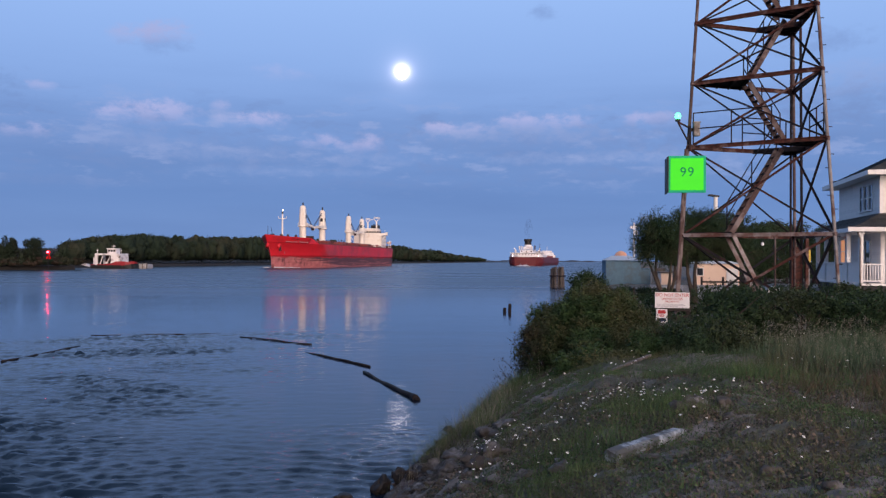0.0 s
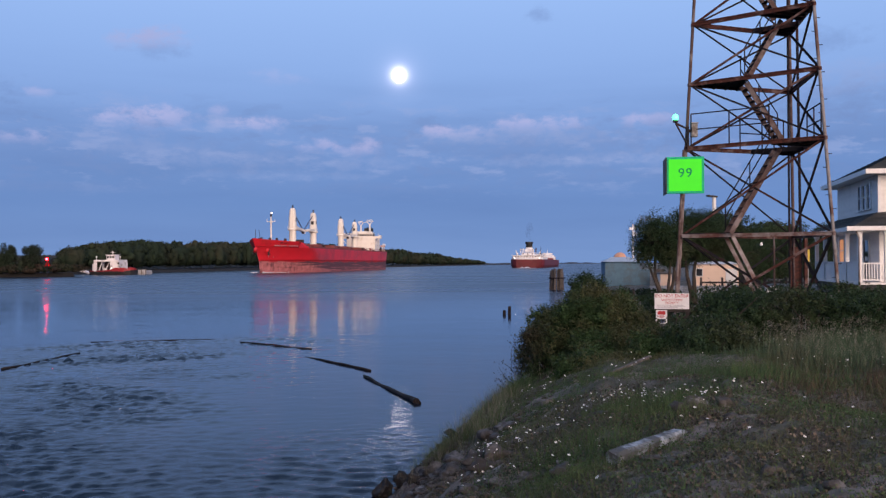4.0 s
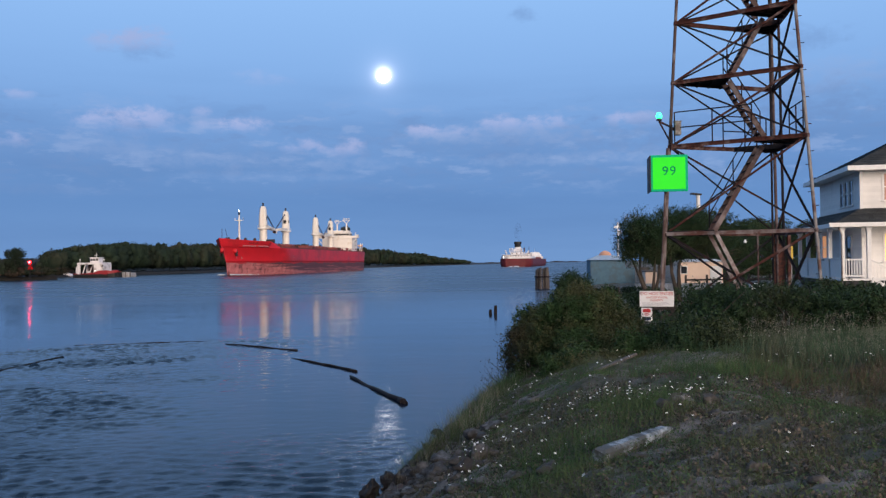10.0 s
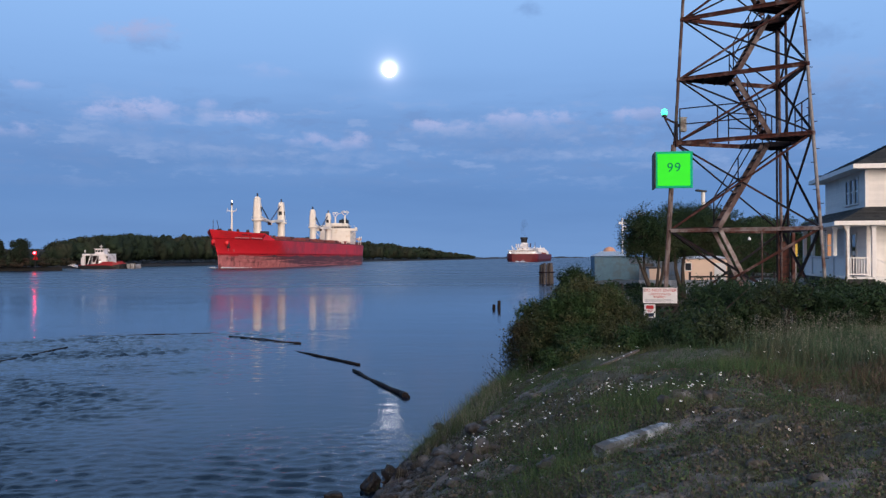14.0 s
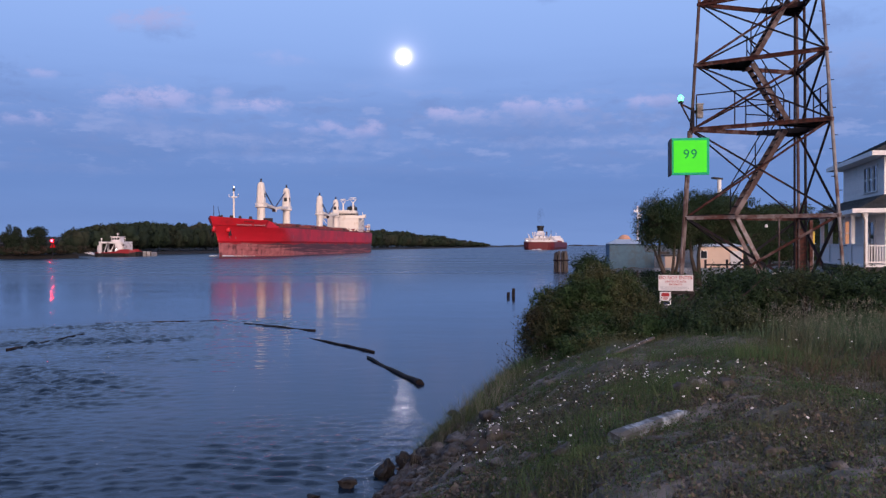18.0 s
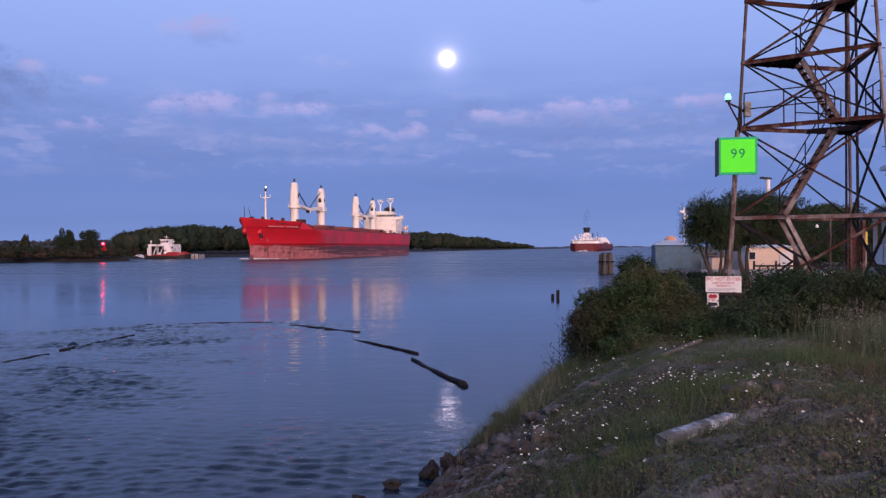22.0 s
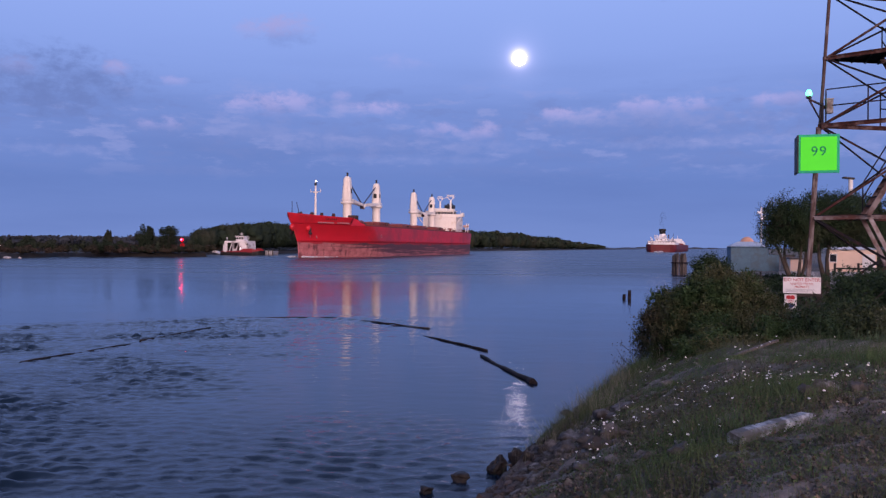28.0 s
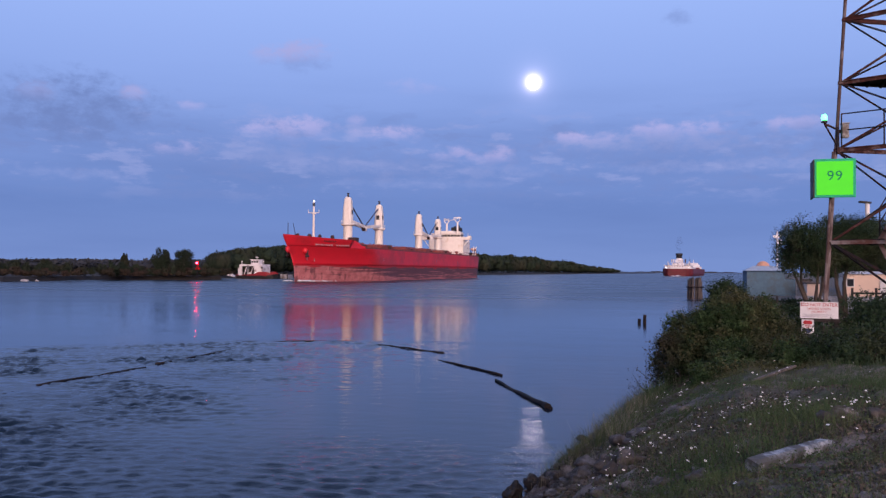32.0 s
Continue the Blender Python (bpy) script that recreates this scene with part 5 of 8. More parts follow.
    for k in range(5):
        part("step", Geo().box((0.25 + 0.3 * k, py + 0.42, 0.38 - 0.18 * k), (0.32, 0.84, 0.05)), M_TRIM, st)
    part("stringer", Geo().beam((0.06, py - 0.02, 0.42), (1.75, py - 0.02, -0.55), 0.05, 0.24), M_TRIM, st)
    part("stair_rail", Geo().beam((0.06, py, 1.38), (1.75, py, 0.4), 0.05, 0.07).box((1.75, py, 0.0), (0.1, 0.1, 1.1)), M_TRIM, st)
    for k in range(11):
        part("baluster", Geo().box((0.18 + 0.14 * k, py, 0.9 - 0.0802 * k), (0.022, 0.022, 0.86)), M_TRIM, st)
    lat = part("lattice_panel", Geo().box((1.1, py + 0.5, -0.15), (1.6, 0.05, 0.7)), M_FOUND, st, "dark panel standing for the shade under the steps")
    for k in range(12):
        part("lattice_slat", Geo().beam((0.35 + k * 0.13, py + 0.46, -0.5), (0.6 + k * 0.13, py + 0.46, 0.1), 0.02, 0.035), M_TRIM, lat)
    part("downpipe", Geo().tube((ex + 0.2, ey + 0.15, 2.9), (px + 0.02, py - 0.08, 2.6), 0.04, 0.04, 8).tube((px + 0.02, py - 0.08, 2.62), (px + 0.02, py - 0.08, 0.2), 0.04, 0.04, 8), M_GALV, H)


build_house()

# ---- vessels ----
def loft(sections, close=True):
    """A skin over equal-length sections of points."""
    g = Geo()
    n = len(sections[0])
    p = [v for s in sections for v in s]
    f = [(i * n + k, i * n + k + 1, (i + 1) * n + k + 1, (i + 1) * n + k) for i in range(len(sections) - 1) for k in range(n - 1)]
    if close:
        f += [tuple(range(n - 1, -1, -1)), tuple(range((len(sections) - 1) * n, len(sections) * n))]
    return g.add(p, f)


def stem_line(k, rake):
    """How far aft of the stem head the flared stem lies, at the share k of the bow's height."""
    return rake * float(np.interp(k, [0.0, 0.3, 0.5, 0.62, 0.74, 0.86, 0.95, 1.0], [1.0, 0.93, 0.82, 0.68, 0.47, 0.24, 0.08, 0.03]))


def hull_half(s, z, L, B, zdeck, flare=0.0, bow=26.0, stern=24.0, rake=8.5):
    """Half breadth of a full bulk-carrier hull, s metres aft of the stem head, at height z."""
    k = max(0.0, min(1.0, z / zdeck))
    start = stem_line(k, rake)
    t = max(0.0, min(1.0, (s - start) / (34.0 + 7.0 * (1 - k))))
    half = B / 2 * (1 - (1 - t) ** (1.12 + 0.28 * k)) if t > 0 else 0.0
    q = max(0.0, min(1.0, (L - s) / stern))
    half *= (0.72 + 0.10 * k) + (0.28 - 0.10 * k) * (1 - (1 - q) ** 2)
    return half


def sheer(s):
    """Rise of the forecastle's top towards the stem."""
    return 0.75 * max(0.0, 1 - s / 24.0) ** 1.6


def hull_band(L, B, z0, z1, zdeck, rows=6, rake=8.5, off=0.0, smin=0.0, smax=None, lift=False):
    """The hull's skin between two heights, both sides joined round stem and stern."""
    smax = smax or L
    st = [smin + (smax - smin) * (i / 60) ** 2.1 for i in range(61)]
    zs = [z0 + (z1 - z0) * i / rows for i in range(rows + 1)]
    secs = []
    for s in st:
        port, star = [], []
        for i, z in enumerate(zs):
            k = max(0.0, min(1.0, z / zdeck))
            x = max(s, stem_line(k, rake))
            h = hull_half(x, z, L, B, zdeck, rake=rake) + off
            zz = z + (sheer(s) * i / rows if lift else 0.0)
            port.append((-x, h, zz))
            star.append((-x, -h, zz))
        secs.append(list(reversed(port)) + [(port[0][0], 0, z0)] + star)
    return loft(secs)


def build_bulker():
    L, B, DZ, FZ, RK = 200.0, 23.7, 9.7, 12.0, 7.8
    ship = thing("bulk_carrier", "red bulk carrier in ballast with cream cranes, under way", "ship")

    def half(s, z):
        return hull_half(s, z, L, B, FZ, rake=RK)

    part("lower_hull", hull_band(L, B, -1.0, 4.6, FZ, rows=8, rake=RK), M_HULLLOW, ship, "pinkish scraped antifouling, darker and fouled aft", True)
    part("upper_hull", hull_band(L, B, 4.602, DZ, FZ, rows=8, rake=RK, off=0.02), M_HULLRED, ship, "red painted hull side", True)
    part("forecastle", hull_band(L, B, DZ - 0.02, FZ, FZ, rake=RK, off=0.03, smax=26.0, lift=True), M_HULLRED, ship, "raised red forecastle with flared bow", True)
    part("rubbing_strake", hull_band(L, B, 8.55, 8.72, FZ, rows=1, rake=RK, off=0.1, smin=30.0), M_HULLRED, ship)
    for side in (1, -1):
        secs = []
        for s in range(26, 197, 6):
            h = half(s, DZ) - 0.05
            secs.append([(-s, side * h, DZ - 0.1), (-s, side * h, DZ + 0.5), (-s, side * (h - 0.15), DZ + 0.5), (-s, side * (h - 0.15), DZ - 0.1), (-s, side * h, DZ - 0.1)])
        part("bulwark", loft(secs), M_HATCH, ship)
        # open rail along the main deck
        rl = Geo()
        for s in range(36, 192, 3):
            h = half(s, DZ) - 0.25
            rl.box((-s, side * h, DZ + 1.0), (0.08, 0.08, 1.2))
            if s < 189:
                h2 = half(s + 3, DZ) - 0.25
                for z in (1.15, 1.6):
                    rl.beam((-s, side * h, DZ + z), (-s - 3, side * h2, DZ + z), 0.06)
        part("deck_rail", rl, M_HATCH, ship)
    part("deck", Geo().prism([(-26, 8.5), (-40, 11.2), (-180, 11.2), (-194, 9.0), (-194, -9.0), (-180, -11.2), (-40, -11.2), (-26, -8.5)], DZ - 0.3, DZ + 0.05), M_HATCH, ship)
    # the forecastle's bulwark sweeps down in a curve to the main deck
    for side in (1, -1):
        g = Geo()
        top = [(26.0, FZ), (28.0, FZ - 0.12), (29.6, FZ - 0.55), (31.0, FZ - 1.3), (33.5, DZ + 0.5)]
        p = []
        for s, z in top:
            h = half(s, DZ) + 0.03
            p += [(-s, side * h, DZ - 0.1), (-s, side * h, z), (-s, side * (h - 0.3), z), (-s, side * (h - 0.3), DZ - 0.1)]
        f = [(i * 4 + a, i * 4 + (a + 1) % 4, i * 4 + 4 + (a + 1) % 4, i * 4 + 4 + a) for i in range(len(top) - 1) for a in range(4)] + [(3, 2, 1, 0), tuple(len(p) - 4 + a for a in range(4))]
        part("bulwark_wing", g.add(p, f), M_HULLRED, ship)
    part("breakwater", Geo().box((-25.6, 0, 10.9), (0.4, 17.5, 2.2), bevel=0.1), M_HULLRED, ship)
    for k, s0 in enumerate((30, 58, 86, 109, 137)):
        h = part("hatch_cover", Geo().box((-(s0 + 7), 0, DZ + 1.0), (13.5, 15.0, 1.7), bevel=0.3), M_HATCH, ship)
        part("coaming", Geo().box((-(s0 + 7), 0, DZ + 0.35), (14.5, 16.0, 0.7)), M_SHIPDARK, h)
        for j in range(5):
            part("hatch_rib", Geo().box((-(s0 + 1.5 + 2.75 * j), 0, DZ + 1.9), (0.25, 14.4, 0.22)), M_HATCH, h)
    rng = np.random.default_rng(41)
    for k in range(16):
        s, w, h = 36 + 8.4 * k + rng.uniform(-2, 2), rng.uniform(0.5, 1.5), rng.uniform(0.9, 1.9)
        part("deck_vent", Geo().lathe((-s, 9.4, DZ), [(w * 0.4, 0), (w * 0.4, h * 0.7), (w * 0.62, h * 0.75), (w * 0.62, h), (w * 0.2, h + 0.1)], 10), M_HATCH if k % 3 else M_SHIPDARK, ship)
    for side in (1, -1):
        y = half(9.6, 8.6)
        a = part("anchor", Geo().box((-9.6, side * (y + 0.45), 7.8), (0.7, 0.6, 1.9), bevel=0.2).box((-9.6, side * (y + 0.5), 7.0), (1.9, 0.5, 0.6), bevel=0.15), M_SHIPDARK, ship, "dark stowed anchor")
        part("anchor_bolster", Geo().lathe((-9.3, side * (y - 0.1), 7.7), [(0.3, 0), (0.7, 0.35), (0.75, 1.1), (0.4, 1.5)], 14), M_HULLRED, a, "", True)
    part("stem_bolster", Geo().lathe((-3.2, 0, 7.9), [(0.3, 0), (0.62, 0.4), (0.62, 1.2), (0.3, 1.6)], 14), M_HULLRED, ship, "rounded red anchor recess on the stem", True)
    # name bars and marks on the bow
    nb = part("name_plate", Geo().box((-25.2, half(25.2, 10.2) + 0.05, 10.2), (0.3, 0.1, 0.4)), M_HULLRED, ship)
    x = 11.6
    for w in (0.75, 0.6, 0.75, 0.6, 0.75, 0.6, 0.75, -0.8, 0.75, 0.6, 0.75, 0.6, 0.6, 0.75):
        if w > 0:
            y0, y1 = half(x, 10.25) + 0.12, half(x + w, 10.25) + 0.12
            part("name_bar", Geo().beam((-x, y0 + 0.03, 10.25), (-x - w, y1 + 0.03, 10.25), 0.06, 0.42), M_NAMEPAINT, nb)
        x += abs(w) + 0.28
    x = 14.0
    for w in (0.5, 0.4, 0.5, 0.4, 0.5, 0.4):
        y0, y1 = half(x, 11.3) + 0.12, half(x + w, 11.3) + 0.12
        part("yard_bar", Geo().beam((-x, y0, 11.3), (-x - w, y1, 11.3), 0.05, 0.3), M_SHIPDARK, nb)
        x += w + 0.35
    for s, z in ((11.2, 6.4), (14.0, 6.1), (48, 6.7), (112, 6.9), (146, 6.7)):
        y = half(s, z) + 0.1
        part("hull_mark", Geo().box((-s, y, z), (0.34, 0.08, 0.95)).box((-s - 0.25, y, z - 0.42), (0.75, 0.08, 0.16)), M_NAMEPAINT, ship, "pale draught mark")
    # foremast
    m = part("foremast", Geo().tube((-20.5, 0, FZ), (-20.5, 0, 23.2), 0.36, 0.22, 10).beam((-20.5, -1.6, 19.6), (-20.5, 1.6, 19.6), 0.16).beam((-20.5, -1.6, 19.6), (-20.5, -1.6, 20.5), 0.12).beam((-20.5, 1.6, 19.6), (-20.5, 1.6, 20.5), 0.12).tube((-20.5, 0, 19.3), (-20.5, 0, 19.7), 0.75, 0.75, 10), M_BUFF, ship)
    part("masthead_light", Geo().lathe((-20.1, 0.3, 22.7), [(0.06, 0), (0.15, 0.1), (0.15, 0.3), (0.06, 0.4)], 12), M_WHITELAMP, m, "lit white masthead lamp")
    part("mast_cap", Geo().lathe((-20.5, 0, 21.5), [(0.28, 0), (0.36, 0.15), (0.36, 0.8), (0.25, 0.95)], 10), M_BLACK, m)
    part("jackstaff", Geo().tube((-3.2, 0, FZ), (-3.2, 0, FZ + 4.0), 0.12, 0.08, 8), M_BLACK, ship)
    part("jackstaff", Geo().tube((-7.2, 0.6, FZ), (-5.0, 0.6, FZ + 3.8), 0.1, 0.07, 8), M_BLACK, ship)
    for s, y, w in ((28.5, 3.5, 2.2), (28, -4, 1.6), (12, 2.4, 1.2), (13, -2, 1.2), (16.5, 3.6, 1.0), (8.5, 0.5, 0.8), (22.5, 5.0, 1.1)):
        part("windlass", Geo().lathe((-s, y, (DZ if s > 26 else FZ)), [(w / 2, 0), (w / 2, 0.8), (w / 3, 1.2)], 12), M_SHIPDARK, ship)
    part("winch_house", Geo().box((-31.0, 8.2, DZ + 1.6), (2.6, 2.6, 3.2), bevel=0.15), M_SHIPDARK, ship, "dark winch housing abaft the forecastle")
    # cranes: pairs that face each other with their jibs stowed
    for s, top, d in ((48.0, 26.5, -1), (78.6, 26.3, 1), (128.6, 26.1, -1), (158.6, 25.9, 1)):
        c = part("crane_pylon", Geo().lathe((-s, 0, DZ), [(1.62, 0), (1.5, 0.6), (1.42, 7.3), (1.5, 7.5)], 24), M_BUFF, ship, "cream deck crane pylon", True)
        part("slew_ring", Geo().lathe((-s, 0, 17.1), [(1.5, 0), (2.15, 0.35), (2.15, 0.75), (1.75, 0.95)], 24), M_BUFF, c)
        # slewing tower: a tapered plate box with chamfered corners
        secs = []
        for z, a, b in ((18.0, 1.5, 1.42), (20.0, 1.52, 1.42), (22.4, 1.45, 1.34), (top - 1.1, 1.25, 1.1), (top - 0.45, 1.02, 0.9), (top - 0.1, 0.6, 0.55)):
            e = 0.42 * a
            ring = [(a, b - e), (a - e, b), (-a + e, b), (-a, b - e), (-a, -b + e), (-a + e, -b), (a - e, -b), (a, -b + e)]
            secs.append([(-s + u, v, z) for u, v in ring + ring[:1]])
        part("crane_tower", loft(secs), M_BUFF, c)
        part("crane_cap", Geo().tube((-s, 0, top - 0.2), (-s, 0, top + 0.9), 0.34, 0.3, 8).box((-s, 0, top + 1.0), (0.8, 0.5, 0.25)), M_BLACK, c)
        part("cab_window", Geo().box((-s + d * 0.15, 1.36, 21.6), (1.05, 0.12, 1.5), bevel=0.04), M_BLACK, c, "dark cab window")
        part("cab_window", Geo().box((-s + d * 1.48, 0, 21.6), (0.14, 1.2, 1.5), bevel=0.04), M_BLACK, c, "dark cab window")
        x1 = -s + d * 14.4
        j = part("crane_jib", Geo().beam((-s + d * 1.6, 1.0, 18.6), (x1, 0.6, 17.6), 0.35, 0.9).beam((-s + d * 1.6, -1.0, 18.6), (x1, -0.6, 17.6), 0.35, 0.9), M_BUFF, c)
        for q in range(1, 7):
            xa = -s + d * (1.6 + 1.9 * q)
            za = 18.6 - 0.149 * q
            part("jib_strut", Geo().beam((xa, 0.9, za), (xa, -0.9, za), 0.2, 0.5), M_BUFF, j)
        part("hook_block", Geo().box((x1 + d * 0.3, 0, 17.0), (1.1, 1.2, 1.5), bevel=0.2), M_SHIPDARK if d < 0 else M_BUFF, j)
        g = Geo()
        for y in (0.12, -0.12):
            g.tube((-s + d * 1.1, y, top - 1.6), (x1, y, 18.0), 0.13, 0.13, 6)
        part("luffing_wire", g, M_WIREBLUE, j)
        ld = part("crane_ladder", Geo().box((-s - d * 1.72, 0.25, 13.4), (0.08, 0.07, 7.4)).box((-s - d * 1.72, -0.25, 13.4), (0.08, 0.07, 7.4)), M_BUFF, c)
        for q in range(14):
            part("rung", Geo().box((-s - d * 1.72, 0, 10.2 + 0.5 * q), (0.06, 0.5, 0.06)), M_BUFF, ld)
        rr = Geo()
        for q in range(12):
            a0, a1 = math.pi * q / 6, math.pi * (q + 1) / 6
            pa, pb = Vector((-s + 2.1 * math.cos(a0), 2.1 * math.sin(a0), 18.9)), Vector((-s + 2.1 * math.cos(a1), 2.1 * math.sin(a1), 18.9))
            rr.beam(pa, pb, 0.07).beam(pa - Vector((0, 0, 1.1)), pa, 0.07)
        part("ring_rail", rr, M_BUFF, c)
    # accommodation block
    h = part("accommodation", Geo().box((-178.2, 0.4, DZ + 3.7), (13.6, 16.0, 7.4), bevel=0.2), M_BUFF, ship, "cream accommodation block")
    part("bridge_wing", Geo().box((-174.0, 0, 17.3), (3.8, 22.8, 0.3), bevel=0.1).box((-172.2, 0, 17.9), (0.16, 22.8, 1.1)), M_BUFF, h)
    for y in (10.9, -10.9):
        part("wing_house", Geo().box((-174.0, y, 18.2), (2.6, 1.0, 1.6), bevel=0.12), M_BUFF, h)
        part("wing_strut", Geo().beam((-173.5, y * 0.97, 17.2), (-173.5, y * 0.76, 14.4), 0.3), M_BUFF, h)
    w = part("wheelhouse", Geo().box((-175.5, 0, 18.65), (6.0, 13.6, 2.5), bevel=0.2).box((-175.5, 0, 20.0), (6.8, 14.4, 0.22)), M_BUFF, h)
    for y in np.arange(-6.0, 6.1, 1.5):
        part("bridge_window", Geo().box((-172.43, float(y), 19.05), (0.14, 1.2, 0.9)), M_BLACK, w)
    for x in (-177.0, -175.4, -173.8):
        part("bridge_window", Geo().box((x, 6.86, 19.05), (1.25, 0.14, 0.9)), M_BLACK, w)
    for z in (11.0, 13.4, 15.9):
        for x in (-183, -179.5):
            part("porthole", Geo().box((x, 8.44, z), (0.5, 0.08, 0.55)), M_SHIPDARK, h)
    part("wing_door", Geo().box((-184.0, 8.44, 10.8), (0.9, 0.08, 1.9)), M_SHIPDARK, h)
    # radar masts: two Y-shaped posts with scanners and a joining platform
    for y, wide, z in ((-1.2, 2.8, 26.2), (3.9, 3.8, 26.9)):
        r = part("radar_mast", Geo().tube((-179, y, 20.1), (-179, y, z - 1.6), 0.45, 0.4, 12).beam((-179, y, z - 1.8), (-179, y - wide * 0.45, z), 0.3).beam((-179, y, z - 1.8), (-179, y + wide * 0.45, z), 0.3).box((-179, y, z + 0.05), (1.6, wide, 0.2)), M_BUFF, h)
        part("radar_scanner", Geo().box((-179, y, z + 0.75), (0.35, wide * 0.9, 0.32), bevel=0.05).tube((-179, y, z + 0.1), (-179, y, z + 0.7), 0.2, 0.2, 8), M_BUFF, r)
        part("mast_rail", Geo().beam((-178.3, y - wide / 2, z + 0.6), (-178.3, y + wide / 2, z + 0.6), 0.06).beam((-178.3, y, z), (-178.3, y, z + 0.6), 0.06), M_BUFF, r)
    part("mast_bridge", Geo().beam((-179, 0.2, 26.2), (-179, 2.2, 26.7), 0.5, 0.16), M_BUFF, h)
    part("monkey_island", Geo().box((-176.5, 0, 20.7), (4.0, 6.0, 1.2), bevel=0.2), M_BUFF, h)
    fn = part("funnel", Geo().box((-189.5, 1.0, 17.9), (5.5, 5.0, 7.6), bevel=0.6), M_BUFF, ship)
    part("funnel_top", Geo().box((-189.5, 1.0, 22.6), (4.9, 4.4, 1.9), bevel=0.3).tube((-189.4, 1.9, 23.4), (-189.4, 1.9, 24.5), 0.5, 0.5, 10).tube((-189.4, 0.2, 23.4), (-189.4, 0.2, 24.2), 0.4, 0.4, 10), M_BLACK, fn, "black funnel top")
    part("engine_casing", Geo().box((-188.6, 0, DZ + 2.2), (7.0, 11.0, 4.4), bevel=0.3), M_BUFF, ship)
    b = part("lifeboat", Geo().rock((-188.0, 9.4, DZ + 3.4), (3.2, 1.2, 1.1), 5), M_ORANGE, ship, "enclosed orange lifeboat")
    for xs in (-185.6, -190.4):
        part("davit", Geo().beam((xs, 9.6, DZ), (xs, 10.2, DZ + 4.8), 0.35), M_BUFF, b)
    part("stern_pole", Geo().tube((-185.4, 7.4, 17.0), (-185.4, 7.4, 20.6), 0.14, 0.08, 8), M_BUFF, ship)
    part("stern_pole", Geo().tube((-193, 6.0, DZ), (-193, 6.4, DZ + 3.6), 0.12, 0.08, 8), M_BUFF, ship)
    part("stern_lamp", Geo().lathe((-192.0, 8.6, DZ + 2.6), [(0.1, 0), (0.2, 0.1), (0.2, 0.35), (0.1, 0.45)], 10), M_WHITELAMP, ship, "lit white stern lamp")
    # the white curl of water under the stem
    g = Geo()
    rng = np.random.default_rng(5)
    for i in range(110):
        t = rng.uniform(0, 1) ** 2.6 * 0.55
        side = 1 if i % 3 else -1
        g.rock((-8.2 - 26 * t + rng.normal(0, 0.4) + (2.0 if i % 5 == 0 else 0), side * (0.5 + half(9.8 + 26 * t, 0) + rng.uniform(0, 1.2) + 1.2 * t), 0.03 + 0.25 * (1 - t)), (rng.uniform(0.3, 1.3), rng.uniform(0.2, 0.5), rng.uniform(0.05, 0.3) * (1.1 - t)), i, n=1)
    tagged(part("bow_wave", g, M_FOAM, ship, "white foam curling from the stem", True), kind="stuff")
    return ship


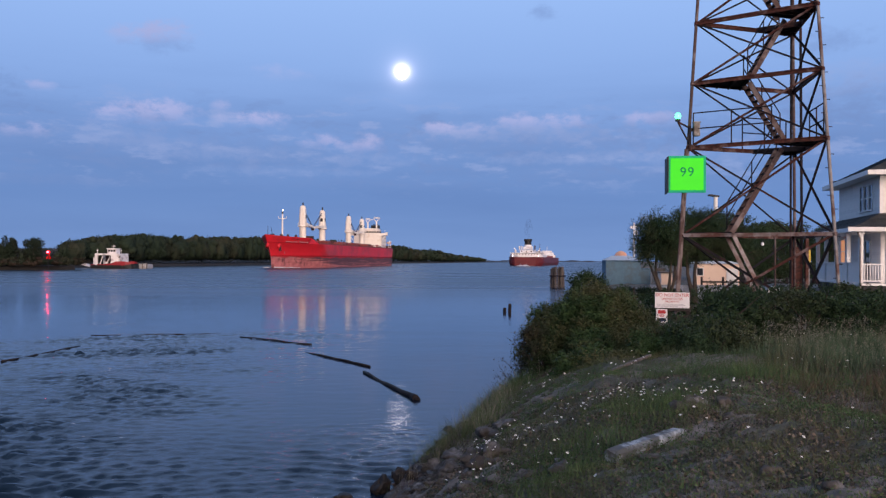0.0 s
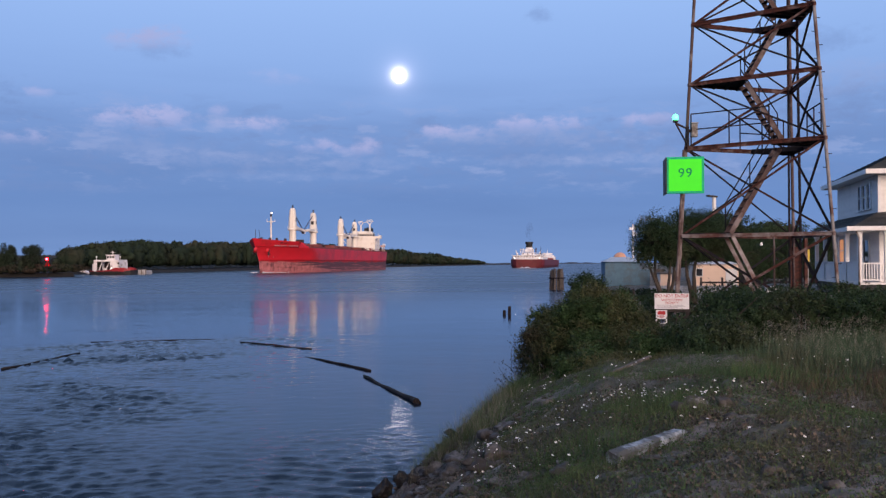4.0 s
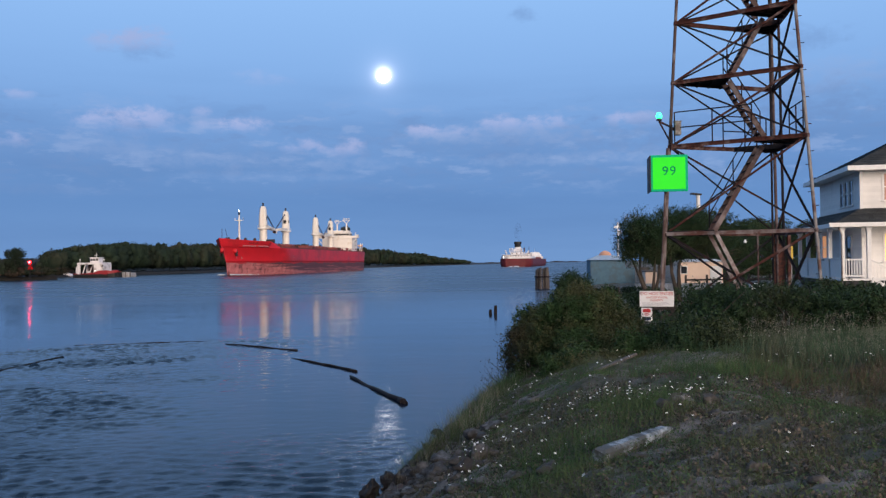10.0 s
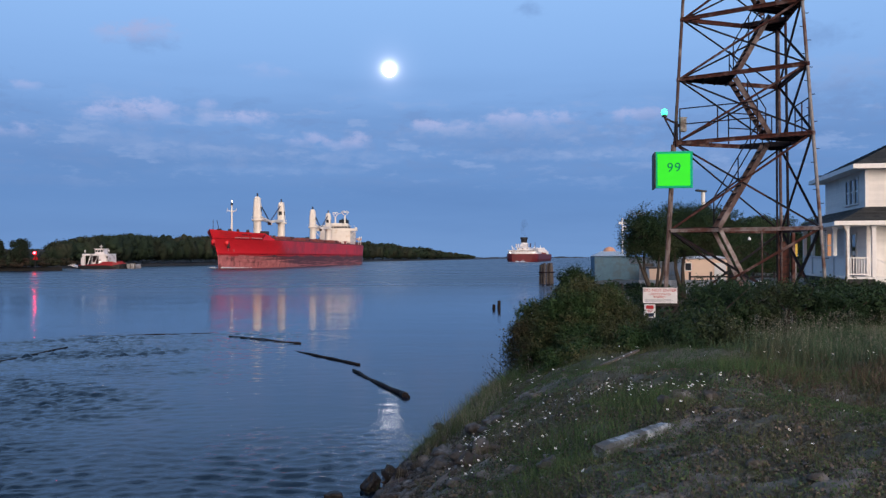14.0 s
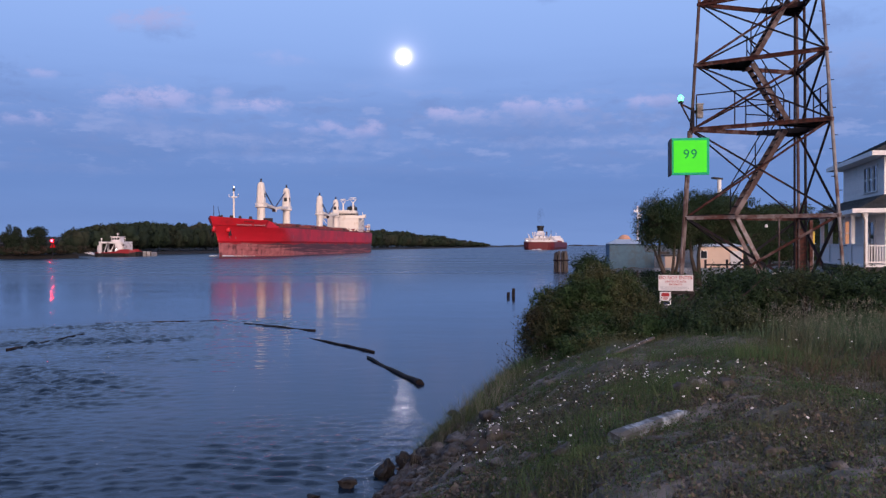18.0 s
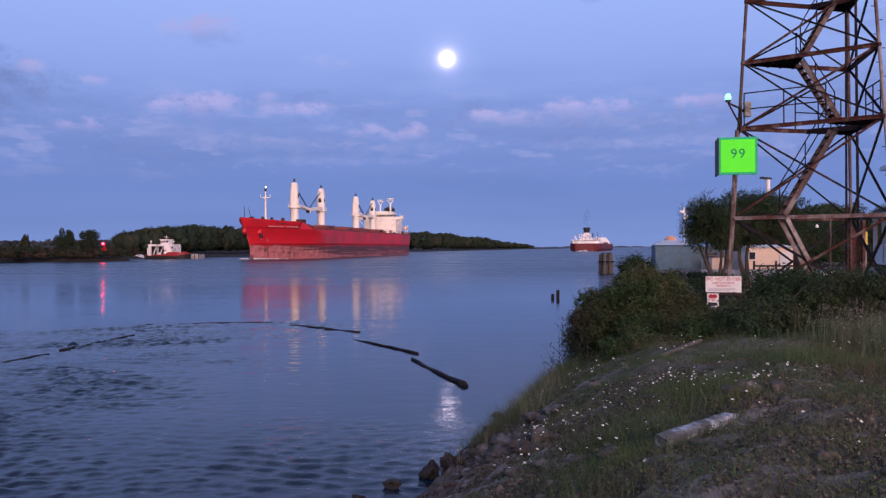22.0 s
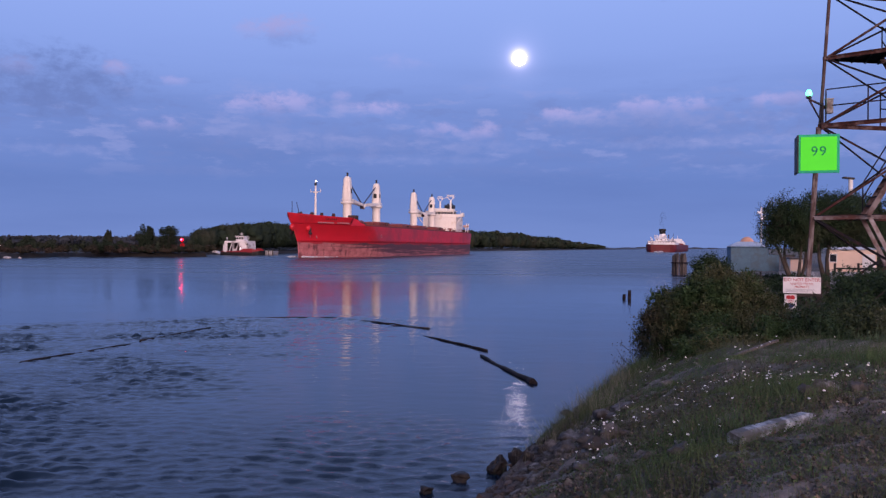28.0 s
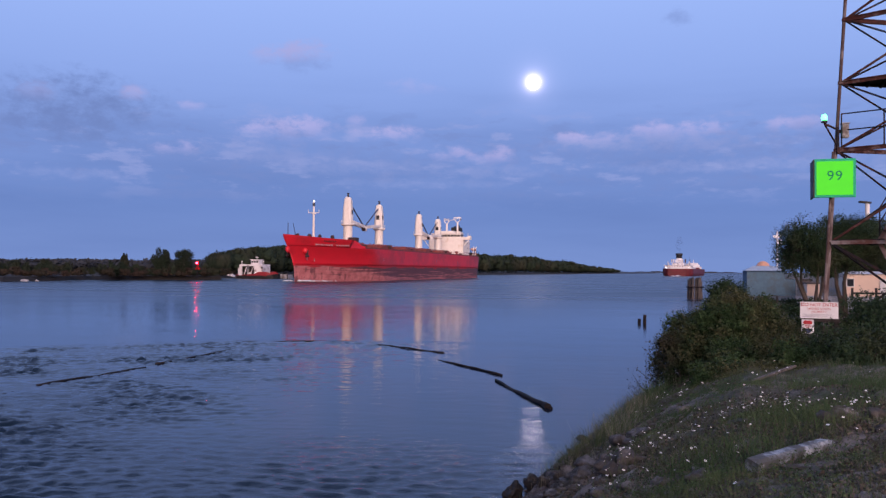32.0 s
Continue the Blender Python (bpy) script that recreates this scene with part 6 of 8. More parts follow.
def build_laker():
    L, B, DZ = 205.0, 24.0, 5.9
    ship = thing("lake_freighter", "maroon lake freighter with white deckhouses, seen from astern", "ship")
    secs = []
    for s in list(np.linspace(0, 14, 8)) + [40, 100, 160, 185, 194, 198, 200]:
        t = min(1.0, (s + 2.2) / 14.0)
        h = B / 2 * (1 - (1 - t) ** 2.6) ** 0.5 if s < 14 else B / 2
        if s > 170:
            h *= max(0.02, 1 - ((s - 170) / 30) ** 2.5)
        secs.append([(s, h, DZ), (s, h, 2.0), (s, h * 0.9, -1.0), (s, -h * 0.9, -1.0), (s, -h, 2.0), (s, -h, DZ)])
    part("hull", loft(secs), M_LAKERHULL, ship, "maroon hull with rounded stern")
    part("deck", Geo().prism([(1.0, 6.5), (6, 10.6), (170, 11.3), (196, 3), (196, -3), (170, -11.3), (6, -10.6), (1.0, -6.5)], DZ - 0.3, DZ + 0.1), M_HATCH, ship)
    g = Geo()
    ring = [(0.4, 5.0), (2.5, 8.6), (6, 10.9), (14, 11.5), (40, 11.5)]
    for sgn in (1, -1):
        for (a, b), (c, d) in zip(ring, ring[1:]):
            g.beam((a, sgn * b, DZ + 0.75), (c, sgn * d, DZ + 0.75), 0.15, 1.5)
    g.beam((0.4, -5.0, DZ + 0.75), (0.4, 5.0, DZ + 0.75), 0.15, 1.5)
    part("stern_bulwark", g, M_WHITESHIP, ship, "white band round the stern")
    h = part("after_deckhouse", Geo().box((17, 0, DZ + 1.3), (26, 20.0, 2.6), bevel=0.4).box((17, 0, DZ + 2.75), (28, 21.5, 0.3)), M_WHITESHIP, ship, "white stepped after deckhouse")
    part("boat_deck_house", Geo().box((17, 0, DZ + 3.7), (17, 9.0, 1.8), bevel=0.3).box((17, 0, DZ + 4.7), (18, 10.5, 0.2)), M_WHITESHIP, h)
    for y in np.arange(-8, 8.1, 2.0):
        part("deckhouse_window", Geo().box((3.94, float(y), DZ + 1.9), (0.14, 0.5, 0.5)), M_SHIPDARK, h)
    for y in (-3.2, 0, 3.2):
        part("deckhouse_window", Geo().box((8.44, float(y), DZ + 3.9), (0.14, 0.8, 0.6)), M_SHIPDARK, h)
    f = part("funnel_casing", Geo().box((19, 0, DZ + 6.2), (8, 6.0, 2.2), bevel=0.4).lathe((19, 0, DZ + 7.2), [(2.5, 0), (2.4, 1.3)], 18), M_WHITESHIP, ship, "white casing under the funnel")
    part("funnel", Geo().lathe((19, 0, DZ + 8.5), [(2.35, 0), (2.4, 0.4), (2.3, 2.2), (2.75, 2.5), (2.8, 3.9), (2.3, 4.1)], 22), M_BLACK, f, "black funnel with a flared top", True)
    for y in (-8.0, 8.0):
        b = part("lifeboat", Geo().rock((13, y, DZ + 4.2), (3.0, 1.1, 0.9), 3), M_WHITESHIP, ship)
        for xs in (11, 15):
            part("davit", Geo().beam((xs, y * 0.9, DZ + 2.9), (xs, y * 1.1, DZ + 6.2), 0.28), M_WHITESHIP, b)
    for y in (-5.4, -3.4, 3.6, 5.2):
        part("ventilator", Geo().tube((12, y, DZ + 5), (12, y, DZ + 7.0 + 0.2 * y % 1), 0.4, 0.4, 8).box((11.7, y, DZ + 7.1), (1.1, 1.0, 0.9), bevel=0.2), M_WHITESHIP if y > -4 else M_SHIPDARK, ship)
    part("after_mast", Geo().tube((7, -9.2, DZ), (7, -9.2, DZ + 9), 0.22, 0.12, 8), M_SHIPDARK, ship)
    for s in range(44, 160, 12):
        part("hatch_cover", Geo().box((s, 0, DZ + 0.8), (9, 15, 1.5), bevel=0.2), M_HATCH, ship)
    part("unloading_boom", Geo().beam((40, 0, DZ + 3.3), (130, 0, DZ + 4.0), 3.2, 2.2).beam((42, -5, DZ), (42, 0, DZ + 6), 0.8).beam((42, 5, DZ), (42, 0, DZ + 6), 0.8), M_WHITESHIP, ship, "pale deck boom stowed along the hatches")
    p = part("forward_deckhouse", Geo().box((183, 0, DZ + 1.4), (14, 15, 2.8), bevel=0.4).box((184, 0, DZ + 3.6), (9, 12, 2.0), bevel=0.4).box((185, 0, DZ + 5.4), (6, 9, 1.8), bevel=0.5), M_WHITESHIP, ship, "white forward pilothouse")
    part("pilothouse_mast", Geo().tube((186, 0, DZ + 6.0), (186, 0, DZ + 9.5), 0.25, 0.12, 8), M_WHITESHIP, p)
    g = Geo()
    rng = np.random.default_rng(8)
    for i in range(90):
        t = rng.uniform(0, 1)
        g.rock((-1.0 - 22 * t, rng.normal(0, 1.0 + 2.4 * t), 0.05), (rng.uniform(0.5, 1.8), rng.uniform(0.4, 1.0), rng.uniform(0.15, 0.9) * (1.05 - t) ** 2), i, n=1)
    tagged(part("propeller_wash", g, M_FOAM, ship, "white wash boiling under the stern", True), kind="stuff")
    for y in (9.8, -9.8):
        part("stern_light", Geo().lathe((2.0, y * 0.9, DZ + 0.7), [(0.1, 0), (0.2, 0.15), (0.1, 0.35)], 10), M_WHITELAMP, ship)
    # thin exhaust drifting up from the funnel
    rng = np.random.default_rng(15)
    for i in range(9):
        u = i / 8
        g = Geo().rock((19 + 5.0 * u + rng.normal(0, 0.5), -1.0 * u + rng.normal(0, 0.9), DZ + 13.2 + 11.0 * u), (1.2 + 2.2 * u, 1.0 + 2.0 * u, 1.3 + 1.6 * u), 80 + i, n=2)
        part("smoke_puff", g, M_SMOKE, ship, "thin dark exhaust haze", True)
    return ship


def build_ferry():
    f = thing("car_ferry", "small white and red car ferry moored at its landing", "ferry", (-108.8, 292.6, 0), -8)
    f.matrix_basis = pose(-108.8, 292.6, 0, 0, 0, -8) @ Matrix.Diagonal((0.92, 0.9, 0.89, 1.0))
    part("hull", loft([[(x, h, 1.25 + r), (x, h * 0.92, -0.4), (x, -h * 0.92, -0.4), (x, -h, 1.25 + r)] for x, h, r in ((-8.2, 2.6, 0.1), (-7.2, 3.6, 0), (0, 3.8, 0), (5.5, 3.7, 0.1), (7.6, 2.8, 0.4), (8.4, 1.4, 0.6))]), M_BLACK, f, "black hull")
    part("deck", Geo().box((0, 0, 1.2), (14.5, 7.0, 0.12)), M_SHIPDARK, f)
    for y in (-3.72, 3.72):
        g = Geo()
        pts = [(-8.0, 1.5), (-3, 1.6), (0.5, 1.9), (2.0, 2.6), (5.5, 2.7), (7.6, 1.9)]
        for (a, z0), (b, z1) in zip(pts, pts[1:]):
            yy0, yy1 = (y * (0.74 if a < -7.5 else 1.0)), (y * (0.62 if b > 7 else 1.0))
            g.add([(a, yy0, 1.15), (b, yy1, 1.15), (b, yy1, z1), (a, yy0, z0), (a, yy0 * 0.95, 1.15), (b, yy1 * 0.95, 1.15), (b, yy1 * 0.95, z1), (a, yy0 * 0.95, z0)], [(0, 1, 2, 3), (7, 6, 5, 4), (3, 2, 6, 7), (0, 3, 7, 4), (1, 5, 6, 2)])
        part("bulwark", g, M_FERRYRED, f, "red rounded bulwark")
    p = part("gantry", Geo().box((-5.6, -3.0, 3.1), (0.9, 0.9, 3.9), bevel=0.1).box((-5.6, 3.0, 3.1), (0.9, 0.9, 3.9), bevel=0.1).box((-1.4, 0, 5.2), (9.4, 7.0, 0.7), bevel=0.12).box((1.4, -3.0, 3.1), (2.6, 0.9, 3.9), bevel=0.1).box((1.4, 3.0, 3.1), (2.6, 0.9, 3.9), bevel=0.1), M_FERRYWHITE, f, "white arched deckhouse over the car deck")
    part("cabin", Geo().box((2.3, 0, 3.5), (2.4, 6.6, 2.6), bevel=0.15), M_FERRYWHITE, p)
    w = part("wheelhouse", Geo().box((-0.6, 0, 6.4), (3.4, 3.2, 1.9), bevel=0.2).box((-0.6, 0, 7.4), (3.9, 3.7, 0.18)), M_FERRYWHITE, p)
    for x in (-1.6, -0.6, 0.4):
        part("wheelhouse_window", Geo().box((x, -1.62, 6.6), (0.75, 0.08, 0.8)), M_BLACK, w)
    for y in (-1.0, 0.0, 1.0):
        part("wheelhouse_window", Geo().box((-2.32, y, 6.6), (0.08, 0.75, 0.8)), M_BLACK, w)
    for x in (1.8, 3.4):
        part("cabin_window", Geo().box((x, -3.32, 4.3), (0.6, 0.08, 0.6)), M_BLACK, p)
    part("mast", Geo().tube((-0.6, 0, 7.4), (-0.6, 0, 8.9), 0.12, 0.08, 8).beam((-1.4, 0, 8.3), (0.2, 0, 8.3), 0.12), M_FERRYWHITE, w)
    for x0, x1 in ((-4.6, -3.4), (-2.2, -0.6), (-0.4, 0.2)):
        part("deck_strut", Geo().beam((x0, -2.4, 1.3), (x1, -2.4, 4.8), 0.28), M_FERRYWHITE, p)
    # dark sheet added behind the opening to give the car deck its shade
    part("deck_shade_sheet", Geo().box((-2.0, 2.7, 3.0), (6.4, 0.2, 3.4)), M_SHIPDARK, p, "dark sheet added for the shade inside the car deck")
    for x in (-6.8, -4.4, 4.8, 6.4):
        part("hull_fender", Geo().tube((x, -3.85, 0.3), (x, -3.85, 1.1), 0.22, 0.22, 8), M_BLACK, f)
    for x in (-5.4, 3.6):
        part("light_mast", Geo().tube((x, -2.6, 5.4), (x, -2.6, 6.6), 0.1, 0.1, 8).lathe((x, -2.6, 6.4), [(0.15, 0), (0.28, 0.2), (0.2, 0.5)], 10), M_FERRYWHITE, f)
    part("deck_lamp", Geo().lathe((0.8, -3.6, 2.6), [(0.05, 0), (0.08, 0.07), (0.05, 0.16)], 10), M_WHITELAMP, f, "lit white deck lamp")
    for x, h in ((-7.8, 3.0), (-2.4, 1.3)):
        part("deck_box", Geo().box((x, -1.8 if x > -5 else 0, 1.2 + h / 2), (0.8, 1.2, h), bevel=0.1), M_FERRYWHITE, f)
    part("loading_ramp", Geo().box((-10.2, 0, 1.0), (3.6, 4.6, 0.25), Euler((0, 0.25, 0)).to_matrix()).box((-10.8, -2.3, 1.7), (2.6, 0.12, 1.0)), M_FERRYWHITE, f)
    d = thing("ferry_landing", "low grey concrete ferry landing beside the moored ferry", "jetty", (-100.3, 297.0, 0), -8)
    part("quay", Geo().box((0, 0, 0.5), (3.6, 4.0, 1.9), bevel=0.1), M_CONC, d)
    part("kerb", Geo().box((0, -1.9, 1.55), (3.4, 0.2, 0.2), bevel=0.03), M_CONC, d)
    for x in (-1.6, 0, 1.6):
        part("fender_post", Geo().tube((x, -2.1, -0.6), (x, -2.1, 1.9), 0.2, 0.18, 8), M_WOODGREY, d)
    return f


BULKER = build_bulker()
LAKER = build_laker()
FERRY = build_ferry()

# ---- plants, banks and far shore ----
RNG = np.random.default_rng(11)


def sprays(rng, blobs, n, per, length, size, rise=0.6, spread=0.16, shell=0.72, aspect=0.5):
    """Leafy shoots: each starts at a crown's skin and runs out and up, with leaves set along it."""
    p, d = crown_points(rng, blobs, n, shell)
    d = d + rng.normal(0, 0.45, d.shape)
    d[:, 2] += rise
    d /= np.linalg.norm(d, axis=1)[:, None]
    ln = length * rng.uniform(0.4, 1.5, n)
    u = rng.uniform(0, 1, (n, per))
    c = p[:, None, :] + d[:, None, :] * (ln[:, None] * u)[..., None] + rng.normal(0, spread, (n, per, 3)) * (length * (1.15 - 0.7 * u))[..., None]
    f = np.repeat(d, per, 0) * 0.5 + np.array((0, 0, 0.8))
    return leaves(rng, c.reshape(-1, 3), size, aspect, 0.0, f, 0.75)


def foliage_object(name, blobs, n, size, material, parent, aspect=0.5, shell=0.55, seed=1, per=0, length=0.2, rise=0.6):
    """Loose leaves through the crown, or, with per, leafy shoots of that many leaves."""
    rng = np.random.default_rng(seed)
    if per:
        v, f = sprays(rng, blobs, n // per, per, length, size, rise, aspect=aspect)
    else:
        pts, out = crown_points(rng, blobs, n, shell)
        v, f = leaves(rng, pts, size, aspect, 0.0, out, 0.9)
    ob = new(name, mesh_np(name, v, f, material))
    ob.parent = parent
    return ob


def branches(base, tips, r0, seed=0):
    rng = np.random.default_rng(seed)
    g = Geo()
    for tip in tips:
        b, t = Vector(base), Vector(tip)
        mid = b.lerp(t, 0.5) + Vector((rng.normal(0, 0.12), rng.normal(0, 0.12), (t - b).length * 0.08))
        g.path([b, b.lerp(mid, 0.6), mid, t], [r0, r0 * 0.8, r0 * 0.6, r0 * 0.2], 6)
    return g


def shrub(label, base, blobs, n, size, material=None, seed=1, stems=9, r0=0.04, per=12, length=0.16, rise=0.5):
    s = thing("shrub", label, "shrub", group="")
    part("stem_clump", branches(base, [(b[0], b[1], b[2] + 0.3 * b[5]) for b in blobs][:stems], r0, seed), M_BARK, s)
    foliage_object("foliage", blobs, n, size, material or M_LEAF, s, seed=seed, per=per, length=length, rise=rise)
    return s


def gz(x, y):
    return float(ground_z(x, y))


# the bushy mass at the water's edge: several shrubs
def riverside_shrubs():
    """The bushy mass at the water's edge: a broad domed shrub, its lower neighbours and a dark one behind."""
    domes = [("broad domed green shrub with small leaves and dead twigs", (3.5, 20.0, 1.75), (1.25, 1.15, 1.22), 80, 110000, M_LEAF),
             ("green shrub leaning against its broader neighbour", (3.98, 20.9, 2.25), (0.68, 0.75, 0.74), 40, 36000, M_LEAF),
             ("low green shrub at the foot of the broad one", (3.6, 18.35, 1.6), (0.95, 0.75, 0.6), 44, 42000, M_LEAF),
             ("low green shrub beside the plank", (4.4, 18.5, 1.8), (0.68, 0.65, 0.52), 34, 26000, M_LEAF),
             ("low leafy bush at the edge of the trodden bank", (3.15, 16.5, 1.5), (0.95, 0.75, 0.5), 36, 34000, M_LEAF),
             ("low leafy bush in front of the hedge", (4.25, 16.75, 1.75), (0.8, 0.6, 0.5), 30, 26000, M_LEAF),
             ("rounded green shrub at the shoulder of the broad one", (2.62, 20.6, 2.0), (0.62, 0.7, 0.68), 36, 30000, M_LEAF),
             ("low dark bush at the hedge's foot", (5.0, 15.9, 1.95), (0.75, 0.5, 0.45), 26, 18000, M_LEAFDARK),
             ("brownish shrub with thin leaves over the water", (2.42, 20.1, 1.5), (0.72, 0.85, 0.72), 40, 26000, M_LEAFDRY),
             ("small dark bushy crown behind the broad shrub", (3.72, 22.8, 2.8), (0.52, 0.5, 0.55), 26, 16000, M_LEAFDARK),
             ("dark shrub at the river bank", (3.9, 25.4, 1.7), (0.9, 0.9, 0.85), 20, 12000, M_LEAFDARK),
             ("dark shrub farther along the river bank", (5.2, 30.5, 1.4), (1.1, 1.0, 0.85), 16, 9000, M_LEAFDARK)]
    for k, (label, c, r, lumps, n, m) in enumerate(domes):
        rng = np.random.default_rng(40 + k)
        blobs = [(*c, r[0] * 0.82, r[1] * 0.82, r[2] * 0.82)]
        for i in range(lumps):
            d = rng.normal(size=3)
            d[2] = abs(d[2]) * 0.9 - 0.25
            d /= np.linalg.norm(d)
            q, w = rng.uniform(0.72, 0.97), rng.uniform(0.10, 0.24)
            blobs.append((c[0] + d[0] * r[0] * q, c[1] + d[1] * r[1] * q, c[2] + d[2] * r[2] * q, r[0] * w, r[0] * w, r[0] * w * 0.8))
        shrub(label, (c[0], c[1], max(0.2, gz(c[0], c[1])) - 0.1), blobs, n, 0.0235, m, seed=50 + k, stems=14, per=12, length=0.17)


def hedge():
    """Clumps of hedge that screen the fence."""
    x, k = 4.95, 0
    while x < 17.5:
        y = 17.4 + 0.16 * (x - 5.6) + 0.3 * math.sin(x * 2.2)
        z = gz(x, y)
        rng = np.random.default_rng(90 + k)
        top = 1.04 + 0.07 * math.sin(x * 1.7) + rng.uniform(-0.06, 0.08)
        if 5.4 < x < 7.4:
            top += 0.12
        if x < 5.35:
            top = 0.62
        blobs = [(x, y, z + top * 0.42, 0.58, 0.7, top * 0.46)]
        for i in range(16):
            blobs.append((x + rng.uniform(-0.6, 0.6), y + rng.uniform(-0.75, 0.5), z + top * rng.uniform(0.25, 0.86), 0.17, 0.17, 0.14))
        s = shrub("dark green hedge bush in front of the fence", (x, y, z - 0.05), blobs, 9000, 0.025, M_LEAFDARK, seed=120 + k, r0=0.025, length=0.15)
        s["group"] = "hedge bushes along the fence"
        x += 0.75
        k += 1
    for k in range(18):
        x = 5.6 + k * 0.95
        y = 25.9 - 0.25 * (x - 6) + 0.2 * math.sin(x * 3)
        z = gz(x, y)
        rng = np.random.default_rng(190 + k)
        top = 0.85 + rng.uniform(-0.1, 0.08)
        blobs = [(x, y, z + top * 0.45, 0.62, 0.6, top * 0.5)]
        for i in range(5):
            blobs.append((x + rng.uniform(-0.5, 0.5), y + rng.uniform(-0.4, 0.4), z + top * rng.uniform(0.4, 0.85), 0.28, 0.28, 0.16))
        s = shrub("dark hedge bush behind the board fence", (x, y, z - 0.05), blobs, 3600, 0.034, M_LEAFDARK, seed=220 + k, r0=0.025)
        s["group"] = "hedge bushes behind the fence"


def tree(label, base, trunk_tips, blobs, n, size, material, seed, r0=0.2, per=14, length=0.4, rise=0.5):
    t = thing("tree", label, "tree")
    g = Geo()
    rng = np.random.default_rng(seed)
    b = Vector(base)
    for tip in trunk_tips:
        q = Vector(tip)
        m = b.lerp(q, 0.5) + Vector((rng.normal(0, 0.15), rng.normal(0, 0.15), 0))
        g.path([b, b.lerp(m, 0.5), m, q], [r0, r0 * 0.8, r0 * 0.6, r0 * 0.25], 8)
    part("trunk", g, M_BARK, t, "", True)
    part("limb_frame", branches(trunk_tips[0], [(c[0], c[1], c[2]) for c in blobs], r0 * 0.3, seed), M_BARK, t)
    foliage_object("crown", blobs, n, size, material, t, seed=seed, per=per, length=length, rise=rise)
    return t


def lumpy(rng, c, r, count, spread=0.75, small=0.42):
    """A main ellipsoid with smaller lumps round its skin."""
    x, y, z = c
    rx, ry, rz = r
    out = [(x, y, z, rx * 0.8, ry * 0.8, rz * 0.8)]
    for i in range(count):
        d = rng.normal(size=3)
        d /= np.linalg.norm(d)
        out.append((x + d[0] * rx * spread, y + d[1] * ry * spread, z + d[2] * rz * spread, rx * small, ry * small, rz * small))
    return out


def wispy(rng, c, r, count):
    """A loose crown: a thin core, ragged tufts over its skin and sprigs that stand out."""
    x, y, z = c
    rx, ry, rz = r
    out = [(x, y, z, rx * 0.78, ry * 0.78, rz * 0.74)]
    for i in range(count):
        d = rng.normal(size=3)
        d /= np.linalg.norm(d)
        q = rng.uniform(0.72, 1.08)
        k = rng.uniform(0.1, 0.26)
        out.append((x + d[0] * rx * q, y + d[1] * ry * q, z + d[2] * rz * q, rx * k, ry * k, rz * k * rng.uniform(0.8, 1.6)))
    return out


def yard_trees():
    rng = np.random.default_rng(7)
    # spreading tree by the fence
    tree("spreading dark green tree with several leaning trunks", (12.7, 50, 1.0), [(11.3, 50, 4.6), (12.2, 50.5, 5.0), (13.0, 50, 4.6), (13.6, 49.8, 4.2)], wispy(rng, (12.55, 50, 4.85), (1.65, 1.7, 1.25), 90), 48000, 0.037, M_LEAFDARK, 21, 0.13)
    tree("taller dark tree leaning over the fence", (14.9, 52, 1.0), [(14.3, 52, 4.8), (15.2, 52.3, 5.0)], wispy(rng, (15.0, 52, 5.2), (1.85, 1.6, 1.35), 90), 46000, 0.038, M_LEAFDARK, 22, 0.17)
    tree("low spreading tree beside the vent pipe", (26.0, 78, 1.0), [(24.6, 78, 4.8), (23.4, 78, 5.0)], wispy(rng, (24.4, 78, 6.1), (3.2, 2.4, 1.75), 60), 30000, 0.066, M_LEAFDARK, 23, 0.13)
    for k, (x, y, h, r) in enumerate(((28.5, 84, 4.6, 2.3), (32.2, 86, 4.9, 2.5), (36.0, 88, 4.7, 2.5), (25.5, 82, 4.3, 1.9))):
        tree("dark green tree beyond the cottage", (x, y, 0.9), [(x, y, h * 0.7 + 1)], wispy(rng, (x, y, h * 0.5 + 1.6), (r, r, h * 0.5), 50), 24000, 0.06, M_LEAFDARK, 60 + k, 0.15)
    for k, x in enumerate(np.arange(25.5, 40, 1.9)):
        y = 79 + 0.5 * (x - 25)
        s = shrub("dark bush at the back of the yard", (x, y, 0.9), [(x, y, 2.0, 1.3, 1.0, 1.1), (x + 0.5, y, 2.6, 0.7, 0.6, 0.5), (x - 0.6, y, 2.3, 0.7, 0.6, 0.6)], 3000, 0.09, M_LEAFDARK, 400 + k, 3)
        s["group"] = "bushes at the back of the yard"
    for k, (x, y, h, r) in enumerate(((34, 118, 6.8, 4.0), (39, 124, 7.4, 4.4), (44, 120, 7.0, 4.2), (49, 126, 7.6, 4.6), (30.5, 116, 5.6, 3.0), (54, 122, 7.0, 4.4), (37, 112, 6.0, 3.4), (60, 130, 7.8, 4.6), (67, 126, 7.8, 4.6))):
        tree("dark green yard tree behind the buildings", (x, y, 0.9), [(x, y, h * 0.6 + 2)], lumpy(rng, (x, y, h * 0.55 + 2.2), (r * 0.8, r * 0.8, h * 0.42), 16), 14000, 0.13, M_LEAFDARK, 30 + k, 0.25, per=0)


def unit_ball(n):
    """A ball of quads: rings of n."""
    v = [(math.sin(b) * math.cos(2 * math.pi * k / n), math.sin(b) * math.sin(2 * math.pi * k / n), math.cos(b)) for b in np.linspace(0.12, math.pi - 0.12, 6) for k in range(n)]
    f = [(i * n + k, (i + 1) * n + k, (i + 1) * n + (k + 1) % n, i * n + (k + 1) % n) for i in range(5) for k in range(n)]
    return np.array(v), np.array(f)


ICO_V, ICO_Q = unit_ball(8)


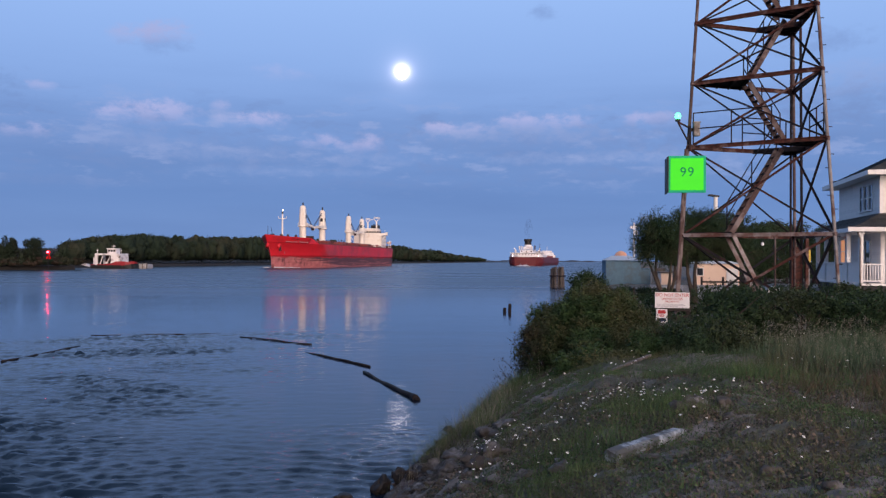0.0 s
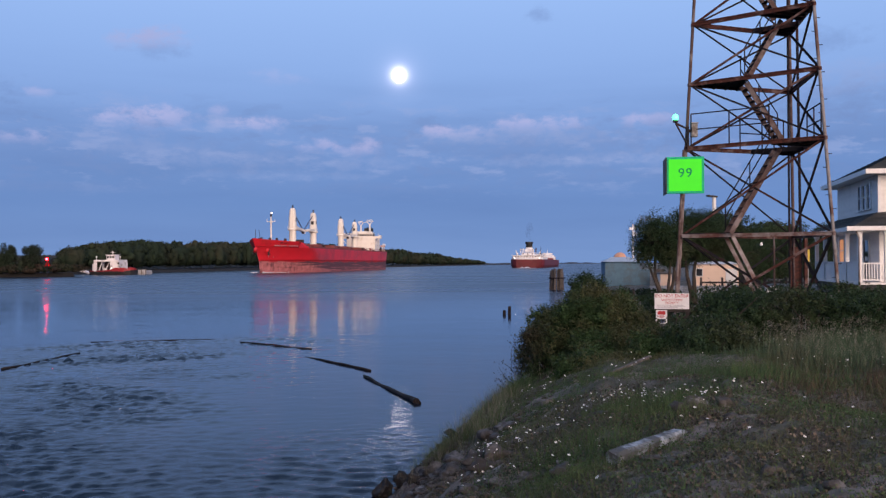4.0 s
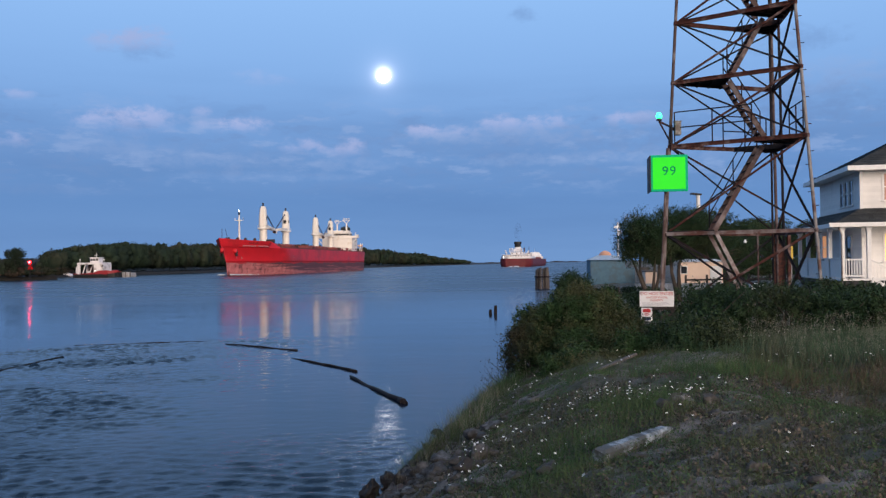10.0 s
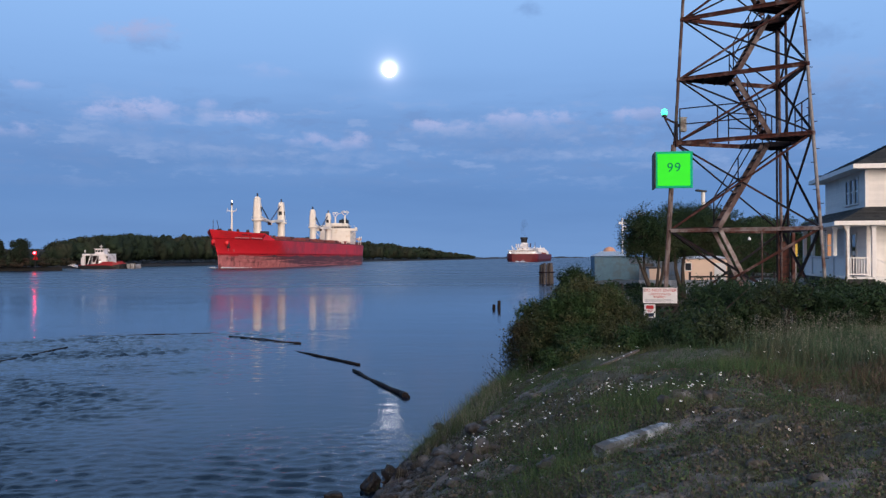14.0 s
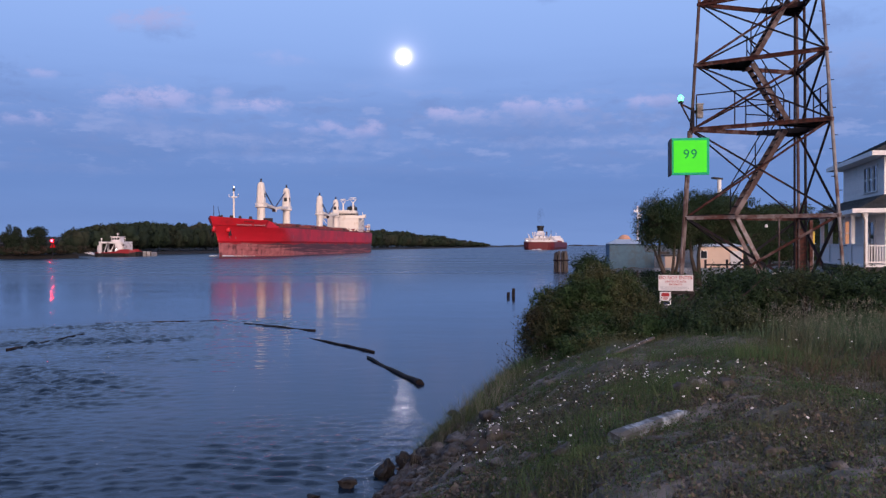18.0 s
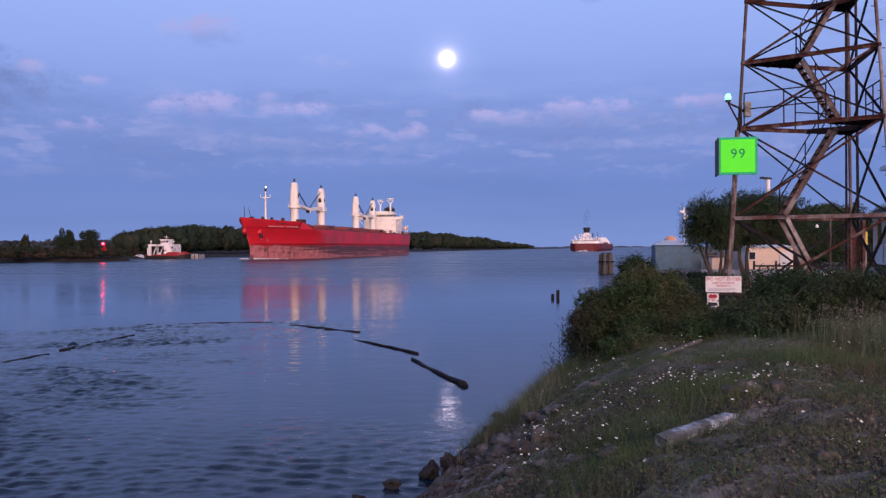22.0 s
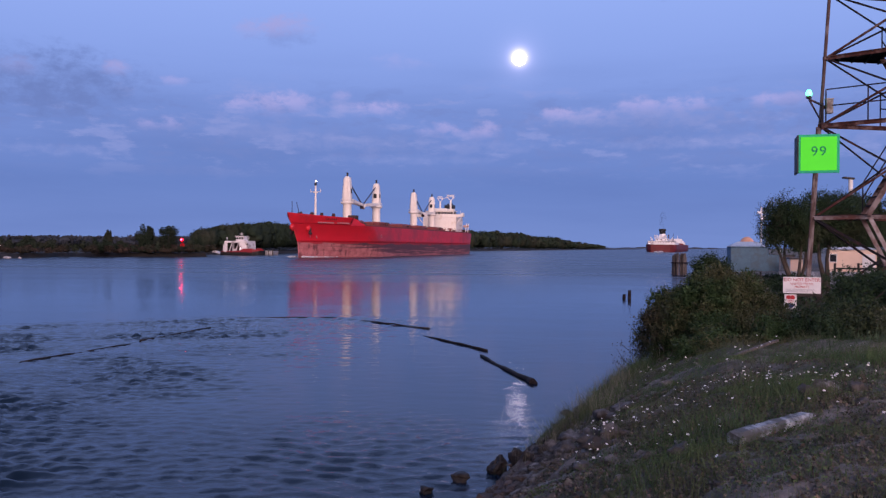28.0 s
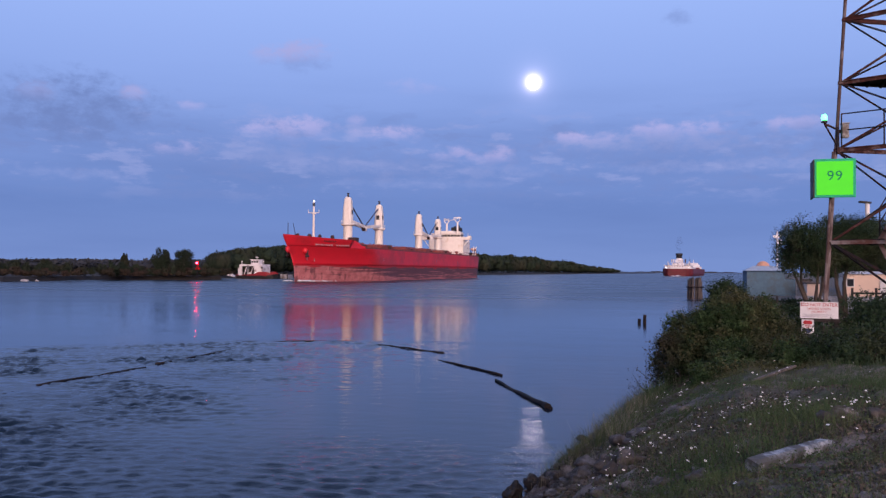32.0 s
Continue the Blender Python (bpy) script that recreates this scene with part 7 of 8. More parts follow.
def far_shore():
    """Island and mainland across the river: one ground strip and woods of many crowns."""
    line = [(-420, 60), (-131, 186), (-133, 226), (-112, 244), (-104, 250), (-112, 262), (-128, 292), (-118, 345), (-96, 470), (-76, 600), (-20, 900), (62, 1330), (150, 1700), (150, 1720), (-900, 1720), (-900, 60)]
    g = Geo()
    n = len(line)
    cx, cy = -330, 560
    outer = [(x, y, -0.4) for x, y in line]
    inner = [(x + (cx - x) * 3.0 / math.hypot(cx - x, cy - y), y + (cy - y) * 3.0 / math.hypot(cx - x, cy - y), 1.1) for x, y in line]
    g.add(outer + inner, [(k, (k + 1) % n, n + (k + 1) % n, n + k) for k in range(n)] + [tuple(range(n, 2 * n))])
    tagged(part("far_bank", g, M_FARSOIL), "low wooded shore across the river", "ground", kind="structure")
    rng = np.random.default_rng(77)

    def woods(name, label, spots, per, size, material=M_WOODS, core=0.82):
        vs, fs, k = [], [], 0
        for x, y, h, r in spots:
            blobs = [(x, y, 1.0 + h * 0.55, r, r, h * 0.46)] + [(x + rng.normal(0, r * 0.5), y + rng.normal(0, r * 0.5), 1.0 + h * rng.uniform(0.3, 0.9), r * 0.5, r * 0.5, h * 0.16) for _ in range(6)]
            pts, out = crown_points(rng, blobs, per, 0.6)
            v, f = leaves(rng, pts, size, 0.7, 0.0, out, 0.55)
            vs.append(v)
            fs.append(f + k)
            k += len(v)
            # a dark inner mass of each crown keeps the sky from showing through
            for bx, by, bz, brx, bry, brz in blobs[:4]:
                wob = core + 0.10 * np.sin(ICO_V @ np.array((5.0, 4.0, 6.0)) + bx)
                vs.append(np.array((bx, by, bz)) + ICO_V * np.array((brx, bry, brz)) * wob[:, None])
                fs.append(ICO_Q + k)
                k += len(ICO_V)
        ob = new(name, mesh_np(name, np.concatenate(vs), np.concatenate(fs), material))
        return tagged(ob, label, "woods", kind="stuff")

    # wooded hill behind the ferry: height follows the skyline
    spots = []
    for i in range(620):
        u = rng.uniform(0, 1)
        y = 300 + 330 * u ** 1.2
        sx = np.interp(y, [262, 292, 345, 470, 600, 700], [-112, -131, -121, -99, -80, -62])
        d = abs(rng.normal(0, 1)) * 20
        x = sx - 5 - d
        az = x / y
        if az < -0.428:
            continue
        top = np.interp(az, [-0.46, -0.435, -0.407, -0.37, -0.33, -0.28, -0.2, -0.1], [0.0160, 0.0180, 0.0226, 0.0270, 0.0265, 0.0250, 0.0240, 0.0215])
        h = max(5.0, (3.65 + top * y) * rng.uniform(0.8, 1.02) - 1.0)
        h = min(h, 19)
        spots.append((x, y, h, rng.uniform(2.6, 4.6)))
    woods("wooded_hill", "dark mixed woods on the hill across the river", spots, 520, 0.3)
    spots = []
    for i in range(420):
        u = rng.uniform(0, 1)
        y = 620 + 760 * u
        sx = np.interp(y, [600, 900, 1330, 1700], [-80, -22, 62, 148])
        x = sx - 8 - abs(rng.normal(0, 1)) * 24
        az = x / y
        h = np.interp(y, [600, 700, 950, 1100, 1350, 1500], [17.0, 16.0, 14.0, 11.0, 5.5, 2.5]) * rng.uniform(0.75, 1.1)
        spots.append((x, y, h, rng.uniform(4, 7)))
    woods("wooded_point", "dark woods along the receding point", spots, 260, 0.75)
    # brush and upright young trees on the low near island
    low, high = [], []
    for i in range(260):
        x = rng.uniform(-330, -113)
        y = np.interp(x, [-330, -131, -112], [112, 200, 246]) + 4 + abs(rng.normal(0, 9))
        low.append((x, y, rng.uniform(1.2, 2.6), rng.uniform(1.0, 2.0)))
    for i in range(230):
        x = rng.uniform(-330, -116)
        y = np.interp(x, [-330, -131, -112], [112, 200, 246]) + 9 + abs(rng.normal(0, 10))
        high.append((x, y, rng.uniform(2.6, 4.6), rng.uniform(0.7, 1.5)))
    for i in range(70):
        t = rng.uniform(0, 1)
        x, y = -131 + 26 * t + rng.normal(0, 1), 229 + 20 * t + abs(rng.normal(0, 4)) + 2
        (low if i % 2 else high).append((x, y, rng.uniform(1.2, 2.8), rng.uniform(1.0, 1.9)))
    woods("island_brush", "low brown-green brush on the island shore", low, 330, 0.17, M_BRUSH, 0.45)
    woods("island_saplings", "upright young dark green trees on the island", high, 360, 0.18, M_WOODS, 0.5)
    spots = []
    for i in range(330):
        x = rng.uniform(-900, -170)
        y = 470 + rng.uniform(-60, 200)
        spots.append((x, y, rng.uniform(7.0, 7.5) * y / 520, rng.uniform(9, 14)))
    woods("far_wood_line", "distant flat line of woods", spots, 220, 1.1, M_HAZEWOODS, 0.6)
    g = Geo()
    for k in range(60):
        x0 = 60 + k * 14
        h0 = 1.5 + 3.5 * abs(math.sin(k * 0.7) * math.sin(k * 0.23 + 1)) * min(1, k / 12)
        g.box((x0, 3100 + 3 * k, h0 / 2 - 1), (15, 40, h0 + 2))
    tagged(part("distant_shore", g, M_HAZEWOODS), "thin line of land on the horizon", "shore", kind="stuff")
    for k, (x, y, h, r, lab) in enumerate(((-121.6, 246, 8.2, 3.1, "rounded dark tree on the island"), (-114.7, 247, 7.9, 3.9, "rounded dark tree beside the red beacon"), (-133.1, 246, 6.6, 1.3, "narrow conifer on the island"), (-128, 244, 3.6, 1.8, "low brown bush on the island"), (-152, 235, 4.6, 2.0, "small tree on the island"))):
        q = np.random.default_rng(300 + k)
        tree(lab, (x, y, 0.7), [(x, y, h * 0.6)], lumpy(q, (x, y, h * 0.55 + 0.9), (r * 0.85, r * 0.85, h * 0.45), 30, 0.85, 0.32), 11000, 0.17, M_WOODS, 310 + k, 0.2, per=0)


riverside_shrubs()


def bare_twigs():
    t = thing("bare_bush", "half-dead bush with bare twigs over the water", "shrub")
    rng = np.random.default_rng(66)
    tips = [(1.25 + rng.uniform(0, 0.7), 21.0 + rng.uniform(-0.6, 1.2), rng.uniform(0.5, 2.0)) for _ in range(26)]
    part("twigs", branches((2.15, 21.6, 0.3), tips, 0.014, 4), M_BARK, t)
    pts = np.array([np.array((2.15, 21.6, 0.3)) * (1 - q) + np.array(tips[i % 26]) * q for i, q in enumerate(rng.uniform(0.5, 1.05, 900))]) + rng.normal(0, 0.06, (900, 3))
    v, f = leaves(rng, pts, 0.024)
    ob = new("foliage", mesh_np("foliage", v, f, M_DRYLEAF))
    ob.parent = t


M_DRYLEAF = mat("brownish_leaf", (0.075, 0.06, 0.045), (0.05, 0.05, 0.03), 2, 0.8, 0, 0, island=0.4)
bare_twigs()
hedge()
yard_trees()
far_shore()

# ---- red beacon on the island ----
BEACON_AT = (0, 0, 4.05)


def build_beacon():
    b = thing("channel_beacon", "red channel beacon on a pole at the island shore", "beacon", (-106.6, 238.0, 0.4))
    part("pole", Geo().tube((0, 0, -0.6), (0, 0, 4.0), 0.12, 0.09, 10), M_DARKSTEEL, b)
    part("triangle_board", Geo().add([(-0.75, 0.2, 2.7), (0.75, 0.2, 2.7), (0, 0.2, 4.3), (-0.75, 0.26, 2.7), (0.75, 0.26, 2.7), (0, 0.26, 4.3)], [(0, 1, 2), (5, 4, 3), (0, 3, 4, 1), (1, 4, 5, 2), (2, 5, 3, 0)]).beam((0, 0.05, 3.0), (0, 0.22, 3.0), 0.1).beam((0, 0.05, 3.7), (0, 0.22, 3.7), 0.1), M_REDBOARD, b, "red triangular board")
    # oversized glowing drum added as the red glare round the bulb
    rf = part("glare_drum", Geo().lathe((0, 0, 4.15), [(0.16, 0.0), (0.36, 0.12), (0.40, 0.42), (0.30, 0.7), (0.1, 0.8)], 18), M_REDGLARE, b, "glowing red drum in place of the lamp's glare", True)
    part("bulb", Geo().lathe((0, -0.42, 4.42), [(0.1, -0.1), (0.25, 0.02), (0.25, 0.3), (0.1, 0.42)], 12), M_REDLAMP, rf, "flashing red bulb", True)
    # added hood: its turning gap blocks and frees the steady lamp as flashes
    g = Geo()
    n = 20
    for k in range(n):
        a0, a1 = radians(55 + 250 * k / n), radians(55 + 250 * (k + 1) / n)
        g.add([(0.62 * math.sin(a), -0.62 * math.cos(a), z) for z in (0.0, 1.05) for a in (a0, a1)] + [(0.66 * math.sin(a), -0.66 * math.cos(a), z) for z in (0.0, 1.05) for a in (a0, a1)],
              [(0, 1, 3, 2), (6, 7, 5, 4), (0, 4, 5, 1), (2, 3, 7, 6)])
    hood = part("added_flash_hood", g, M_BLACK, b, "black hood added to turn round the steady lamp so it flashes")
    hood.matrix_basis = pose(*BEACON_AT)
    return hood


M_REDBOARD = mat("red_board_paint", (0.34, 0.012, 0.014), (0.28, 0.012, 0.013), 2, 0.7, spec=0.1)
BEACON_HOOD = build_beacon()


def shore_lamp():
    m = thing("shore_lamp", "small lit white lamp on a low post by the island rocks", "lamp", (-140.0, 205.0, 0.3))
    part("post", Geo().tube((0, 0, -0.5), (0, 0, 2.4), 0.08, 0.07, 8), M_WOODGREY, m)
    part("lamp", Geo().lathe((0, 0, 2.4), [(0.12, 0), (0.26, 0.15), (0.26, 0.4), (0.1, 0.55)], 12), M_WHITELAMP, m, "lit white lamp")
    for k, (x, y, r) in enumerate(((-134.6, 194.0, 0.9), (-132.6, 195.5, 0.7), (-131.0, 194.6, 0.8), (-129.4, 197.0, 0.5), (-136.8, 193.0, 0.7))):
        tagged(part("shore_rock", Geo().rock((x, y, 0.15), (r * 1.3, r, r * 0.6), 70 + k, n=2), M_CONC), "pale rock at the island's edge", "rock", "pale rocks at the island's edge")


shore_lamp()


# ---- logs, pilings ----
def build_logs():
    logs = [((-0.65, 23.05), (-2.55, 28.55)), ((-2.45, 30.0), (-5.4, 34.7)), ((-5.6, 37.6), (-9.4, 41.1)), ((-10.7, 42.9), (-16.5, 41.4)), ((-14.9, 36.2), (-15.3, 30.7)), ((-15.25, 29.7), (-16.1, 24.6)), ((-16.05, 23.5), (-15.2, 18.2))]
    for k, ((x0, y0), (x1, y1)) in enumerate(logs):
        rng = np.random.default_rng(500 + k)
        pts, rad = [], []
        for i in range(9):
            t = i / 8
            pts.append((x0 + (x1 - x0) * t + rng.normal(0, 0.02), y0 + (y1 - y0) * t, 0.02 + rng.normal(0, 0.012) - (0.03 if k == 3 else 0.035 * t if k == 5 else 0.06 if k == 6 else 0.0)))
            rad.append((0.072 - 0.03 * t if k == 0 else 0.036 + 0.009 * math.sin(3 * t + k)) * (1 + rng.normal(0, 0.05)))
        lg = tagged(part("boom_log", Geo().path(pts, rad, 12), M_LOG, None, "", True), "dark wet boom log floating in the current" if k else "thick dark wet log floating at the end of the boom", "log", "logs of the floating boom")
        if k == 0:
            part("chain_collar", Geo().tube((-0.70, 23.2, 0.03), (-0.80, 23.5, 0.03), 0.098, 0.09, 14), M_LOG, lg, "iron collar on the log")


def build_pilings():
    for k, (x, y, h) in enumerate(((4.35, 62.6, 0.3), (4.75, 63.0, 0.56))):
        tagged(part("rotten_pile", Geo().tube((x, y, -1), (x + 0.05, y, h), 0.15, 0.11, 10), M_LOG), "short rotten pile stub standing in the river", "pile", "pile stubs")
    d = thing("pile_cluster", "cluster of weathered timber mooring piles", "piling")
    rng = np.random.default_rng(9)
    for i in range(11):
        a = i * 2.399
        r = 0.28 + 0.72 * math.sqrt(i / 11)
        x, y = 15.6 + r * math.cos(a), 119.8 + r * math.sin(a)
        part("pile", Geo().tube((x, y, -1.5), (15.6 + r * 0.9 * math.cos(a), 119.8 + r * 0.9 * math.sin(a), 2.6 + rng.uniform(-0.3, 0.3)), 0.2, 0.17, 10), M_WOODGREY, d)
    part("wire_band", Geo().tube((15.6, 119.8, 1.5), (15.6, 119.8, 1.66), 1.15, 1.15, 24), M_DARKSTEEL, d)


build_logs()
build_pilings()


# ---- buildings beyond the hedge ----
def build_sheds():
    s = thing("boathouse", "blue-grey metal boathouse with a pale low roof", "building", (20.8, 103, 1.0), -6)
    part("wall_block", Geo().box((0, 0.1, 1.35), (3.9, 6.0, 2.9)), M_BLUEGREY, s)
    for k in range(-5, 6):
        part("panel_rib", Geo().box((k * 0.35, -2.91, 1.35), (0.04, 0.024, 2.9)), M_BLUEGREY, s)
    r = part("roof", Geo().add([(-2.1, -3.2, 2.74), (2.1, -3.2, 2.74), (2.1, 3.2, 2.74), (-2.1, 3.2, 2.74), (-1.0, 0, 3.3), (1.0, 0, 3.3)], [(0, 1, 5, 4), (2, 3, 4, 5), (1, 2, 5), (3, 0, 4), (3, 2, 1, 0)]), M_PALEROOF, s, "pale low roof")
    part("annex", Geo().box((2.5, -0.6, 0.9), (1.1, 4.0, 1.9)), M_BLUEGREY, s)
    part("dark_fence_panel", Geo().box((3.9, -4.5, 0.9), (1.0, 0.15, 2.0)), M_WOODGREY, s)
    d = thing("storage_tank", "round orange-topped tank behind the boathouse", "tank", (23.0, 114, 1.2))
    part("shell", Geo().lathe((0, 0, 0), [(0.9, 0), (0.9, 2.75)], 22), M_PEACH, d)
    part("dome", Geo().lathe((0, 0, 2.75), [(0.9, 0), (0.84, 0.42), (0.62, 0.78), (0.3, 0.98), (0.05, 1.03)], 22), M_ORANGE, d, "orange dome", True)
    b = thing("cottage", "low cream cottage with pale roof, lit by the afterglow", "house", (22.05, 71, 1.1), -10)
    part("wall_block", Geo().box((0, 2, 1.2), (3.5, 4.0, 2.4)), M_PEACH, b)
    part("roof", Geo().add([(-1.85, -0.2, 2.42), (1.85, -0.2, 2.42), (1.85, 4.2, 2.42), (-1.85, 4.2, 2.42), (-1.4, 2, 2.62), (1.4, 2, 2.62)], [(0, 1, 5, 4), (2, 3, 4, 5), (1, 2, 5), (3, 0, 4), (3, 2, 1, 0)]), M_TRIM, b)
    w = part("window", Geo().box((-1.3, -0.03, 1.75), (0.55, 0.08, 0.65)), M_TRIM, b)
    part("pane", Geo().box((-1.3, -0.075, 1.75), (0.45, 0.02, 0.55)), M_GLASS, w)
    part("door", Geo().box((1.2, -0.04, 1.05), (0.9, 0.08, 2.0)), M_TRIM, b)
    b2 = thing("shed", "small cream shed between the trees", "building", (16.25, 64, 1.0), -8)
    part("wall_block", Geo().box((0, 1.2, 0.7), (0.8, 2.4, 2.2)), M_PEACH, b2)
    part("roof", Geo().box((0, 1.2, 1.87), (0.95, 2.6, 0.12), bevel=0.03), M_WOODGREY, b2)
    f = thing("picket_fence", "weathered pale board fence in front of the cottage", "fence")
    a, c = Vector((14.2, 60.0, 1.1)), Vector((20.4, 60.0, 1.1))
    n = 34
    part("rail", Geo().beam(a + Vector((0, 0.05, 0.3)), c + Vector((0, 0.05, 0.3)), 0.04, 0.08).beam(a + Vector((0, 0.05, 0.8)), c + Vector((0, 0.05, 0.8)), 0.04, 0.08), M_TRIM, f)
    pk = Geo().prism([(-0.085, -0.012), (0.085, -0.012), (0.085, 0.012), (-0.085, 0.012)], 0.05, 0.98)
    me = pk.mesh("picket", M_PICKET)
    for k in range(n):
        o = new("picket", me)
        o.parent = f
        o.location = a.lerp(c, k / (n - 1))
    rf = thing("rail_fence", "dark weathered rail fence round the yard", "fence")
    for k in range(9):
        x = 18.2 + 1.5 * k
        part("post", Geo().box((x, 62.0, 1.75), (0.13, 0.13, 1.7), bevel=0.01), M_FENCEWOOD, rf)
    for k in range(8):
        for z in (1.35, 1.8, 2.25):
            part("rail", Geo().beam((18.2 + 1.5 * k, 61.9, z), (19.7 + 1.5 * k, 61.9, z), 0.04, 0.12), M_FENCEWOOD, rf)
    for k, (x, y, h) in enumerate(((11.9, 59.0, 0.5), (12.9, 58.0, 0.6), (13.9, 58.6, 0.55), (14.8, 57.6, 0.5))):
        sb = shrub("low dark bush in front of the boathouse", (x, y, 1.0), [(x, y, 1.3, 0.75, 0.6, h), (x + 0.4, y, 1.3 + h * 0.6, 0.4, 0.4, 0.3), (x - 0.4, y, 1.2 + h * 0.5, 0.4, 0.4, 0.3)], 4200, 0.045, M_LEAFDARK, 460 + k, 3)
        sb["group"] = "bushes in front of the boathouse"
    for k in range(7):
        x = 22.8 + 1.5 * k
        sb = shrub("low dark bush behind the rail fence", (x, 63.5, 1.0), [(x, 63.5, 1.6, 0.95, 0.8, 0.75), (x + 0.4, 63.4, 2.0, 0.5, 0.5, 0.35), (x - 0.5, 63.6, 1.9, 0.5, 0.5, 0.4)], 2600, 0.06, M_LEAFDARK, 430 + k, 3)
        sb["group"] = "bushes behind the rail fence"
    for k, (x, y, h) in enumerate(((23.4, 108, 7.4),)):
        m = thing("antenna_mast", "thin white mast beside the boathouse", "mast", (x, y, 1.0))
        part("pole", Geo().tube((0, 0, 0), (0, 0, h), 0.13, 0.09, 8), M_TRIM, m)
        part("fitting", Geo().box((0, 0, h - 0.6), (0.9, 0.2, 0.3)).box((0.2, 0, h - 1.2), (0.5, 0.3, 0.5)), M_TRIM, m)
    m = thing("television_aerial", "roof aerial on a pole above the trees", "aerial", (25.55, 108, 1.0))
    part("pole", Geo().tube((0, 0, 0), (0, 0, 8.2), 0.05, 0.05, 6), M_GALV, m)
    g = Geo().tube((-1.3, 0, 7.9), (1.3, 0, 7.9), 0.04, 0.04, 6)
    for k in range(-4, 5):
        g.tube((k * 0.3, 0, 7.5 + 0.04 * k), (k * 0.3, 0, 8.3 - 0.04 * k), 0.025, 0.025, 5)
    part("elements", g, M_GALV, m)
    m = thing("marker_post", "thin post with a yellow marker strip in the yard", "post", (16.6, 40.0, 1.2))
    part("post", Geo().tube((0, 0, -0.2), (0, 0, 3.1), 0.035, 0.035, 8), M_GALV, m)
    part("strip", Geo().box((0, -0.05, 2.75), (0.12, 0.03, 0.58), bevel=0.006), M_YELLOW, m, "yellow marker strip")
    m = thing("utility_cabinet", "pale metal utility cabinet standing in the yard", "cabinet", (17.2, 46.0, 1.2))
    c = part("body", Geo().box((0, 0, 0.6), (0.6, 0.45, 1.2), bevel=0.02), M_TRIM, m)
    part("door", Geo().box((0, -0.235, 0.6), (0.5, 0.02, 1.05), bevel=0.004), M_TRIM, c)
    v = thing("vent_pipe", "white capped pipe standing in the yard", "pipe", (25.35, 82.0, 1.0))
    part("pipe", Geo().tube((0, 0, 0), (0, 0, 8.75), 0.19, 0.19, 12), M_TRIM, v)
    part("cap", Geo().box((-0.2, 0, 8.81), (0.95, 0.6, 0.16), Euler((0, 0.12, 0)).to_matrix(), 0.03), M_BLACK, v)


build_sheds()

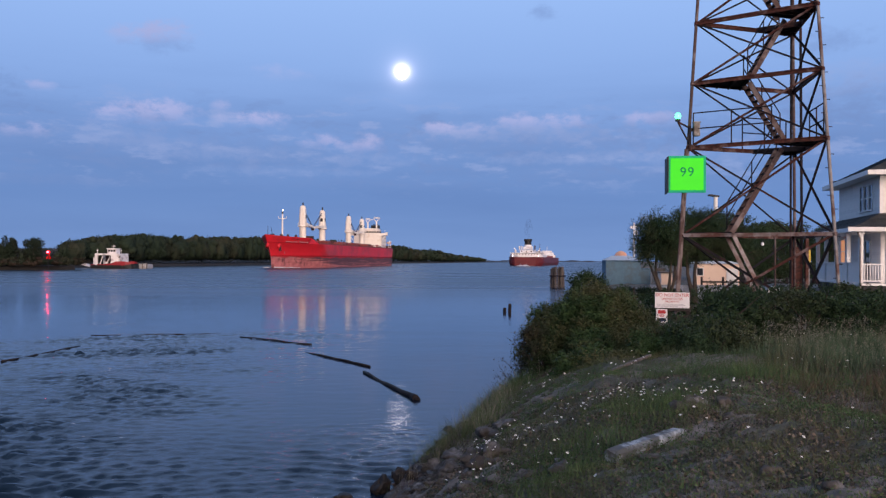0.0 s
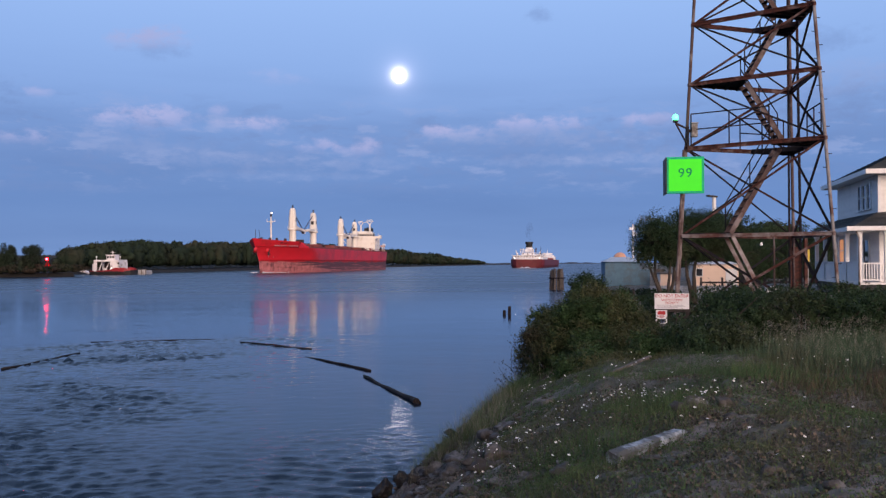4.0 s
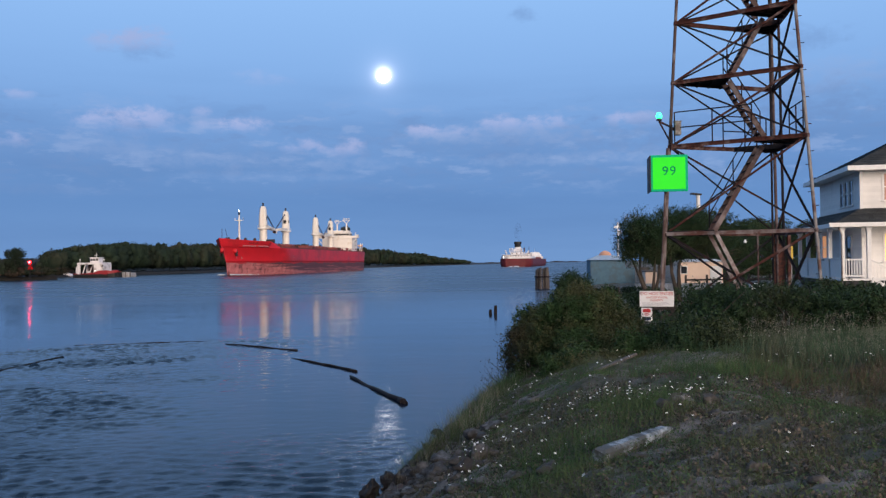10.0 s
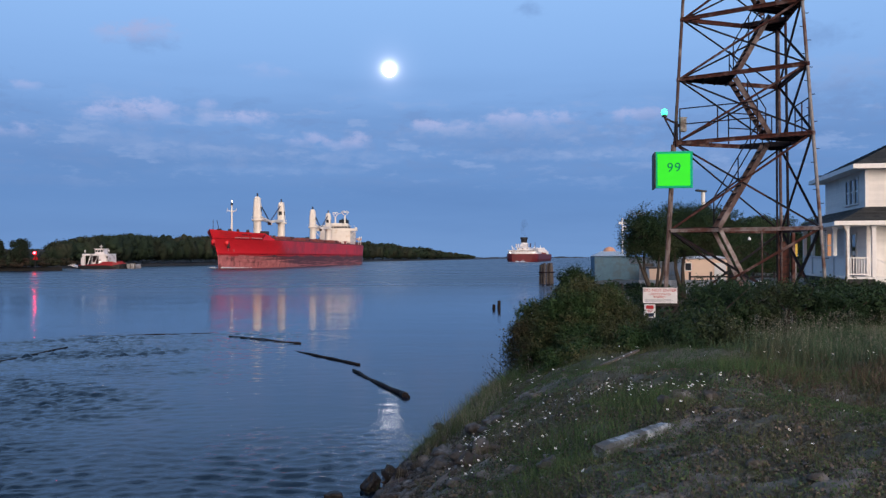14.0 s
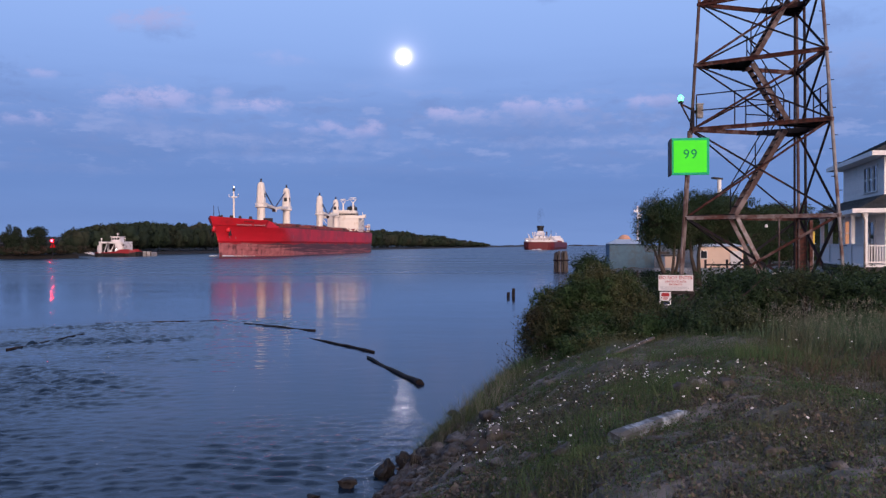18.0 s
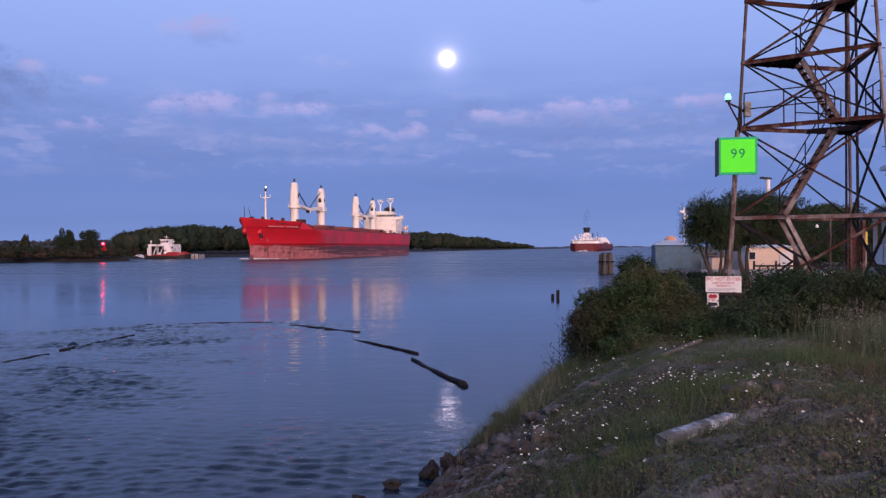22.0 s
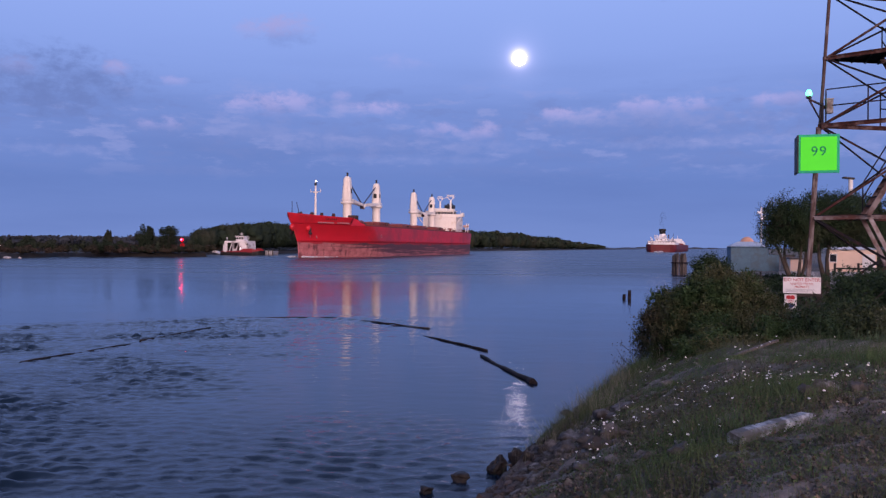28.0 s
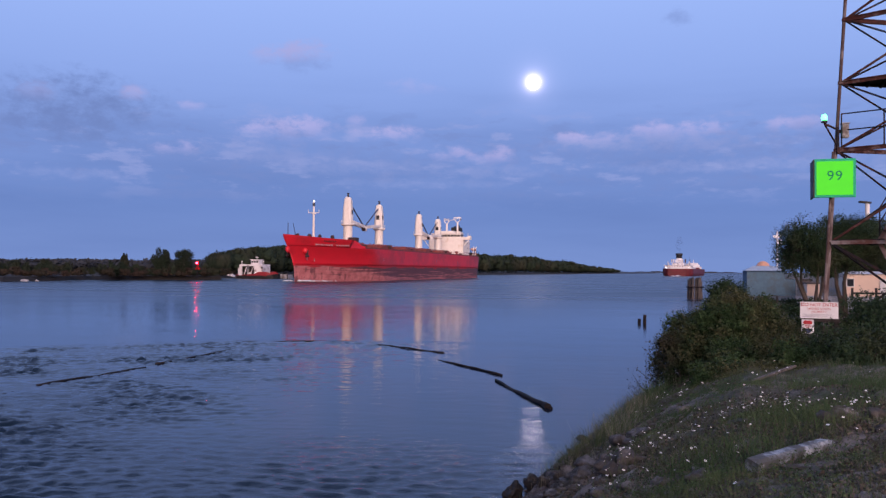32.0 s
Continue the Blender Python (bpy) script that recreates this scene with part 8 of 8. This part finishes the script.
# ---- the near bank: rocks, rubble, grass and flowers ----
def build_bank():
    rng = np.random.default_rng(23)
    # dark wet boulders at the water's edge
    edge = [(-0.95, 13.9, 0.30, 0.42), (-0.62, 13.95, 0.34, 0.5), (-0.4, 13.3, 0.26, 0.4), (-0.75, 14.9, 0.24, 0.24), (-1.5, 13.35, 0.36, 0.2), (-0.3, 14.9, 0.26, 0.25), (0.23, 18.6, 0.42, 0.3), (-0.05, 17.4, 0.3, 0.2), (-0.2, 16.5, 0.28, 0.22), (-0.35, 15.6, 0.26, 0.22), (0.42, 19.4, 0.26, 0.2), (-1.9, 12.6, 0.3, 0.15), (0.1, 17.9, 0.25, 0.2), (-0.15, 14.2, 0.24, 0.22)]
    for k, (x, y, r, h) in enumerate(edge):
        r *= 0.55 if k < 3 else 0.42
        h *= 0.75 if k < 3 else 0.6
        tagged(part("boulder", Geo().rock((x, y, max(0.02, gz(x, y)) + h * 0.25), (r, r * 0.8, h * 0.6), k + 3, n=3), M_WETROCK), "dark wet boulder at the water's edge", "rock", "boulders along the bank")
    spots = [(0.6, 11.2, 0.15, 0.1), (1.14, 8.41, 0.14, 0.09), (2.82, 6.35, 0.1, 0.06), (0.72, 13.1, 0.2, 0.12), (2.81, 10.22, 0.13, 0.12), (2.6, 9.8, 0.1, 0.09), (3.0, 10.54, 0.15, 0.13), (2.72, 10.6, 0.1, 0.1), (1.6, 13.6, 0.13, 0.07), (0.39, 10.75, 0.2, 0.14), (0.47, 10.26, 0.18, 0.12), (0.2, 12.2, 0.2, 0.12), (0.75, 12.4, 0.14, 0.1), (0.55, 9.2, 0.12, 0.08), (2.99, 9.24, 0.1, 0.07), (2.57, 6.96, 0.1, 0.05), (0.05, 11.9, 0.18, 0.12), (-0.1, 13.0, 0.2, 0.14), (3.4, 7.4, 0.09, 0.05), (0.62, 10.55, 0.2, 0.12), (0.3, 9.5, 0.16, 0.1), (0.85, 9.0, 0.12, 0.09), (0.95, 13.2, 0.18, 0.09), (0.1, 10.9, 0.18, 0.1), (1.2, 8.75, 0.13, 0.1), (2.95, 10.25, 0.14, 0.12), (3.2, 10.1, 0.12, 0.1)]
    for k, (x, y, r, h) in enumerate(spots):
        tagged(part("rock", Geo().rock((x, y, gz(x, y) + h * 0.2), (r, r * 0.8, h), k + 30, n=3), M_ROCK, None, "", True), "grey half-buried rock in the grass", "rock", "rocks in the bank")
    # stones of the slope: a few shapes, each stone an object of its own
    kinds = [Geo().rock((0, 0, 0), (1.0, 0.85, 0.62), 60 + k, n=2).mesh("stone", m) for k, m in enumerate((M_BROWNROCK, M_BROWNROCK, M_ROCK, M_WETROCK, M_ROCK, M_BROWNROCK))]
    for k in range(120):
        y = rng.uniform(8.6, 16.5)
        u = abs(rng.normal(0.0, 0.5)) + 0.05
        x = float(shore_x(y)) + u
        r = rng.uniform(0.06, 0.17) * (1.15 if u < 0.6 else 0.75)
        o = new("stone", kinds[(3 if u < 0.3 else 0) + k % 3 if u < 0.9 else (2, 4, 1)[k % 3]])
        o.matrix_basis = pose(x, y, gz(x, y) + r * 0.2, rng.uniform(-20, 20), rng.uniform(-20, 20), rng.uniform(0, 360)) @ Matrix.Diagonal((r, r, r, 1))
        tagged(o, "rough stone of the river bank's slope", "rock", "stones of the slope")
    # loose rubble
    g, dark = Geo(), Geo()
    for i in range(2800):
        y = rng.uniform(6.0, 20)
        s = abs(rng.normal(0.8, 0.9)) + 0.05
        x = float(shore_x(y)) + s
        r = rng.uniform(0.025, 0.10) * (1.0 if s < 1 else 0.7)
        (dark if s < 0.75 else g).rock((x, y, gz(x, y) + r * 0.2), (r, r * rng.uniform(0.6, 1), r * rng.uniform(0.4, 0.8)), i, n=1)
    for i in range(900):
        x, y = rng.uniform(0.2, 6.0), rng.uniform(5.2, 12.5)
        r = rng.uniform(0.01, 0.032)
        g.rock((x, y, gz(x, y) + r * 0.2), (r, r, r * 0.6), i, n=1)
    for i in range(2200):
        x, y = rng.uniform(0.8, 6.0), rng.uniform(5.0, 9.0)
        r = rng.uniform(0.006, 0.024)
        g.rock((x, y, gz(x, y) + r * 0.2), (r, r * rng.uniform(0.6, 1), r * 0.6), i + 7, n=1)
    tagged(part("rubble", g, M_ROCK), "loose stones and gravel on the bank", "stones", kind="stuff")
    tagged(part("shore_rubble", dark, M_BROWNROCK), "dark damp stones along the water", "stones", kind="stuff")
    # broken concrete post lying in the grass
    a, b = Vector((1.55, 8.1, 0)), Vector((2.42, 8.95, 0))
    a.z, b.z = gz(a.x, a.y) + 0.045, gz(b.x, b.y) + 0.035
    t = thing("concrete_post", "broken pale painted concrete post lying in the grass", "debris")
    d = (b - a).normalized()
    u = d.cross(Vector((0, 0, 1))).normalized()
    w = u.cross(d)
    sect = [(-0.95, -0.75), (-0.6, -1), (0.6, -1), (1, -0.6), (1, 0.55), (0.62, 0.95), (-0.55, 1), (-1, 0.6)]
    v, n = [], 13
    for i in range(n + 1):
        q = i / n
        size = 0.088 - 0.024 * q - (0.02 if i == n else 0.0) - (0.006 if i == 0 else 0.0)
        c = a.lerp(b, q)
        for m, (e, h) in enumerate(sect):
            j = 1 + 0.025 * math.sin(m * 2.3 + i * 1.9) + 0.025 * math.sin(m * 5.1 + i * 4.7)
            v.append(c + (u * e + w * h * 0.9) * size * j + d * 0.03 * math.sin(m * 2.7) * (i in (0, n)))
    f = [(i * 8 + k, i * 8 + (k + 1) % 8, i * 8 + 8 + (k + 1) % 8, i * 8 + 8 + k) for i in range(n) for k in range(8)] + [tuple(range(7, -1, -1)), tuple(range(n * 8, n * 8 + 8))]
    part("shaft", Geo().add(v, f), M_CONCBLUE, t)
    part("broken_end", Geo().rock(b + Vector((0.02, 0.03, -0.02)), (0.06, 0.06, 0.05), 4, n=2), M_CONC, t)
    s = thing("flat_slab", "flat broken slab of pale stone on the bare soil", "debris")
    part("slab", Geo().rock((1.95, 8.05, gz(1.95, 8.05) + 0.02), (0.15, 0.07, 0.035), 12, n=2).rock((2.17, 8.0, gz(2.17, 8.0) + 0.02), (0.13, 0.07, 0.04), 15, n=2), M_ROCK, s)
    p = thing("old_plank", "weathered plank lying at the foot of the shrubs", "plank")
    part("board", Geo().beam((2.8, 14.75, gz(2.8, 14.75) + 0.05), (3.7, 15.75, gz(3.7, 15.75) + 0.09), 0.06, 0.035), M_WOODGREY, p)

    def blades(n, area, hmin, hmax, width, material, name, label, density, lean=0.35, seed=1):
        q = np.random.default_rng(seed)
        X = q.uniform(area[0], area[1], n * 3)
        Y = q.uniform(area[2], area[3], n * 3)
        k = q.uniform(0, 1, n * 3) < density(X, Y)
        X, Y = X[k][:n], Y[k][:n]
        m = len(X)
        Z = ground_z(X, Y) - 0.02
        h = q.uniform(hmin, hmax, m) * (0.7 + 0.5 * (np.sin(X * 2.3 + 1.0) * np.sin(Y * 1.9) + 1) / 2)
        a = q.uniform(0, 2 * np.pi, m)
        w = width * q.uniform(0.6, 1.3, m)
        la = q.uniform(0, 2 * np.pi, m)
        ln = h * lean * q.uniform(0.2, 1.4, m)
        base = np.stack([X, Y, Z], 1)
        side = np.stack([np.cos(a), np.sin(a), 0 * a], 1) * w[:, None]
        tilt = np.stack([np.cos(la) * ln, np.sin(la) * ln, 0 * a], 1)
        up = np.stack([0 * h, 0 * h, h], 1)
        v = np.stack([base - side, base + side, base + side * 0.7 + up * 0.55 + tilt * 0.35, base - side * 0.7 + up * 0.55 + tilt * 0.35, base + up + tilt + side * 0.12, base + up + tilt - side * 0.12], 1).reshape(-1, 3)
        i = np.arange(m)[:, None] * 6
        f = np.concatenate([i + np.array([[0, 1, 2, 3]]), i + np.array([[3, 2, 4, 5]])])
        ob = new(name, mesh_np(name, v, f, material))
        return tagged(ob, label, "grass", kind="stuff")

    def field(X, Y, scale, seed):
        """Smooth random field between 0 and 1, with no repeat over the bank."""
        g = np.random.default_rng(seed).uniform(0, 1, (64, 64))
        out, amp, tot = 0, 1.0, 0.0
        for o in range(3):
            u, w = (X + 9.3 + 17 * o) / scale * 2 ** o, (Y + 3.1 + 11 * o) / scale * 2 ** o
            i, j = np.floor(u).astype(int), np.floor(w).astype(int)
            fu, fw = u - i, w - j
            fu, fw = fu * fu * (3 - 2 * fu), fw * fw * (3 - 2 * fw)
            at = lambda a, c: g[a % 64, c % 64]
            out = out + amp * ((at(i, j) * (1 - fu) + at(i + 1, j) * fu) * (1 - fw) + (at(i, j + 1) * (1 - fu) + at(i + 1, j + 1) * fu) * fw)
            tot, amp = tot + amp, amp * 0.55
        return np.clip((out / tot - 0.28) / 0.44, 0, 1)

    def spot(X, Y, x, y, rx, ry):
        return np.clip(1.5 - np.hypot((X - x) / rx, (Y - y) / ry), 0, 1)

    def on_bank(X, Y):
        """How thickly plants grow: thin on the trodden gravel, on the stony slope and on the bare knoll."""
        s = X - shore_x(Y)
        bare = np.clip(0.42 * spot(X, Y, 2.7, 6.9, 1.3, 1.1) + 0.3 * spot(X, Y, 3.6, 8.4, 0.9, 0.7) + 0.75 * spot(X, Y, 2.9, 13.0, 0.9, 1.0) + 0.6 * spot(X, Y, 3.2, 10.3, 0.5, 0.6), 0, 0.95)
        near = np.clip((14.5 - Y) / 2.5, 0, 1)
        stony = near * np.clip(1.4 - np.abs(s - 1.3) / 0.9, 0, 1) * 0.9
        start = 0.15 + 0.75 * near
        return np.clip((s - start) / 0.7, 0, 1) * (1 - bare) * (1 - stony * (0.35 + 0.65 * field(X, Y, 0.8, 71)))

    lush = lambda X, Y: np.clip(0.4 * spot(X, Y, 1.35, 9.1, 0.5, 1.0) + spot(X, Y, 2.45, 10.3, 0.45, 0.9) + 0.8 * spot(X, Y, 4.4, 12.6, 1.6, 1.2) + 0.35 * spot(X, Y, 0.95, 7.6, 0.6, 0.7), 0, 1)
    blades(150000, (-2.5, 12, 4.5, 19.5), 0.03, 0.12, 0.0028, M_GRASS, "grass", "short green grass on the bank", lambda X, Y: on_bank(X, Y) * (0.2 + 0.8 * field(X, Y, 1.0, 61) ** 1.4), seed=2)
    blades(26000, (0.2, 6, 6.0, 14.5), 0.08, 0.25, 0.003, M_GRASS, "lush_grass", "lush green grass round the concrete post", lambda X, Y: on_bank(X, Y) * lush(X, Y) * (0.25 + 0.75 * field(X, Y, 0.5, 62)), lean=0.5, seed=8)
    blades(38000, (2.5, 13, 10.5, 19.0), 0.10, 0.28, 0.0034, M_TALLGRASS, "tall_grass", "tall green grass below the hedge", lambda X, Y: on_bank(X, Y) * np.clip((Y + 0.6 * X - 16.0) / 3, 0, 1) * np.clip((X - 3.9) / 1.0, 0, 1) * (0.15 + 0.85 * field(X, Y, 1.1, 63)), lean=0.5, seed=3)
    blades(26000, (1.2, 12, 4.6, 17), 0.03, 0.15, 0.003, M_STRAW, "dry_grass", "dry straw-coloured grass stalks", lambda X, Y: on_bank(X, Y) * field(X, Y, 0.9, 64) * np.clip((X - 1.2) / 2, 0, 1), seed=4)
    blades(7000, (3.4, 9, 8.6, 14.5), 0.08, 0.28, 0.0034, M_REDGRASS, "reddish_grass", "reddish brown dry grass on the bank", lambda X, Y: np.clip(spot(X, Y, 5.2, 10.9, 0.9, 1.3) + 0.8 * spot(X, Y, 6.2, 12.9, 0.9, 1.0), 0, 1) * (0.2 + 0.8 * field(X, Y, 0.6, 65)), lean=0.6, seed=6)
    blades(15000, (-1.0, 4.0, 12.5, 21), 0.14, 0.42, 0.0042, M_GRASS, "edge_grass", "rank grass hanging over the edge of the bank", lambda X, Y: np.clip(1.25 - np.abs(X - shore_x(Y) - 0.85) / 0.8, 0, 1) * np.clip((Y - 13.2) / 1.5, 0, 1) * (0.1 + 0.9 * field(X, Y, 0.7, 66)), lean=0.7, seed=5)
    blades(4000, (-1.0, 4.0, 12.5, 20), 0.25, 0.55, 0.0034, M_SEED, "edge_stalks", "pale stalks along the edge of the bank", lambda X, Y: np.clip(1.1 - np.abs(X - shore_x(Y) - 1.0) / 0.8, 0, 1) * field(X, Y, 0.5, 67) ** 2, lean=0.4, seed=15)
    blades(15000, (4.3, 13, 12.4, 16.6), 0.2, 0.46, 0.0036, M_TALLGRASS, "meadow_grass", "tall seeding grass in front of the hedge", lambda X, Y: (0.1 + 0.9 * field(X, Y, 0.8, 68)) * np.clip((X - 5.0) / 1.2, 0, 1) * np.clip((Y - 12.2) / 1.6, 0, 1), lean=0.45, seed=12)
    # feathery seed heads over the meadow grass
    q = np.random.default_rng(14)
    X, Y = q.uniform(4.4, 12.5, 5200), q.uniform(12.6, 17.2, 5200)
    keep = q.uniform(0, 1, 5200) < field(X, Y, 0.8, 68) * np.clip((X - 5.0) / 1.2, 0, 1)
    X, Y = X[keep], Y[keep]
    top = ground_z(X, Y) + q.uniform(0.26, 0.56, len(X))
    P = np.repeat(np.stack([X, Y, top], 1), 9, 0) + q.normal(0, 1, (len(X) * 9, 3)) * np.array((0.012, 0.012, 0.04))
    v, f = leaves(q, P, 0.011, 0.4, 0.0)
    tagged(new("seed_heads", mesh_np("seed_heads", v, f, M_SEED)), "pale feathery seed heads over the tall grass", "grass", kind="stuff")
    blades(len(X), (4.4, 12.5, 12.6, 17.2), 0.26, 0.54, 0.002, M_SEED, "seed_stalks", "thin pale stalks in the tall grass", lambda X, Y: field(X, Y, 0.8, 68) * np.clip((X - 5.0) / 1.2, 0, 1), lean=0.2, seed=16)
    # low leafy weeds that knit the ground together
    q = np.random.default_rng(17)
    X, Y = q.uniform(-2.5, 11, 420000), q.uniform(4.5, 18.5, 420000)
    keep = q.uniform(0, 1, 420000) < on_bank(X, Y) * (0.06 + 0.94 * field(X, Y, 0.9, 69) ** 1.6)
    X, Y = X[keep], Y[keep]
    P = np.stack([X, Y, ground_z(X, Y) + q.uniform(0.0, 0.09, len(X))], 1)
    v, f = leaves(q, P, 0.012, 0.45)
    tagged(new("ground_cover", mesh_np("ground_cover", v, f, M_GRASS)), "low leafy weeds over the bank", "weeds", kind="stuff")
    # dead stems and litter on the bare soil
    q = np.random.default_rng(18)
    X, Y = q.uniform(0.5, 8, 70000), q.uniform(4.6, 14, 70000)
    P = np.stack([X, Y, ground_z(X, Y) + q.uniform(0.005, 0.03, 70000)], 1)
    v, f = leaves(q, P, 0.026, 0.09, 0.0, np.tile((0.0, 0.0, 1.0), (70000, 1)), 0.4)
    tagged(new("litter", mesh_np("litter", v, f, M_STRAW)), "dead stems and litter on the bare soil", "litter", kind="stuff")
    # crumbled chips of stone and earth that roughen the trodden soil
    q = np.random.default_rng(19)
    n = 90000
    X, Y = q.uniform(-1.0, 7.5, n), q.uniform(4.6, 13, n)
    keep = (X - shore_x(Y) > 0.5) & (q.uniform(0, 1, n) < 0.25 + 0.75 * field(X, Y, 0.45, 74))
    X, Y = X[keep], Y[keep]
    P = np.stack([X, Y, ground_z(X, Y) + q.uniform(0.006, 0.03, len(X))], 1)
    for name, label, m, sl, size in (("stone_chips", "crumbled grey stone chips on the soil", M_ROCK, slice(0, None, 3), 0.016), ("earth_clods", "brown clods of trodden earth", M_EARTH, slice(1, None, 3), 0.02), ("dark_clods", "dark damp crumbs of earth", M_DARKEARTH, slice(2, None, 3), 0.018)):
        v, f = leaves(q, P[sl], size, 0.7, 0.0, np.tile((0.0, -0.2, 0.9), (len(P[sl]), 1)), 0.7)
        tagged(new(name, mesh_np(name, v, f, m)), label, "soil", kind="stuff")
    # daisies and yarrow
    q = np.random.default_rng(31)
    groups = [(2.5, 11.3, 0.5, 0.8, 34), (1.85, 11.8, 0.5, 0.9, 24), (1.45, 10.3, 0.4, 0.6, 22), (0.6, 10.6, 0.3, 0.4, 36), (0.95, 9.9, 0.6, 0.8, 12), (0.45, 9.6, 0.4, 0.6, 12), (2.85, 9.8, 0.3, 0.4, 16), (3.4, 10.4, 0.6, 0.9, 16), (3.6, 8.4, 0.8, 0.7, 9), (2.9, 6.8, 0.8, 0.5, 5), (6.2, 16.4, 1.4, 0.9, 40), (5.4, 12.8, 1.2, 1.2, 12), (1.7, 14.6, 0.8, 2.2, 18), (6.2, 13.3, 0.9, 1.0, 8), (1.2, 8.6, 0.5, 0.6, 8), (3.2, 14.2, 0.9, 1.2, 14), (2.5, 9.2, 1.6, 2.0, 14)]
    st = Geo()
    V, F, k = [], [], 0
    VY, FY, ky = [], [], 0
    for gx, gy, sx, sy, n in groups:
        for _ in range(int(n * 1.05)):
            x, y = gx + q.normal(0, sx * 0.5), gy + q.normal(0, sy * 0.5)
            if x - float(shore_x(y)) < 0.8 or y < 4.2:
                continue
            z = gz(x, y)
            h = q.uniform(0.1, 0.3)
            top = Vector((x + q.normal(0, 0.03), y + q.normal(0, 0.03), z + h))
            st.tube((x, y, z), top, 0.0025, 0.0025, 3, False)
            r = q.uniform(0.006, 0.0165)
            nrm = Vector((q.normal(0, 0.35), q.normal(-0.35, 0.3), 1)).normalized()
            u = nrm.orthogonal().normalized()
            w = nrm.cross(u)
            for i in range(7):
                a0, a1 = 2 * math.pi * i / 7, 2 * math.pi * (i + 0.8) / 7
                V += [top, top + (u * math.cos(a0) + w * math.sin(a0)) * r, top + (u * math.cos((a0 + a1) / 2) + w * math.sin((a0 + a1) / 2)) * r * 1.12, top + (u * math.cos(a1) + w * math.sin(a1)) * r]
                F.append((k, k + 1, k + 2, k + 3))
                k += 4
            c = top + nrm * 0.003
            for i in range(1):
                VY += [c + u * r * 0.3, c + w * r * 0.3, c - u * r * 0.3, c - w * r * 0.3]
                FY.append((ky, ky + 1, ky + 2, ky + 3))
                ky += 4
    fl = new("daisies", mesh_np("daisies", np.array([tuple(p) for p in V]), np.array(F), M_PETAL))
    tagged(fl, "scattered white daisies in the grass", "flowers", kind="stuff")
    o = new("daisy_centres", mesh_np("daisy_centres", np.array([tuple(p) for p in VY]), np.array(FY), M_YELLOW))
    o.parent = fl
    o = part("daisy_stalks", st, M_GRASS, fl)


build_bank()


# ---- what moves ----
def motions():
    walk(cam, PATH, EXPOSURES)
    rows = []
    for i in range(17):
        t = 2.0 * i
        h0, om, v = -1.7075, 0.001, 3.3284
        hm, hh = h0 + om * t / 2, h0 + om * t
        x = -66.54 - 100 * math.cos(h0) + math.cos(hm) * v * t + 100 * math.cos(hh)
        y = 328.97 - 100 * math.sin(h0) + math.sin(hm) * v * t + 100 * math.sin(hh)
        rows.append((t, pose(x, y, 0, 0, 0, math.degrees(hh))))
    walk(BULKER, rows)
    walk(LAKER, [(t, pose(55.2 + 0.19 * 4.0 * t, 592 + 0.98 * 4.0 * t, 0, 0, 0, 78.8)) for t in (0, 8, 16, 24, 32)])
    walk(WATER, [(t, pose(-0.09 * t, -0.04 * t, 0)) for t in (0, 16, 32)])
    walk(BEACON_HOOD, [(i / 5, pose(*BEACON_AT, 0, 0, 72.0 * i)) for i in range(161)])


motions()
